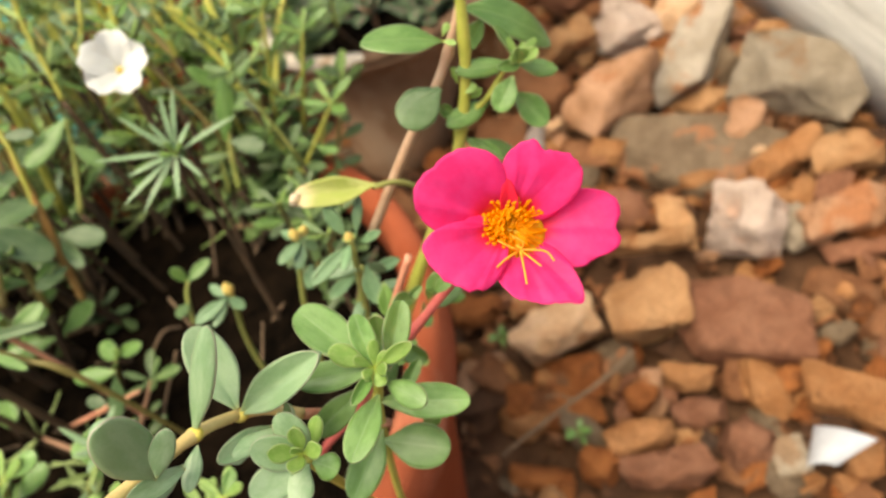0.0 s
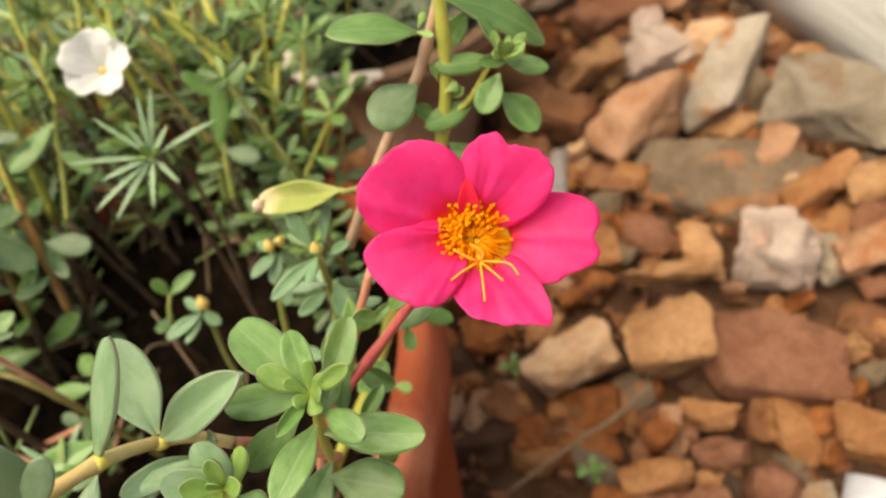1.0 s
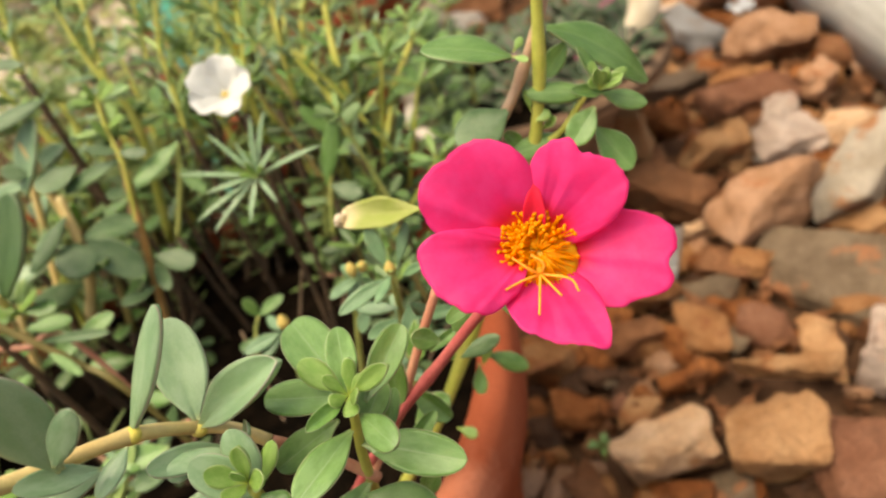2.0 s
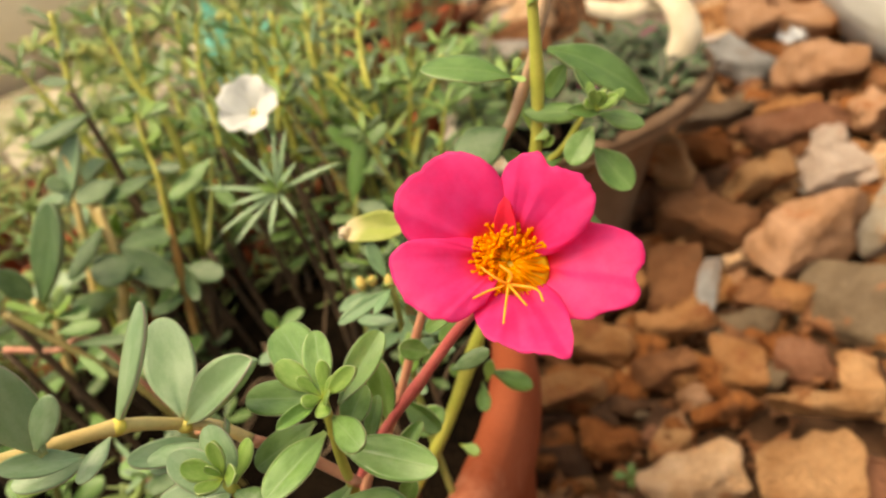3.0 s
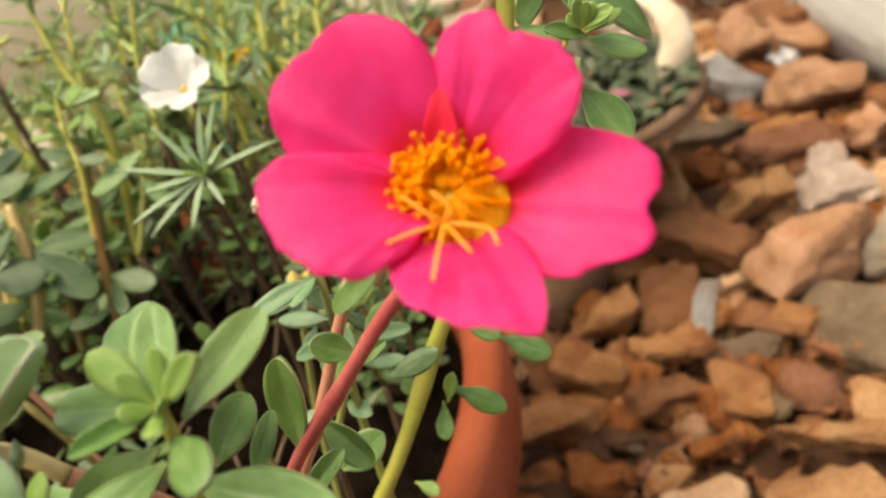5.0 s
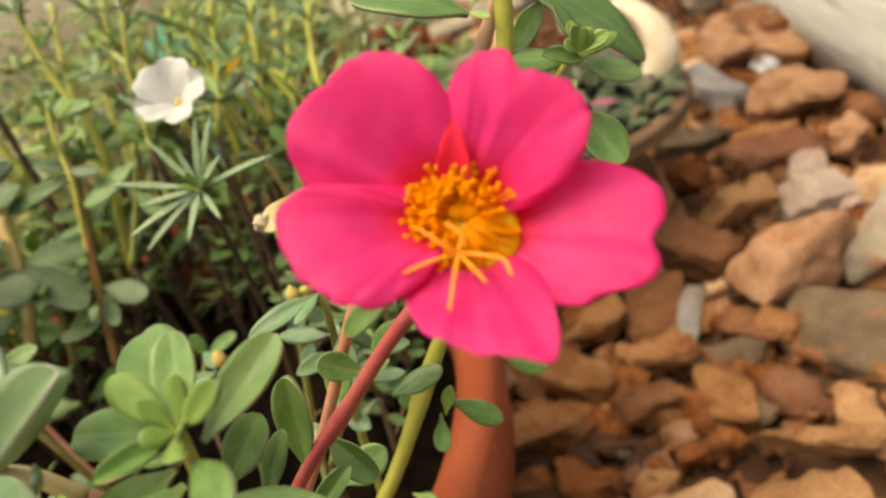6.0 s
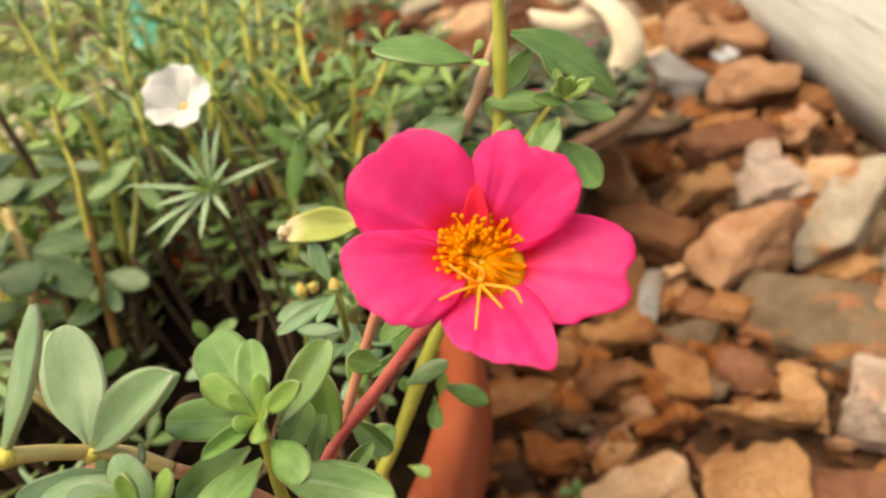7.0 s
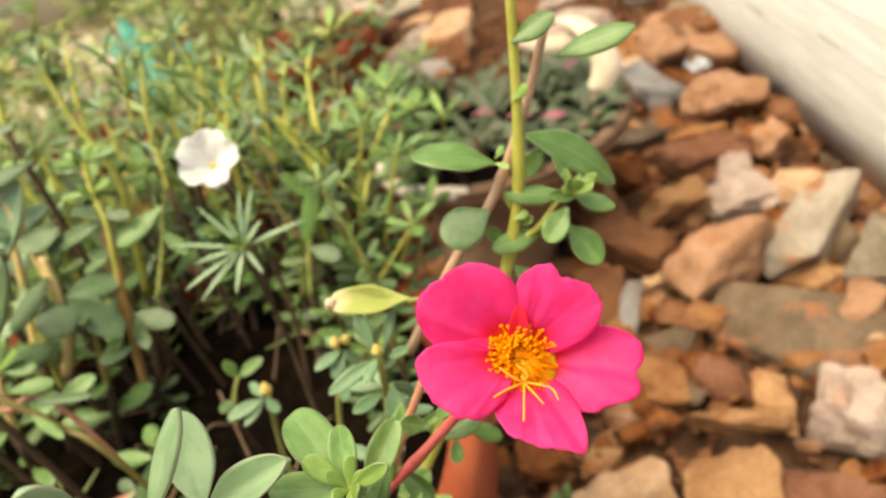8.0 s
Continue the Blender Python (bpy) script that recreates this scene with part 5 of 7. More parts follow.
bud_sprig((-0.045, 0.17, 0.225), (-0.0243, 0.1575, 0.3462), 0.0021, (((-0.0250, 0.1575, 0.3483), (-0.0260, 0.1615, 0.3588), 0.0045), ((-0.0222, 0.1575, 0.3475), (-0.0166, 0.1605, 0.3569), 0.0032),
          ((-0.0223, 0.1575, 0.3441), (-0.0154, 0.1535, 0.3479), 0.0030), ((-0.0250, 0.1575, 0.3452), (-0.0294, 0.1495, 0.3450), 0.0030), ((-0.0254, 0.1575, 0.3450), (-0.0393, 0.1495, 0.3447), 0.0045),
          ((-0.0271, 0.1575, 0.3348), (-0.0394, 0.1615, 0.3367), 0.0040), ((-0.0244, 0.1575, 0.3351), (-0.0268, 0.1515, 0.3239), 0.0060), ((-0.0239, 0.1575, 0.3355), (-0.0197, 0.1595, 0.3268), 0.0032)),
          "purslane sprig topped by a yellow bud")
bud_sprig((-0.075, 0.20, 0.225), (-0.0455, 0.1950, 0.3262), 0.0026, (((-0.0443, 0.1950, 0.3242), (-0.0542, 0.1890, 0.3241), 0.0042), ((-0.0444, 0.1950, 0.3231), (-0.0503, 0.1890, 0.3183), 0.0048),
          ((-0.0436, 0.1950, 0.3239), (-0.0417, 0.1950, 0.3170), 0.0042), ((-0.0451, 0.1950, 0.3250), (-0.0504, 0.2010, 0.3271), 0.0036), ((-0.0465, 0.1950, 0.3128), (-0.0516, 0.1910, 0.3057), 0.0046)),
          "purslane sprig with a pair of yellow buds", True)
bud_sprig((-0.10, 0.22, 0.225), (-0.0805, 0.2074, 0.3070), 0.0031, (((-0.0832, 0.2074, 0.3052), (-0.0964, 0.2014, 0.3058), 0.0052), ((-0.0836, 0.2074, 0.3042), (-0.0912, 0.1994, 0.3026), 0.0038),
          ((-0.0828, 0.2074, 0.3050), (-0.0791, 0.2044, 0.2994), 0.0046), ((-0.0833, 0.2074, 0.3061), (-0.0878, 0.2134, 0.3098), 0.0042)), "low purslane sprig topped by a cream bud")


def yellow_leaf():
    t = thing("yellowing_leaf", (-0.0106, 0.156, 0.3621), "yellowing purslane leaf with a dry pale tip", "leaf")
    leaf(t, (-0.0106, 0.1560, 0.3615), (-0.0335, 0.1700, 0.3590), 0.0080, (0.2, -0.75, 0.65), PODS[0], "blade")
    bm = bmesh.new()
    bmesh.ops.create_icosphere(bm, subdivisions=3, radius=1)
    for v in bm.verts:
        v.co *= 1 + 0.5 * noise.noise(v.co * 1.6) + 0.25 * noise.noise(v.co * 4)
    tip = part("dry_tip", bm, PEEL, t, "ragged dry cream tip", False)
    tip.matrix_basis = Matrix.LocRotScale(Vector((-0.0331, 0.1698, 0.3588)) - Vector(t.location), Euler((0.4, 0.2, 0.6)), Vector((0.0020, 0.0012, 0.0022)))
    stem(t, [(-0.0110, 0.1560, 0.3610), (-0.004, 0.160, 0.355), (0.004, 0.168, 0.338)], 0.0008, 0.0010, GRNSTEM, "stalk", 8)


yellow_leaf()


def small_flower(name, at, normal, size, m, heart, label, root, petals=5, open_out=0.75):
    t = thing(name, root, label, "flower")
    o, n = Vector(root), Vector(normal).normalized()
    r = n.cross(Vector((0, 0, 1))).normalized()
    turn = Matrix((r, n.cross(r), n)).transposed().to_4x4()
    turn.translation = Vector(at) - o
    for k in range(petals):
        a = 2 * math.pi * k / petals + 0.4
        me = petal_mesh((0, 0), (math.cos(a), math.sin(a)), 0.98, open_out, 0.0, [(0.0, 0.06, 0.3)], 0.10, 0.07, k + 20, size, 0.01 * k, 0.02)
        link("petal", me, m, t).matrix_basis = turn
    bm = bmesh.new()
    bmesh.ops.create_uvsphere(bm, u_segments=12, v_segments=8, radius=size * 0.13, matrix=turn @ Matrix.Translation((0, 0, size * 0.10)))
    part("heart", bm, heart, t, "small yellow heart")
    # The whole stem takes the shade-darkened brown.
    stem(t, [root, (o + Vector(at)) / 2 + Vector((0.006, 0.008, 0)), Vector(at) - n * size * 0.1], 0.0013, 0.0009, LOWSTEM, "stem", 8)
    return t


small_flower("white_flower", (-0.0838, 0.2815, 0.3688), (0.16, -0.72, 0.68), 0.0130, WPETAL, BUD, "small white moss rose flower, cupped, with a yellow heart", (-0.10, 0.285, 0.225))
small_flower("yellow_flower", (-0.0990, 0.3880, 0.3560), (0.1, -0.4, 0.9), 0.0085, YPETAL, OVARY, "small yellow moss rose flower half hidden by leaves", (-0.11, 0.40, 0.225))


def pale_tip():
    t = thing("purslane_shoot", (-0.088, 0.380, 0.235), "thin moss rose shoot ending in a pale rounded leaf", "plant", "purslane shoots")
    stem(t, [(-0.088, 0.380, 0.235), (-0.082, 0.378, 0.300), (-0.0960, 0.3750, 0.3512)], 0.0013, 0.0010, YELSTEM, "stem", 8)
    leaf(t, (-0.0960, 0.3750, 0.3512), (-0.0823, 0.3800, 0.3542), 0.0115, (0.1, -0.8, 0.6), PALEOVALS[2])


pale_tip()


# ---------------------------------------------------------------- masses of shoots in the pots
def needle(t, base, way, length):
    x = Vector(way).normalized()
    z = Vector((0, 0, 1)) - x * x.z
    z = z.normalized() if z.length > 0.05 else Vector((1, 0, 0))
    ob = new("needle_leaf", NEEDLE_MESH)
    ob.parent = t
    m = Matrix((x * length, z.cross(x) * length * 0.85, z * length * 0.85)).transposed().to_4x4()
    m.translation = Vector(base) - Vector(t.location)
    ob.matrix_basis = m


def moss_rose(root, top, seed, whorls=4, count=9, size=0.02, crown=14, stem_m=None, far=False):
    rnd = random.Random(seed)
    t = thing("moss_rose_shoot", root, "moss rose shoot with thin needle leaves on a yellow-green stem", "plant", "moss rose shoots")
    root, top = Vector(root), Vector(top)
    pts = spline([root, root.lerp(top, 0.5) + Vector((rnd.uniform(-0.015, 0.015), rnd.uniform(-0.012, 0.012), 0)), top], 6)
    bm, nb = bmesh.new(), bmesh.new()
    # Lower half coloured dark for the shade between the shoots.
    low = bmesh.new()
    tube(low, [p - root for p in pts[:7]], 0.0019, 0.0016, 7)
    part("old_stem", low, LOWSTEM, t, "lower stem darkened brown for shade")
    tube(bm, [p - root for p in pts[6:]], 0.0016, 0.0011, 7)
    part("stem", bm, stem_m or rnd.choice((YELSTEM, OLVSTEM, GRNSTEM, OLVSTEM)), t)

    def one(p, way, length):
        if not far:
            return needle(t, p, way, length)
        d = Vector(way).normalized() * length
        tube(nb, [p - root, p - root + d * 0.5 - Vector((0, 0, 0.04 * length)), p - root + d], length * 0.045, length * 0.02, 4)
    for w in range(whorls):
        p = pts[int(len(pts) * (0.3 + 0.6 * w / whorls))]
        for k in range(count):
            a = rnd.uniform(0, 6.28)
            one(p + Vector((0, 0, rnd.uniform(-0.008, 0.008))), (math.cos(a), math.sin(a), rnd.uniform(0.0, 0.8)), size * rnd.uniform(0.6, 1.0))
    for k in range(crown):
        a = 2.4 * k
        e = 1.2 - 1.6 * k / crown
        one(pts[-1], (math.cos(a) * math.cos(e), math.sin(a) * math.cos(e), math.sin(e)), size * rnd.uniform(0.75, 1.1))
    if far:
        tagged(part("needle_foliage", nb, NEEDLE, t), kind="stuff")
    else:
        nb.free()
    return t


def star_shoot():
    """A moss rose tip opened into a flat star of long flat needles."""
    t = thing("moss_rose_shoot", (-0.09, 0.25, 0.225), "moss rose tip opened into a star of long pale needles", "plant", "moss rose shoots")
    c = Vector((-0.0740, 0.2400, 0.3500))
    # Stem coloured dark throughout, as if deep in shade.
    stem(t, [(-0.09, 0.25, 0.225), (-0.083, 0.256, 0.29), c], 0.0015, 0.0010, LOWSTEM, "stem", 8)
    for deg, ln in ((22, 0.026), (80, 0.022), (93, 0.020), (140, 0.021), (182, 0.026), (222, 0.026), (238, 0.025), (268, 0.018), (205, 0.018), (310, 0.014), (50, 0.012), (120, 0.012)):
        a = radians(deg)
        d = STAR_R * math.cos(a) + STAR_U * math.sin(a)
        leaf(t, c, c + d * ln + Vector((0, -0.002, 0.003)), 0.0021, (0.1, -0.5, 0.85), BLADES[0], "needle_leaf")
    for k in range(4):
        leaf(t, c, c + Vector((0.004 * math.cos(k * 1.6), -0.003, 0.004 + 0.003 * math.sin(k * 1.6))), 0.002, (0.25, -0.8, 0.55), FRESHES[0], "needle_leaf")


STAR_R, STAR_U = Vector((0.935, -0.068, -0.347)), Vector((0.326, 0.546, 0.771))
BLADES = [leaf_form("needle_leaf", 10, 4, 0.12, 0.25, b, m, 0.4, 0.8) for b, m in ((0.05, PALE), (0.12, LEAF), (-0.1, NEEDLE))]
star_shoot()


def broad_shoot(root, top, seed, pairs=5, size=0.013, fresh=True, forms=None, low=0.5, stem_m=None):
    """An upright purslane shoot with leaf pairs and a small rosette on top."""
    rnd = random.Random(seed)
    t = thing("purslane_shoot", root, "green purslane shoot with fleshy paired leaves", "plant", "purslane shoots")
    root, top = Vector(root), Vector(top)
    pts = spline([root, root.lerp(top, 0.5) + Vector((rnd.uniform(-0.014, 0.014), rnd.uniform(-0.014, 0.014), 0)), top], 5)
    bm = bmesh.new()
    # The part below mid-height is darkened to stand for shade.
    old = bmesh.new()
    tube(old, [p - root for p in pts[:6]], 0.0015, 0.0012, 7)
    part("old_stem", old, LOWSTEM, t, "lower stem darkened brown for shade")
    tube(bm, [p - root for p in pts[5:]], 0.0012, 0.0009, 7)
    part("stem", bm, stem_m or rnd.choice((OLVSTEM, OLVSTEM, YELSTEM, BRNSTEM)), t)
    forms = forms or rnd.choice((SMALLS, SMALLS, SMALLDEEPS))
    a = rnd.uniform(0, 6)
    for w in range(pairs):
        f = low + (0.96 - low) * w / pairs
        p = pts[int((len(pts) - 1) * f)]
        a += 1.5 + rnd.uniform(-0.3, 0.3)
        for side in (0, math.pi):
            ln = size * rnd.uniform(0.75, 1.15) * (1 - 0.3 * w / pairs)
            leaf(t, p, p + Vector((math.cos(a + side) * ln, math.sin(a + side) * ln, rnd.uniform(-0.25, 0.55) * ln)), ln * rnd.uniform(0.34, 0.48), (rnd.uniform(-0.3, 0.3), -0.3, 0.9), forms[rnd.randrange(4)])
    for k in range(6):
        b = a + 2.4 * k
        ln = size * (0.6 + 0.5 * k / 6) * rnd.uniform(0.8, 1.15)
        leaf(t, pts[-1], pts[-1] + Vector((math.cos(b) * ln, math.sin(b) * ln, ln * (0.95 - 0.16 * k))), ln * 0.36, (0, -0.3, 0.9), FRESHES[k % 4] if fresh and k < 2 else forms[k % 4])
    return t


def fill_pot():
    rnd = random.Random(21)
    n = 0
    while n < 31:
        r, a = 0.148 * math.sqrt(rnd.random()), rnd.uniform(0, 6.283)
        x, y = PX + r * math.cos(a), PY + r * math.sin(a)
        if (x > -0.075 and y < 0.27) or (y < 0.16 and x > -0.14):
            continue
        open_soil = (x > -0.190 and y < 0.335) or (x > -0.235 and y < 0.250)
        if open_soil and rnd.random() < 0.98:
            continue
        lean = Vector((x - PX, y - PY, 0)) * rnd.uniform(0.1, 0.4)
        high = rnd.uniform(0.275, 0.325) + 0.03 * (y > 0.3)
        if open_soil:
            high = rnd.uniform(0.258, 0.272)
        if x > -0.08:
            high = rnd.uniform(0.280, 0.335)
        top = Vector((x, y, high)) + lean
        if y > 0.25 and rnd.random() < 0.5:
            moss_rose((x, y, 0.225), top + Vector((0, 0, 0.015)), 100 + n, 3, 7, 0.019, 12, None, n % 2 == 0)
        else:
            broad_shoot((x, y, 0.225), top, 100 + n, 3, rnd.uniform(0.024, 0.032))
        n += 1
    for n in range(32):
        x, y = rnd.uniform(-0.23, -0.06), rnd.uniform(0.345, 0.390)
        if (x - PX) ** 2 + (y - PY) ** 2 > 0.150 ** 2:
            k = 0.148 / math.hypot(x - PX, y - PY)
            x, y = PX + (x - PX) * k, PY + (y - PY) * k
        top = (x + rnd.uniform(-0.03, 0.06), y + rnd.uniform(0.0, 0.13), rnd.uniform(0.30, 0.375))
        if n % 5 != 2:
            moss_rose((x, y, 0.225), top, 700 + n, 4, 6, 0.022, 9, (MOSSTEM, YELSTEM)[n % 2], n % 3 > 0)
        else:
            broad_shoot((x, y, 0.225), top, 700 + n, 6, rnd.uniform(0.017, 0.026), True, (SMALLDEEPS, FARS, SMALLS)[n % 3], 0.45, (OLVSTEM, YELSTEM)[n % 2])


fill_pot()


def tall_moss(pts, r, seed, m, needles=22, size=0.024):
    """A thick moss rose stem set with long needles all the way."""
    rnd = random.Random(seed)
    t = thing("moss_rose_shoot", pts[0], "tall moss rose shoot with a thick yellow-olive stem", "plant", "moss rose shoots")
    # First span in the dark brown that stands for shade.
    stem(t, pts[:2], r, r * 0.85, LOWSTEM, "old_stem", 9, (), "lower stem darkened brown for shade")
    stem(t, pts[1:], r * 0.85, r * 0.35, m, "stem", 9, (0.35, 0.65))
    P = spline(pts, 8)
    for k in range(9):
        a, ln = k * 2.4 + seed, size * rnd.uniform(0.6, 0.95)
        leaf(t, P[-1], P[-1] + Vector((math.cos(a) * 0.6, math.sin(a) * 0.6, 0.8 - 0.12 * k)) * ln, 0.0026, (0.1, -0.6, 0.8), BLADES[k % 3], "needle_leaf")
    for k in range(needles):
        p = P[int((len(P) - 1) * (0.3 + 0.7 * k / needles))]
        a = k * 2.4 + seed
        ln = size * rnd.uniform(0.7, 1.15)
        leaf(t, p, p + Vector((math.cos(a) * ln * 0.85, math.sin(a) * ln * 0.85, rnd.uniform(-0.1, 0.7) * ln)), 0.0026, (0.1, -0.6, 0.8), BLADES[k % 3], "needle_leaf")
    return t


def tall_purslane(pts, r, seed, m, pairs=5, size=0.022, forms=None):
    """A thick purslane stem with large fleshy leaves in pairs."""
    rnd = random.Random(seed)
    t = thing("purslane_shoot", pts[0], "stout purslane shoot with large glossy grey-green leaves", "plant", "purslane shoots")
    # Bottom span painted dark in place of the shade near the soil.
    stem(t, pts[:2], r, r * 0.88, LOWSTEM, "old_stem", 9, (), "lower stem darkened brown for shade")
    stem(t, pts[1:], r * 0.88, r * 0.6, m, "stem", 9, (0.4, 0.7))
    P = spline(pts, 8)
    forms = forms or LEAVES
    a = rnd.uniform(0, 3)
    for w in range(pairs):
        p = P[int((len(P) - 1) * (0.35 + 0.65 * w / (pairs - 1)))]
        a += 1.4
        for side in (0, math.pi):
            ln = size * rnd.uniform(0.75, 1.1) * (1 - 0.25 * w / pairs)
            leaf(t, p, p + Vector((math.cos(a + side) * ln, math.sin(a + side) * ln * 0.8, rnd.uniform(-0.3, 0.45) * ln)), ln * rnd.uniform(0.40, 0.52), (rnd.uniform(-0.2, 0.3), -0.5, 0.8), forms[rnd.randrange(4)])
    for k in range(5):
        b, ln = a + 1.3 * k, size * 0.55
        leaf(t, P[-1], P[-1] + Vector((math.cos(b) * ln, math.sin(b) * ln, ln * 0.6)), ln * 0.42, (0.1, -0.5, 0.8), FRESHES[k % 4])
    return t


def left_stand():
    tall_moss([(-0.190, 0.325, 0.235), (-0.172, 0.340, 0.292), (-0.156, 0.350, 0.354), (-0.164, 0.360, 0.387), (-0.168, 0.370, 0.417)], 0.0029, 1, YELSTEM, 16)
    tall_purslane([(-0.185, 0.315, 0.235), (-0.178, 0.320, 0.295), (-0.170, 0.330, 0.327), (-0.161, 0.340, 0.372)], 0.0020, 2, OLVSTEM, 5, 0.020)
    tall_purslane([(-0.225, 0.295, 0.235), (-0.217, 0.300, 0.299), (-0.205, 0.310, 0.336), (-0.191, 0.320, 0.379)], 0.0026, 3, TANSTEM, 5, 0.027, PALES)
    tall_purslane([(-0.230, 0.260, 0.235), (-0.215, 0.255, 0.290), (-0.205, 0.260, 0.322)], 0.0024, 4, TANSTEM, 4, 0.024)
    tall_purslane([(-0.205, 0.290, 0.235), (-0.185, 0.285, 0.280), (-0.175, 0.290, 0.315)], 0.0022, 5, OLVSTEM, 4, 0.024)
    tall_moss([(-0.10, 0.350, 0.235), (-0.092, 0.365, 0.33), (-0.072, 0.360, 0.355), (-0.059, 0.350, 0.338), (-0.048, 0.340, 0.313), (-0.041, 0.335, 0.298)], 0.0017, 6, YELSTEM, 12, 0.016)
    tall_moss([(-0.125, 0.375, 0.235), (-0.113, 0.390, 0.325), (-0.101, 0.400, 0.364), (-0.106, 0.400, 0.385)], 0.0024, 7, YELSTEM, 18)
    tall_moss([(-0.115, 0.380, 0.235), (-0.105, 0.400, 0.317), (-0.091, 0.420, 0.341), (-0.083, 0.420, 0.375)], 0.0024, 8, YELSTEM, 18)
    tall_moss([(-0.090, 0.365, 0.235), (-0.073, 0.370, 0.300), (-0.056, 0.390, 0.324), (-0.055, 0.400, 0.370)], 0.0024, 9, OLVSTEM, 16)
    tall_moss([(-0.150, 0.380, 0.235), (-0.140, 0.390, 0.330), (-0.150, 0.400, 0.405)], 0.0024, 10, OLVSTEM, 18)
    tall_moss([(-0.215, 0.370, 0.235), (-0.215, 0.380, 0.340), (-0.235, 0.390, 0.410)], 0.0026, 11, YELSTEM, 18)
    tall_moss([(-0.245, 0.340, 0.235), (-0.255, 0.350, 0.320), (-0.275, 0.355, 0.385)], 0.0024, 12, OLVSTEM, 18)
    rnd = random.Random(71)
    for k, (x, y) in enumerate(((-0.115, 0.150), (-0.150, 0.128), (-0.185, 0.140), (-0.215, 0.165), (-0.235, 0.185), (-0.165, 0.150), (-0.200, 0.170), (-0.130, 0.128))):
        top = (x + rnd.uniform(-0.012, 0.012), y + rnd.uniform(-0.012, 0.012), rnd.uniform(0.268, 0.288))
        tall_purslane([(x, y, 0.235), (x + 0.004, y - 0.004, 0.255), top], 0.0014, 40 + k, (OLVSTEM, GRNSTEM)[k % 2], 4, rnd.uniform(0.012, 0.017), (LEAVES, SMALLS, LANCES + LANCES)[k % 3])
    # Mostly unseen growth assumed at the left, set tall to shade the middle.
    for k in range(12):
        x, y = rnd.uniform(-0.315, -0.265), rnd.uniform(0.20, 0.31)
        root = Vector((PX, PY, 0.235)) + (Vector((x, y, 0.235)) - Vector((PX, PY, 0.235))) * 0.9
        top = (x - rnd.uniform(0.0, 0.03), y + rnd.uniform(-0.02, 0.03), rnd.uniform(0.34, 0.395))
        tall_purslane([tuple(root), (x, y, 0.29), top], 0.0022, 60 + k, (OLVSTEM, YELSTEM, TANSTEM)[k % 3], 6, rnd.uniform(0.020, 0.027), (LEAVES, SMALLS)[k % 2])
    for k in range(9):
        x, y = -0.235 + 0.02 * k, 0.375 - 0.0018 * (k - 3) ** 2
        lean = rnd.uniform(-0.03, 0.02)
        tall_moss([(x, y, 0.235), (x + lean * 0.3, y + 0.02, 0.31), (x + lean, y + rnd.uniform(0.02, 0.07), rnd.uniform(0.36, 0.415))], rnd.uniform(0.0016, 0.0024), 80 + k, (YELSTEM, YELSTEM, TANSTEM)[k % 3], 12, 0.022)
    # low along the front left
    tall_purslane([(-0.215, 0.200, 0.235), (-0.200, 0.190, 0.270), (-0.185, 0.185, 0.292)], 0.0020, 13, OLVSTEM, 4, 0.020)
    tall_purslane([(-0.170, 0.165, 0.235), (-0.155, 0.155, 0.270), (-0.140, 0.150, 0.290)], 0.0020, 14, YELSTEM, 4, 0.018, PALES)
    tall_moss([(-0.190, 0.180, 0.235), (-0.170, 0.185, 0.265), (-0.150, 0.185, 0.285)], 0.0016, 15, GRNSTEM, 16, 0.018)
    tall_purslane([(-0.130, 0.140, 0.235), (-0.110, 0.135, 0.275), (-0.095, 0.130, 0.300)], 0.0017, 17, GRNSTEM, 4, 0.015)
    tall_purslane([(-0.255, 0.230, 0.235), (-0.250, 0.225, 0.280), (-0.240, 0.225, 0.310)], 0.0022, 18, OLVSTEM, 4, 0.024)


left_stand()


def placed_shoot(label, m, r, pts, leaves):
    t = thing("purslane_shoot", pts[0], label, "plant", "purslane shoots")
    # Foot of the stem darkened in colour for shade.
    stem(t, pts[:2], r, r * 0.88, LOWSTEM, "old_stem", 9, (), "lower stem darkened brown for shade")
    stem(t, pts[1:], r * 0.88, r * 0.6, m, "stem", 9, (0.4, 0.7))
    for base, tip, w, form in leaves:
        leaf(t, base, tip, w, (0.08, -0.65, 0.75), form)
    return t


def upright_moss(pts, r, seed):
    """An upright moss rose stem with short needles that point up along it."""
    rnd = random.Random(seed * 17)
    t = thing("moss_rose_shoot", pts[0], "upright moss rose shoot with short needles on a yellow-green stem", "plant", "moss rose shoots")
    # Lower spans carry shade in their dark brown.
    stem(t, pts[:3], r * 1.1, r, LOWSTEM, "old_stem", 8, (), "lower stem darkened brown for shade")
    stem(t, pts[2:], r, r * 0.7, (MOSSTEM, YELSTEM)[seed % 3 == 0], "stem", 8, (0.4, 0.7))
    P = spline(pts, 8)
    for k in range(16):
        p = P[int((len(P) - 1) * (0.40 + 0.6 * k / 16))]
        a, ln = k * 2.4 + seed, rnd.uniform(0.010, 0.019)
        leaf(t, p, p + Vector((math.cos(a) * 0.6, math.sin(a) * 0.6, rnd.uniform(0.3, 0.9))) * ln, rnd.uniform(0.0017, 0.0026), (0.1, -0.6, 0.8), (BLADES[k % 3], FRESHES[k % 4])[k % 4 == 0], "needle_leaf")
    return t


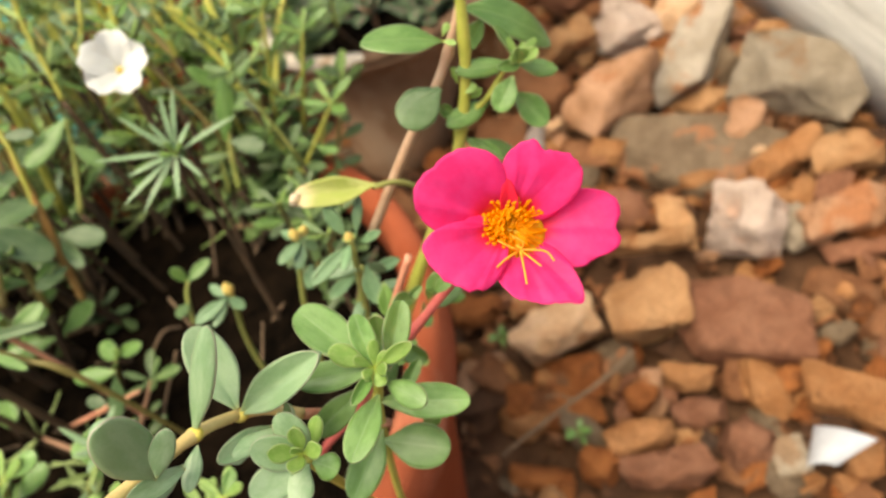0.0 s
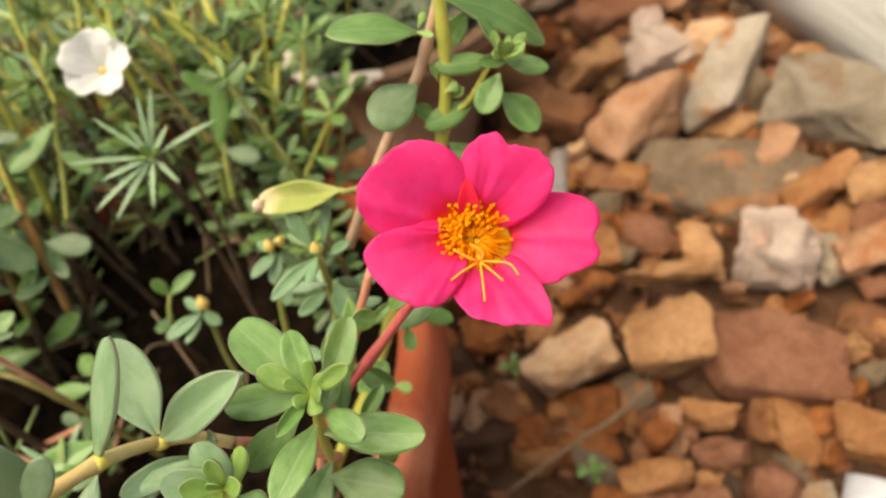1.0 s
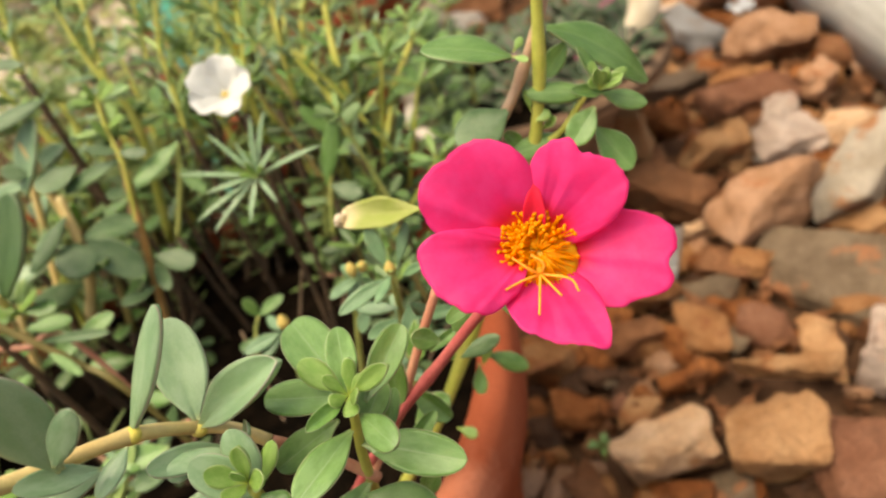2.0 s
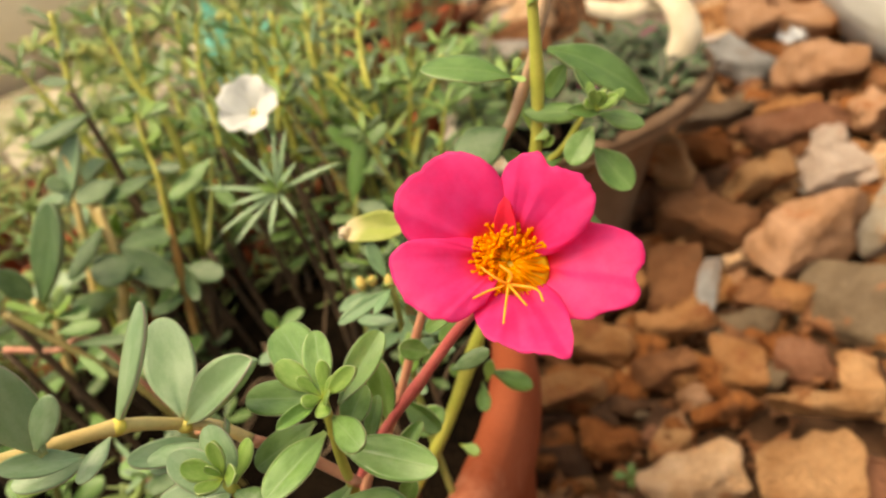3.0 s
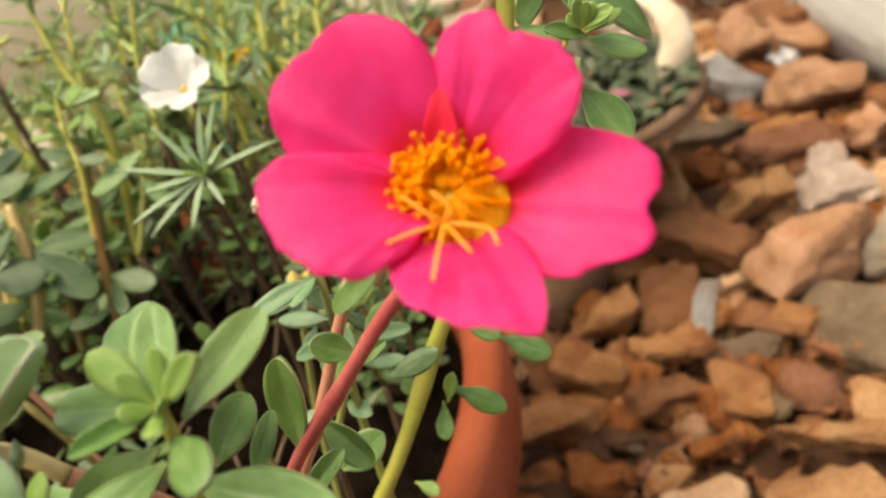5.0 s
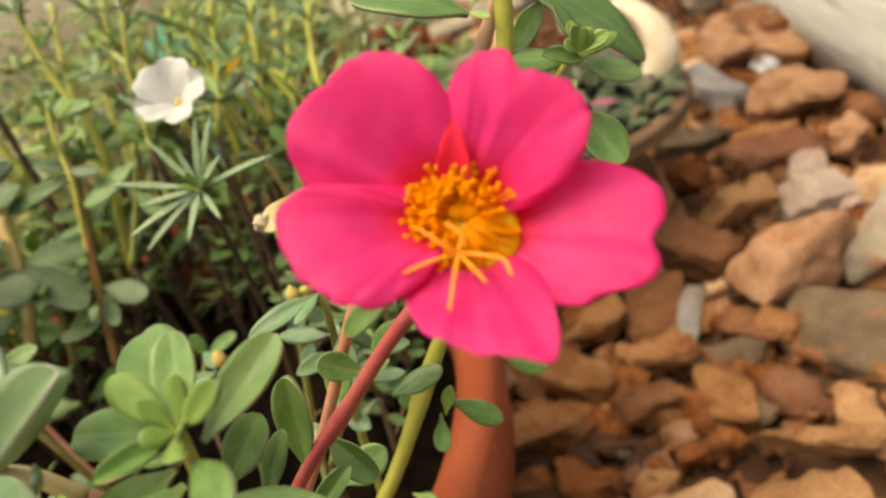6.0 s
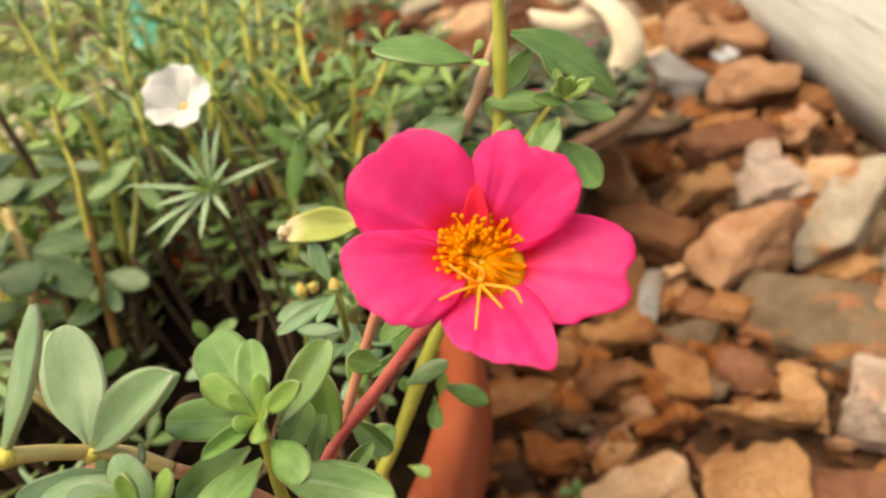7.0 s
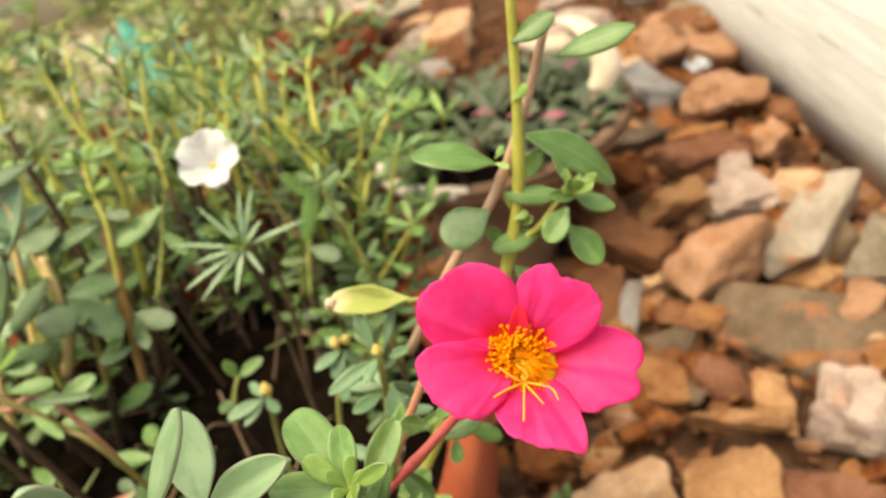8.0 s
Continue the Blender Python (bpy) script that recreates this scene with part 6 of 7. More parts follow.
placed_shoot("stout purslane shoot on an orange-tan stem with broad grey-green leaves", TANSTEM, 0.003, [(-0.1982, 0.2970, 0.2280), (-0.1982, 0.2850, 0.2949), (-0.1859, 0.2880, 0.3158), (-0.1809, 0.2920, 0.3357), (-0.1791, 0.2960, 0.3513)],
             [((-0.1721, 0.2860, 0.3249), (-0.1876, 0.2750, 0.3294), 0.0180, ROUNDS[0]),
              ((-0.1761, 0.2880, 0.3310), (-0.1587, 0.2800, 0.3099), 0.0147, ROUNDS[1]),
              ((-0.1779, 0.2900, 0.3317), (-0.1561, 0.3000, 0.3270), 0.0118, ROUNDS[1]),
              ((-0.1910, 0.2860, 0.3125), (-0.2055, 0.2720, 0.3176), 0.0118, ROUNDS[0]),
              ((-0.1791, 0.2900, 0.3436), (-0.2006, 0.2760, 0.3314), 0.0094, PALEOVALS[1]),
              ((-0.1608, 0.2850, 0.2987), (-0.1745, 0.2760, 0.3004), 0.0068, ROUNDS[2])])
placed_shoot("purslane shoot on an orange-brown stem with a few dull leaves", SALMON2, 0.0024, [(-0.1727, 0.3040, 0.2280), (-0.1719, 0.2920, 0.2741), (-0.1660, 0.2950, 0.2952), (-0.1581, 0.3000, 0.3229), (-0.1536, 0.3060, 0.3431), (-0.1503, 0.3100, 0.3579)],
             [((-0.1583, 0.2940, 0.3096), (-0.1391, 0.2880, 0.3027), 0.0110, ROUNDS[0]),
              ((-0.1592, 0.2940, 0.3066), (-0.1553, 0.2840, 0.2951), 0.0069, ROUNDS[2]),
              ((-0.1536, 0.3050, 0.3389), (-0.1628, 0.3000, 0.3424), 0.0067, ROUNDS[1])])
placed_shoot("leaning purslane branch with a broad pale leaf", TANSTEM, 0.0026, [(-0.2124, 0.2820, 0.2280), (-0.2127, 0.2700, 0.3137), (-0.2111, 0.2650, 0.3240), (-0.2076, 0.2600, 0.3325)],
             [((-0.2074, 0.2620, 0.3299), (-0.1773, 0.2700, 0.3673), 0.0182, PALEOVALS[0]),
              ((-0.2090, 0.2620, 0.3321), (-0.2125, 0.2600, 0.3507), 0.0117, ROUNDS[1])])
placed_shoot("purslane shoot with long upward leaves on a yellow stem", TANSTEM, 0.0028, [(-0.1856, 0.3100, 0.2280), (-0.1851, 0.2980, 0.3302), (-0.1854, 0.3020, 0.3503), (-0.1858, 0.3060, 0.3645), (-0.1873, 0.3100, 0.3798)],
             [((-0.1677, 0.3150, 0.3877), (-0.1923, 0.3000, 0.3885), 0.0087, PALEOVALS[1]),
              ((-0.1697, 0.3050, 0.3577), (-0.1864, 0.2960, 0.3573), 0.0125, PALEOVALS[0]),
              ((-0.1496, 0.3060, 0.3537), (-0.1792, 0.3000, 0.3512), 0.0076, ROUNDS[1]),
              ((-0.1954, 0.3000, 0.3555), (-0.1766, 0.3100, 0.3833), 0.0115, PALEOVALS[2]),
              ((-0.1834, 0.3200, 0.4082), (-0.1677, 0.3150, 0.4031), 0.0053, PALEOVALS[0]),
              ((-0.1865, 0.3050, 0.3629), (-0.1969, 0.3000, 0.3697), 0.0100, ROUNDS[0])])
placed_shoot("low purslane shoot with a dark rounded leaf", GRNSTEM, 0.0016, [(-0.1472, 0.3120, 0.2280), (-0.1456, 0.3000, 0.3111), (-0.1329, 0.3050, 0.3322), (-0.1249, 0.3100, 0.3493)],
             [((-0.1245, 0.3100, 0.3500), (-0.1488, 0.3000, 0.3430), 0.0101, DARKOVALS[0]),
              ((-0.1289, 0.3060, 0.3393), (-0.1214, 0.3000, 0.3274), 0.0066, DARKOVALS[1])])
placed_shoot("thin purslane shoot with small bright leaves on a yellow stem", MOSSTEM, 0.0014, [(-0.1603, 0.3120, 0.2280), (-0.1590, 0.3000, 0.3233), (-0.1500, 0.3050, 0.3513), (-0.1499, 0.3100, 0.3659), (-0.1477, 0.3150, 0.3804)],
             [((-0.1500, 0.3100, 0.3671), (-0.1631, 0.3080, 0.3698), 0.0040, FRESHES[0]),
              ((-0.1500, 0.3100, 0.3671), (-0.1376, 0.3080, 0.3697), 0.0040, FRESHES[1]),
              ((-0.1497, 0.3060, 0.3567), (-0.1597, 0.3040, 0.3640), 0.0055, ROUNDS[1]),
              ((-0.1497, 0.3060, 0.3567), (-0.1370, 0.3040, 0.3532), 0.0060, ROUNDS[0]),
              ((-0.1478, 0.3140, 0.3781), (-0.1483, 0.3120, 0.3873), 0.0029, FRESHES[0]),
              ((-0.1475, 0.3140, 0.3794), (-0.1390, 0.3140, 0.3857), 0.0029, FRESHES[1]),
              ((-0.1500, 0.3080, 0.3617), (-0.1514, 0.3060, 0.3732), 0.0035, FRESHES[2])])
placed_shoot("purslane shoot with olive upright leaves behind the flower", GRNSTEM, 0.0018, [(-0.0852, 0.3220, 0.2280), (-0.0817, 0.3100, 0.2784), (-0.0739, 0.3150, 0.2995), (-0.0602, 0.3200, 0.3264)],
             [((-0.0748, 0.3150, 0.3026), (-0.0589, 0.3180, 0.3313), 0.0095, DARKOVALS[0]),
              ((-0.0650, 0.3180, 0.3169), (-0.0477, 0.3120, 0.3192), 0.0089, DARKOVALS[1]),
              ((-0.0619, 0.3200, 0.3240), (-0.0709, 0.3220, 0.3410), 0.0068, DARKOVALS[2]),
              ((-0.0723, 0.3140, 0.3028), (-0.0582, 0.3050, 0.2975), 0.0096, ROUNDS[0]),
              ((-0.0608, 0.3200, 0.3251), (-0.0449, 0.3220, 0.3329), 0.0073, DARKOVALS[0])])
placed_shoot("low branch with a long flat leaf on a red-orange stem", SALMON, 0.0016, [(-0.2021, 0.2370, 0.2280), (-0.2021, 0.2250, 0.3319), (-0.1854, 0.2280, 0.3227), (-0.1699, 0.2320, 0.3149), (-0.1579, 0.2320, 0.2260)],
             [((-0.1789, 0.2280, 0.3230), (-0.1513, 0.2260, 0.3184), 0.0043, ROUNDS[1]),
              ((-0.1699, 0.2320, 0.3149), (-0.1536, 0.2380, 0.3189), 0.0076, DARKOVALS[1]),
              ((-0.1799, 0.2280, 0.3300), (-0.1645, 0.2320, 0.3261), 0.0065, DARKOVALS[0])])
placed_shoot("olive purslane branch lying low over the soil", OLVSTEM, 0.0018, [(-0.1907, 0.2370, 0.2280), (-0.1904, 0.2250, 0.3463), (-0.1773, 0.2220, 0.3296), (-0.1648, 0.2200, 0.3114), (-0.1527, 0.2150, 0.2971), (-0.1407, 0.2150, 0.2260)],
             [((-0.1721, 0.2200, 0.3221), (-0.1623, 0.2140, 0.3116), 0.0042, DARKOVALS[2])])
placed_shoot("purslane seedling with dark blunt leaves over the soil", GRNSTEM, 0.0012, [(-0.1200, 0.2570, 0.2280), (-0.1175, 0.2450, 0.2687), (-0.1128, 0.2480, 0.2810), (-0.1085, 0.2500, 0.2874)],
             [((-0.1088, 0.2500, 0.2869), (-0.1099, 0.2500, 0.2970), 0.0052, DARKOVALS[0]),
              ((-0.1085, 0.2500, 0.2874), (-0.0956, 0.2520, 0.2917), 0.0052, DARKOVALS[1]),
              ((-0.1135, 0.2470, 0.2789), (-0.1182, 0.2400, 0.2806), 0.0052, ROUNDS[0])])
upright_moss([(-0.1370, 0.3390, 0.2320), (-0.1353, 0.3420, 0.2878), (-0.1337, 0.3450, 0.3436), (-0.1310, 0.3500, 0.3594), (-0.1274, 0.3550, 0.3803), (-0.1166, 0.3600, 0.4057)], 0.0013, 1)
upright_moss([(-0.1466, 0.3640, 0.2320), (-0.1446, 0.3670, 0.3034), (-0.1426, 0.3700, 0.3749), (-0.1393, 0.3750, 0.3887), (-0.1342, 0.3800, 0.4074)], 0.0012, 2)
upright_moss([(-0.1167, 0.3380, 0.2320), (-0.1102, 0.3440, 0.2856), (-0.1037, 0.3500, 0.3392), (-0.0928, 0.3600, 0.3652), (-0.0855, 0.3700, 0.3913)], 0.0017, 3)
upright_moss([(-0.0812, 0.3440, 0.2320), (-0.0797, 0.3470, 0.2838), (-0.0782, 0.3500, 0.3356), (-0.0757, 0.3550, 0.3543), (-0.0716, 0.3650, 0.3760), (-0.0689, 0.3700, 0.3850)], 0.0016, 4)
upright_moss([(-0.0538, 0.3380, 0.2320), (-0.0536, 0.3440, 0.2773), (-0.0535, 0.3500, 0.3227), (-0.0532, 0.3600, 0.3437), (-0.0499, 0.3700, 0.3633), (-0.0455, 0.3750, 0.3748)], 0.0019, 5)
upright_moss([(-0.0537, 0.3280, 0.2320), (-0.0562, 0.3340, 0.2709), (-0.0587, 0.3400, 0.3098), (-0.0628, 0.3500, 0.3358), (-0.0718, 0.3550, 0.3573)], 0.0019, 6)
upright_moss([(-0.1463, 0.3580, 0.2320), (-0.1361, 0.3640, 0.2872), (-0.1260, 0.3700, 0.3425), (-0.1090, 0.3800, 0.3677), (-0.1000, 0.3900, 0.3918)], 0.0013, 7)
upright_moss([(-0.0580, 0.3280, 0.2320), (-0.0505, 0.3340, 0.2678), (-0.0430, 0.3400, 0.3036), (-0.0305, 0.3500, 0.3232), (-0.0166, 0.3600, 0.3372), (-0.0121, 0.3600, 0.3429)], 0.0016, 8)
upright_moss([(-0.0696, 0.3640, 0.2320), (-0.0601, 0.3670, 0.2742), (-0.0507, 0.3700, 0.3163), (-0.0349, 0.3750, 0.3312), (-0.0304, 0.3800, 0.3498)], 0.0014, 9)
upright_moss([(-0.1755, 0.3680, 0.2320), (-0.1740, 0.3740, 0.3009), (-0.1725, 0.3800, 0.3699), (-0.1699, 0.3900, 0.3943), (-0.1666, 0.4000, 0.4147)], 0.0014, 10)
upright_moss([(-0.2021, 0.3540, 0.2320), (-0.1995, 0.3570, 0.3127), (-0.1969, 0.3600, 0.3935), (-0.1926, 0.3650, 0.4110), (-0.1881, 0.3700, 0.4305)], 0.0018, 11)
upright_moss([(-0.1854, 0.3800, 0.2320), (-0.1738, 0.3900, 0.2805), (-0.1623, 0.4000, 0.3290), (-0.1384, 0.4100, 0.3554), (-0.1225, 0.4200, 0.3928)], 0.0014, 12)
upright_moss([(-0.0819, 0.3800, 0.2320), (-0.0789, 0.3900, 0.2851), (-0.0759, 0.4000, 0.3382), (-0.0709, 0.4100, 0.3564), (-0.0627, 0.4200, 0.3700)], 0.0015, 13)
upright_moss([(-0.1157, 0.3800, 0.2320), (-0.1103, 0.3900, 0.2838), (-0.1049, 0.4000, 0.3356), (-0.0958, 0.4100, 0.3594), (-0.0828, 0.4200, 0.3776)], 0.0013, 14)

placed_shoot("low purslane rosette with blunt green leaves close over the soil", OLVSTEM, 0.0012, [(-0.1769, 0.2585, 0.2320), (-0.1660, 0.2510, 0.2520), (-0.1554, 0.2431, 0.2700)], (((-0.1550, 0.2442, 0.2700), (-0.1616, 0.2555, 0.2740), 0.0083, DARKOVALS[0]), ((-0.1570, 0.2397, 0.2680), (-0.1760, 0.2428, 0.2720), 0.0077, LVALS[3]), ((-0.1590, 0.2397, 0.2660), (-0.1566, 0.2134, 0.2680), 0.0079, ROUNDS[0]), ((-0.1530, 0.2442, 0.2720), (-0.1396, 0.2401, 0.2760), 0.0062, DARKOVALS[1]), ((-0.1560, 0.2435, 0.2700), (-0.1500, 0.2418, 0.2780), 0.0038, FRESHES[0]), ((-0.1547, 0.2415, 0.2700), (-0.1526, 0.2334, 0.2760), 0.0028, FRESHES[1])))
placed_shoot("purslane branch with a broad pale leaf over the soil", SALMON, 0.0015, [(-0.2143, 0.2551, 0.2360), (-0.1936, 0.2396, 0.2500), (-0.1648, 0.2277, 0.2620), (-0.1439, 0.2198, 0.2700)], (((-0.1359, 0.1908, 0.2850), (-0.1585, 0.1844, 0.2900), 0.0104, LVALS[0]), ((-0.1358, 0.1858, 0.2820), (-0.1465, 0.1768, 0.2840), 0.0079, ROUNDS[1]), ((-0.1650, 0.2290, 0.2620), (-0.1727, 0.2334, 0.2660), 0.0062, ROUNDS[0])))
placed_shoot("slender purslane shoot with blue-green lance leaves behind the red stem", GRNSTEM, 0.0012, [(-0.060, 0.176, 0.228), (-0.0480, 0.1700, 0.2905), (-0.0367, 0.1680, 0.3081), (-0.0311, 0.1680, 0.3176), (-0.0274, 0.1680, 0.3260)], (((-0.0315, 0.1680, 0.3234), (-0.0401, 0.1620, 0.3252), 0.0045, LANCES[0]), ((-0.0321, 0.1680, 0.3152), (-0.0245, 0.1710, 0.3161), 0.0043, LANCES[1]), ((-0.0272, 0.1680, 0.3216), (-0.0160, 0.1720, 0.3178), 0.0042, LANCES[0]), ((-0.0318, 0.1680, 0.3132), (-0.0378, 0.1620, 0.3110), 0.0039, LANCES[1]), ((-0.0375, 0.1680, 0.3061), (-0.0317, 0.1640, 0.3030), 0.0044, LANCES[0]), ((-0.0297, 0.1680, 0.3237), (-0.0321, 0.1740, 0.3286), 0.0036, LANCES[1]), ((-0.0429, 0.1680, 0.2983), (-0.0503, 0.1720, 0.3031), 0.0045, LANCES[0]), ((-0.0289, 0.1680, 0.3143), (-0.0185, 0.1640, 0.3157), 0.0036, LANCES[1])))


def right_edge():
    """Shoots crowding the far right side of the near pot, and seedlings low over its soil."""
    rnd = random.Random(41)
    for n in range(25):
        x, y = rnd.uniform(-0.095, -0.045), rnd.uniform(0.295, 0.340)
        top = (x + rnd.uniform(-0.01, 0.055), y + rnd.uniform(-0.02, 0.07), rnd.uniform(0.275, 0.360))
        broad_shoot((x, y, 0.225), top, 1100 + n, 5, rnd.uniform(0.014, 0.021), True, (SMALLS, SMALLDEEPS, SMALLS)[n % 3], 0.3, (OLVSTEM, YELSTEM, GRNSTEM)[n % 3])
    for n in range(6):
        x, y = rnd.uniform(-0.060, -0.040), rnd.uniform(0.205, 0.275)
        top = (x + rnd.uniform(-0.005, 0.026), y + rnd.uniform(-0.015, 0.015), rnd.uniform(0.268, 0.315))
        broad_shoot((x, y, 0.225), top, 1300 + n, 4, rnd.uniform(0.010, 0.014), True, SMALLS, 0.4, OLVSTEM)
    for n in range(4):
        x, y = rnd.uniform(-0.21, -0.07), rnd.uniform(0.20, 0.33)
        top = (x + rnd.uniform(-0.02, 0.02), y + rnd.uniform(-0.02, 0.02), rnd.uniform(0.252, 0.270))
        if n % 3:
            broad_shoot((x, y, 0.235), top, 1200 + n, 3, rnd.uniform(0.011, 0.016), False, SMALLS, 0.4, BRNSTEM)
        else:
            moss_rose((x, y, 0.235), top, 1200 + n, 2, 4, 0.022, 5, BRNSTEM, True)


right_edge()


def left_rim():
    """Shoots leaning out over the far left rim of the near pot."""
    rnd = random.Random(53)
    for n in range(22):
        a = radians(rnd.uniform(88, 172))
        x, y = PX + 0.142 * math.cos(a), PY + 0.142 * math.sin(a)
        out = rnd.uniform(0.02, 0.075)
        top = (x + out * math.cos(a), y + out * math.sin(a), rnd.uniform(0.262, 0.315))
        broad_shoot((x, y, 0.235), top, 1500 + n, 4, rnd.uniform(0.021, 0.029), True, (SMALLS, SMALLDEEPS, LEAVES)[n % 3], 0.4, OLVSTEM)


left_rim()


def dry_stalks():
    rnd = random.Random(61)
    for n in range(26):
        x, y = rnd.uniform(-0.27, -0.05), rnd.uniform(0.15, 0.33)
        if (x - PX) ** 2 + (y - PY) ** 2 > 0.14 ** 2:
            continue
        a, ln = rnd.uniform(0, 6.28), rnd.uniform(0.025, 0.06)
        t = thing("dry_stalk", (x, y, 0.226), "thin brown dead stalk over the dark soil", "stalk", "dead stalks")
        stem(t, [(x, y, 0.224), (x + math.cos(a) * ln * 0.5, y + math.sin(a) * ln * 0.5, 0.232 + rnd.uniform(0, 0.02)), (x + math.cos(a) * ln, y + math.sin(a) * ln, 0.232 + rnd.uniform(0, 0.045))], 0.0009, 0.0006, DRY, "stem", 6)


dry_stalks()


def fill_far():
    rnd = random.Random(33)
    for px, py, z, rad, many in ((-0.44, 0.66, 0.17, 0.11, 34), (-0.190, 0.80, 0.17, 0.09, 34), (-0.55, 1.10, 0.16, 0.12, 26), (-0.20, 1.35, 0.15, 0.12, 28), (-0.95, 1.05, 0.16, 0.12, 26), (-0.55, 1.75, 0.16, 0.12, 30)):
        for n in range(many):
            r, a = rad * math.sqrt(rnd.random()), rnd.uniform(0, 6.283)
            x, y = px + r * math.cos(a), py + r * math.sin(a)
            out = rnd.uniform(0.2, 1.1) * r
            high = rnd.uniform(0.12, 0.24) if n % 3 else rnd.uniform(0.04, 0.10)
            if not n % 3:
                out = rnd.uniform(0.06, 0.11)
            top = (x + math.cos(a) * out, y + math.sin(a) * out, z + high)
            if rnd.random() < 0.5:
                moss_rose((x, y, z), top, 300 + n, 4, 9, 0.026, 14, None, True)
            else:
                broad_shoot((x, y, z), top, 300 + n, 4, 0.026, True, (SMALLS, FARS, FARS)[n % 3])
    spots = [(BX + rnd.uniform(-0.115, 0.115), BY + rnd.uniform(-0.115, 0.115)) for n in range(24)]
    spots = [p for p in spots if math.hypot(p[0] - BX, p[1] - BY) < 0.105]
    spots += [(BX + 0.104 * math.cos(radians(a)), BY + 0.104 * math.sin(radians(a))) for a in range(-84, 60, 13)]
    for n, (x, y) in enumerate(spots):
        t = thing("foliage_plant", (x, y, 0.152), "low foliage plant with dark green leaves veined magenta", "plant", "foliage plants in the bowl")
        stem(t, [(x, y, 0.148), (x + 0.005, y, 0.165), (x + rnd.uniform(-0.02, 0.02), y - 0.01, 0.182)], 0.0025, 0.0015, BRNSTEM, "stem", 7)
        for k in range(7):
            a = 2.4 * k + n
            ln = rnd.uniform(0.018, 0.034)
            b = Vector((x, y, 0.162 + 0.0025 * k))
            leaf(t, b, b + Vector((math.cos(a) * ln, math.sin(a) * ln, rnd.uniform(0.0, 0.034))), ln * 0.55, (0, -0.3, 0.9), MAGS[0])
    for base, tip in (((0.0620, 0.6460, 0.1960), (0.0850, 0.6390, 0.1930)), ((0.0900, 0.6200, 0.1950), (0.1140, 0.6160, 0.1920)), ((0.0340, 0.7060, 0.1850), (0.0560, 0.7040, 0.1820)),
                      ((0.1330, 0.7003, 0.2010), (0.1551, 0.7178, 0.2000))):
        t = thing("pink_leaf", base, "fallen magenta-pink leaf lying among the bowl plants", "leaf", "pink leaves in the bowl")
        leaf(t, base, tip, 0.009, (0, -0.3, 0.95), PINKS[0], "blade")
    for n in range(16):
        a = rnd.uniform(1.6, 4.2)
        x, y = BX + 0.095 * math.cos(a), BY + 0.095 * math.sin(a)
        broad_shoot((x, y, 0.150), (x + rnd.uniform(-0.07, 0.02), y + rnd.uniform(-0.08, 0.02), rnd.uniform(0.19, 0.26)), 900 + n, 4, 0.026)


fill_far()


# ---------------------------------------------------------------- odds and ends
def paper_scrap():
    def fn(u, v):
        return (u - 0.5) * 0.036 * (0.35 + 0.65 * v), (v - 0.5) * 0.024 + 0.010 * u, 0.006 * math.sin(3 * u) + 0.010 * u * v
    ob = link("paper_scrap", sheet_mesh("paper_scrap", fn, 8, 6, lambda u, v: 0.0004), PAPER)
    ob.location, ob.rotation_euler = (0.1460, 0.160, 0.030), (radians(12), radians(-8), radians(-72))
    tagged(ob, "torn scrap of white paper on the brick rubble", "paper")


paper_scrap()


def twig():
    t = thing("dry_twig", (0.075, 0.285, 0.05), "thin brown dry twig lying across the brick rubble", "twig")
    stem(t, [(0.083, 0.277, 0.040), (0.052, 0.263, 0.046), (0.013, 0.255, 0.047), (-0.030, 0.247, 0.043)], 0.0017, 0.0011, DRY, "stem", 8, (0.3, 0.62))
    stem(t, [(0.030, 0.258, 0.047), (0.022, 0.266, 0.049), (0.012, 0.270, 0.047)], 0.0009, 0.0005, DRY, "branch", 7)


def weed(at, seed):
    rnd = random.Random(seed)
    t = thing("weed_seedling", at, "tiny green weed seedling between broken bricks", "plant", "weed seedlings")
    o = Vector(at)
    stem(t, [at, o + Vector((0.002, 0, 0.010)), o + Vector((0.001, -0.001, 0.020))], 0.0009, 0.0006, GRNSTEM, "stem", 7)
    for k in range(6):
        b = o + Vector((0.001, 0, 0.012 + 0.0016 * k))
        leaf(t, b, b + Vector((math.cos(k * 2.4) * 0.009, math.sin(k * 2.4) * 0.009, 0.004)), 0.0045, (0, -0.4, 0.9), SMALLDEEPS[k % 4])


twig()
weed((0.003, 0.347, 0.012), 1)
weed((0.022, 0.245, 0.012), 2)


def peel(at, pts, w, side, label):
    """A curled flat strip of peel along pts, w wide."""
    P = spline([Vector(p) - Vector(at) for p in pts], 6)
    n, side = len(P) - 1, Vector(side).normalized()

    def fn(u, v):
        f = u * n
        i = min(int(f), n - 1)
        s = 2 * v - 1
        wide = w * (0.5 - 0.12 * abs(2 * u - 1) ** 3 + 0.03 * math.sin(7 * u))
        return P[i].lerp(P[i + 1], f - i) + side * s * wide + Vector((0, 0.25 * w * s * s, 0.1 * w * s * s))
    t = thing("dry_peel", at, label, "peel")
    link("strip", sheet_mesh("strip", fn, 24, 8, lambda u, v: 0.0025), PEEL, t)


peel((0.1449, 0.6479, 0.1667), [(0.1440, 0.6496, 0.1667), (0.1545, 0.6479, 0.1825), (0.1667, 0.6496, 0.2017), (0.1667, 0.6566, 0.2209), (0.1597, 0.6671, 0.2367), (0.1440, 0.6828, 0.2507), (0.1248, 0.6959, 0.2507)], 0.029, (0.95, 0.1, -0.25),
     "curled strip of dry cream peel hanging over the clay bowl")
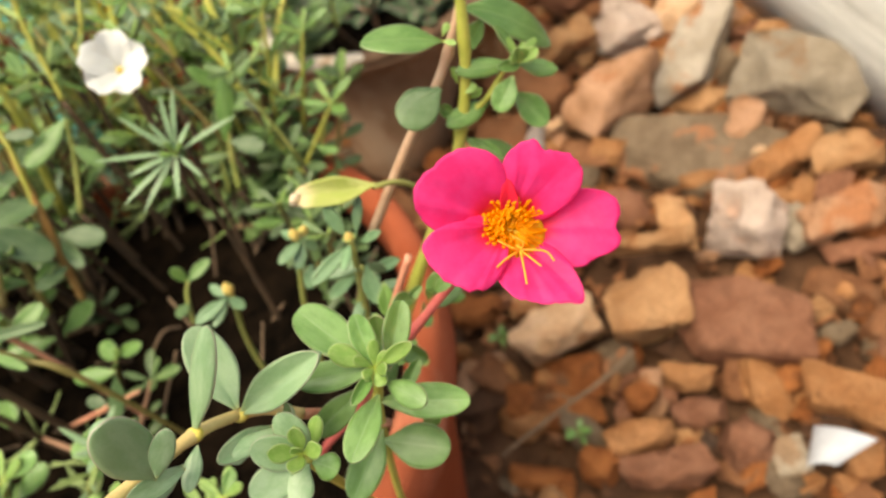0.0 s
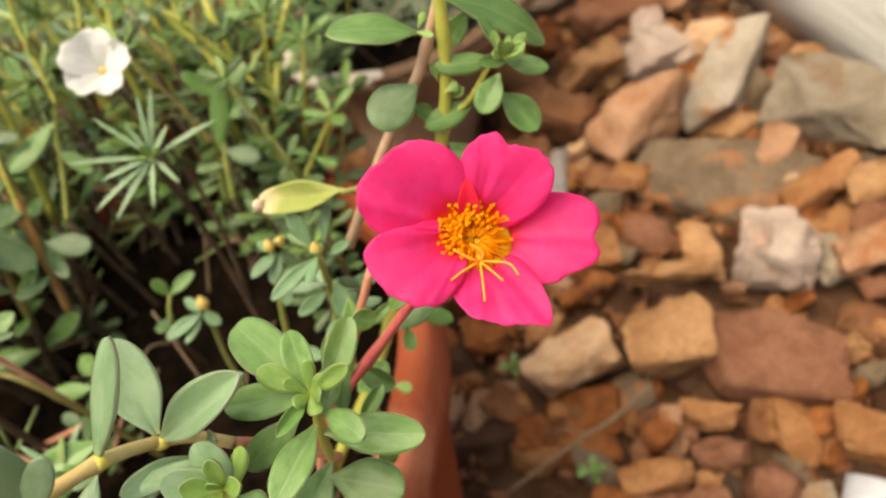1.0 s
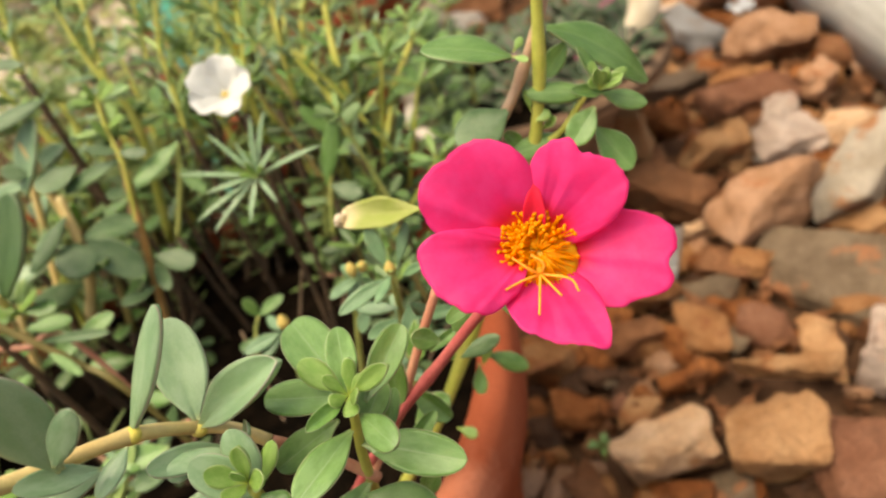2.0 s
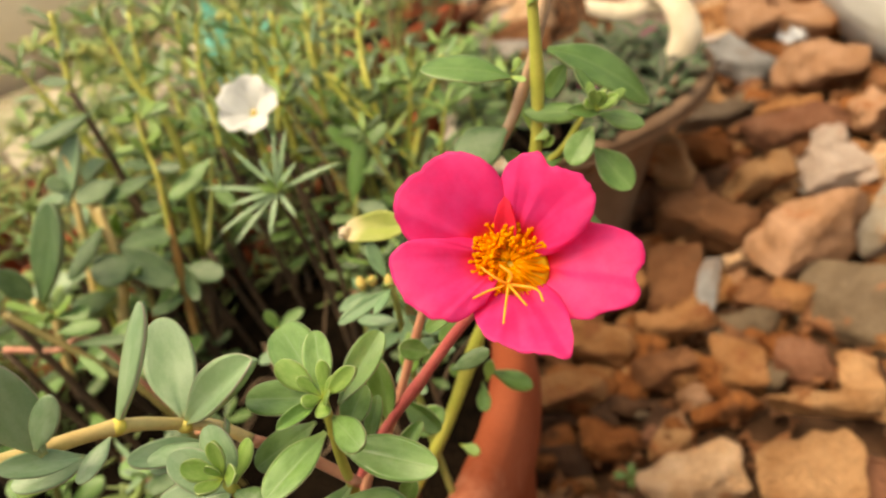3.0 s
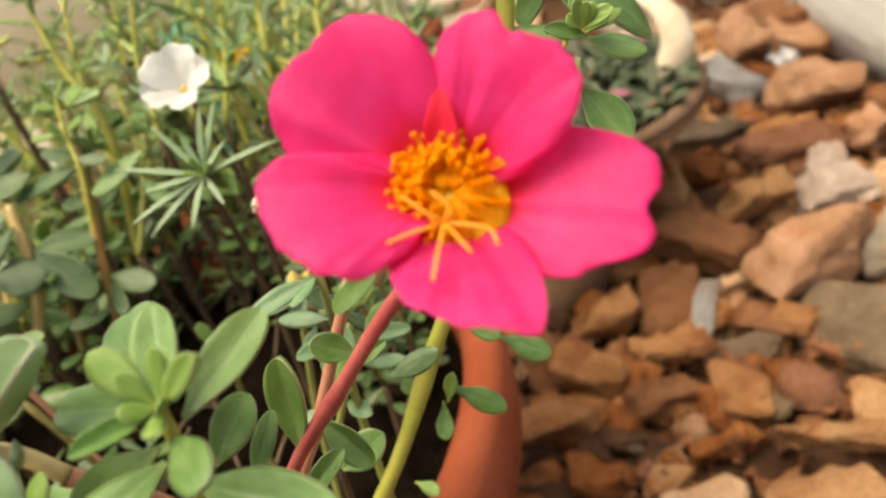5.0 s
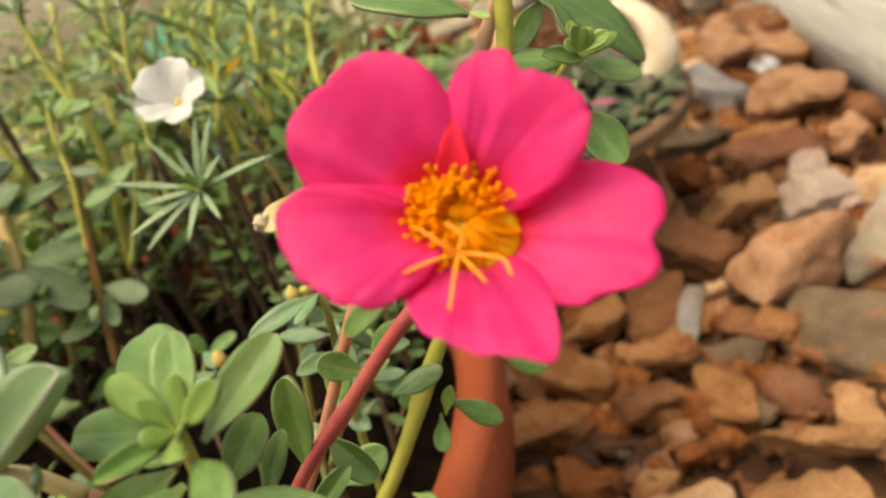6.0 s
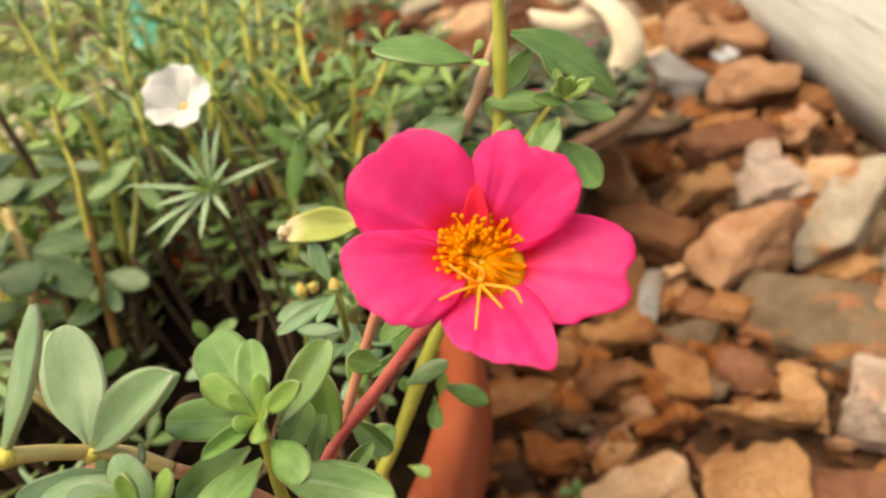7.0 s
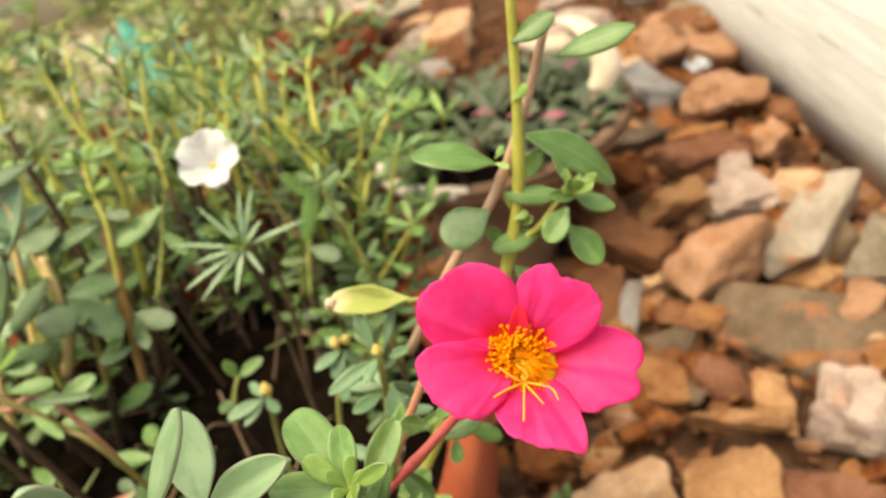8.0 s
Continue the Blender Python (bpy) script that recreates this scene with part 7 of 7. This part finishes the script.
peel((0.1300, 0.6850, 0.1667), [(0.0930, 0.6960, 0.2460), (0.1080, 0.6900, 0.2380), (0.1271, 0.6850, 0.2310), (0.1420, 0.6820, 0.2320), (0.1560, 0.6800, 0.2270)], 0.015, (0.1, 0.2, 0.95), "bent strip of dry cream peel lying over the clay bowl")


def crumpled(name, at, size, m, label, category, seed):
    bm = bmesh.new()
    bmesh.ops.create_icosphere(bm, subdivisions=4, radius=1)
    for v in bm.verts:
        q = v.co * 1.7 + Vector((seed, 0, 0))
        v.co *= 1 + 0.45 * noise.noise(q) + 0.25 * abs(noise.noise(q * 3)) - 0.2 * abs(noise.noise(q * 6))
        v.co = Vector((v.co.x * size[0], v.co.y * size[1], max(-0.5, v.co.z) * size[2]))
    ob = tagged(part(name, bm, m, None, "", False), label, category)
    ob.location = at
    return ob


crumpled("plastic_bag", (-0.30, 0.90, 0.115), (0.060, 0.045, 0.23), TEAL, "crumpled teal plastic bag behind the pots", "bag", 2)
crumpled("plastic_scrap", (0.425, 1.13, 0.02), (0.05, 0.018, 0.02), PAPER, "crumpled white plastic scrap beside the beam", "scrap", 5)
crumpled("plastic_scrap", (0.40, 1.03, 0.02), (0.03, 0.03, 0.018), PAPER, "small crumpled white plastic scrap on rubble", "scrap", 9)


def back_rubble():
    rnd = random.Random(77)
    for n in range(60):
        x, y = rnd.uniform(-0.55, 0.5), rnd.uniform(1.1, 2.4)
        s = rnd.uniform(0.05, 0.13)
        far_chunk(x, y, s * rnd.uniform(1, 1.5), s, s * 0.6, rnd.uniform(0, 360), rnd.choice(["brown", "red", "pale", "pale", "mortar", "mortar", "white", "pinkwhite", "orange", "greybeige"]), 20 + n)


back_rubble()


def far_shrubs():
    rnd = random.Random(91)
    for n in range(11):
        x, y = -0.3 - 0.28 * n + rnd.uniform(-0.1, 0.1), 2.1 + 0.55 * (n % 3) + rnd.uniform(-0.2, 0.2)
        t = thing("shrub", (x, y, 0), "leafy yellow-green shrub in front of the wall", "shrub", "shrubs by the wall")
        for k in range(4):
            a = rnd.uniform(0, 6.28)
            tip = (x + 0.16 * math.cos(a), y + 0.12 * math.sin(a), rnd.uniform(0.22, 0.42))
            pts = [(x, y, 0), (x + 0.05 * math.cos(a), y + 0.05 * math.sin(a), 0.12), tip]
            stem(t, pts, 0.006, 0.003, YELSTEM, "branch", 6)
            P = spline(pts, 6)
            for q in range(14):
                p = P[4 + q % (len(P) - 4)]
                b, ln = rnd.uniform(0, 6.28), rnd.uniform(0.05, 0.09)
                leaf(t, p, p + Vector((math.cos(b) * ln, math.sin(b) * ln, rnd.uniform(-0.01, 0.05))), ln * 0.42, (0, -0.4, 0.9), (SMALLS, FRESHES)[q % 3 == 0][q % 4])


far_shrubs()
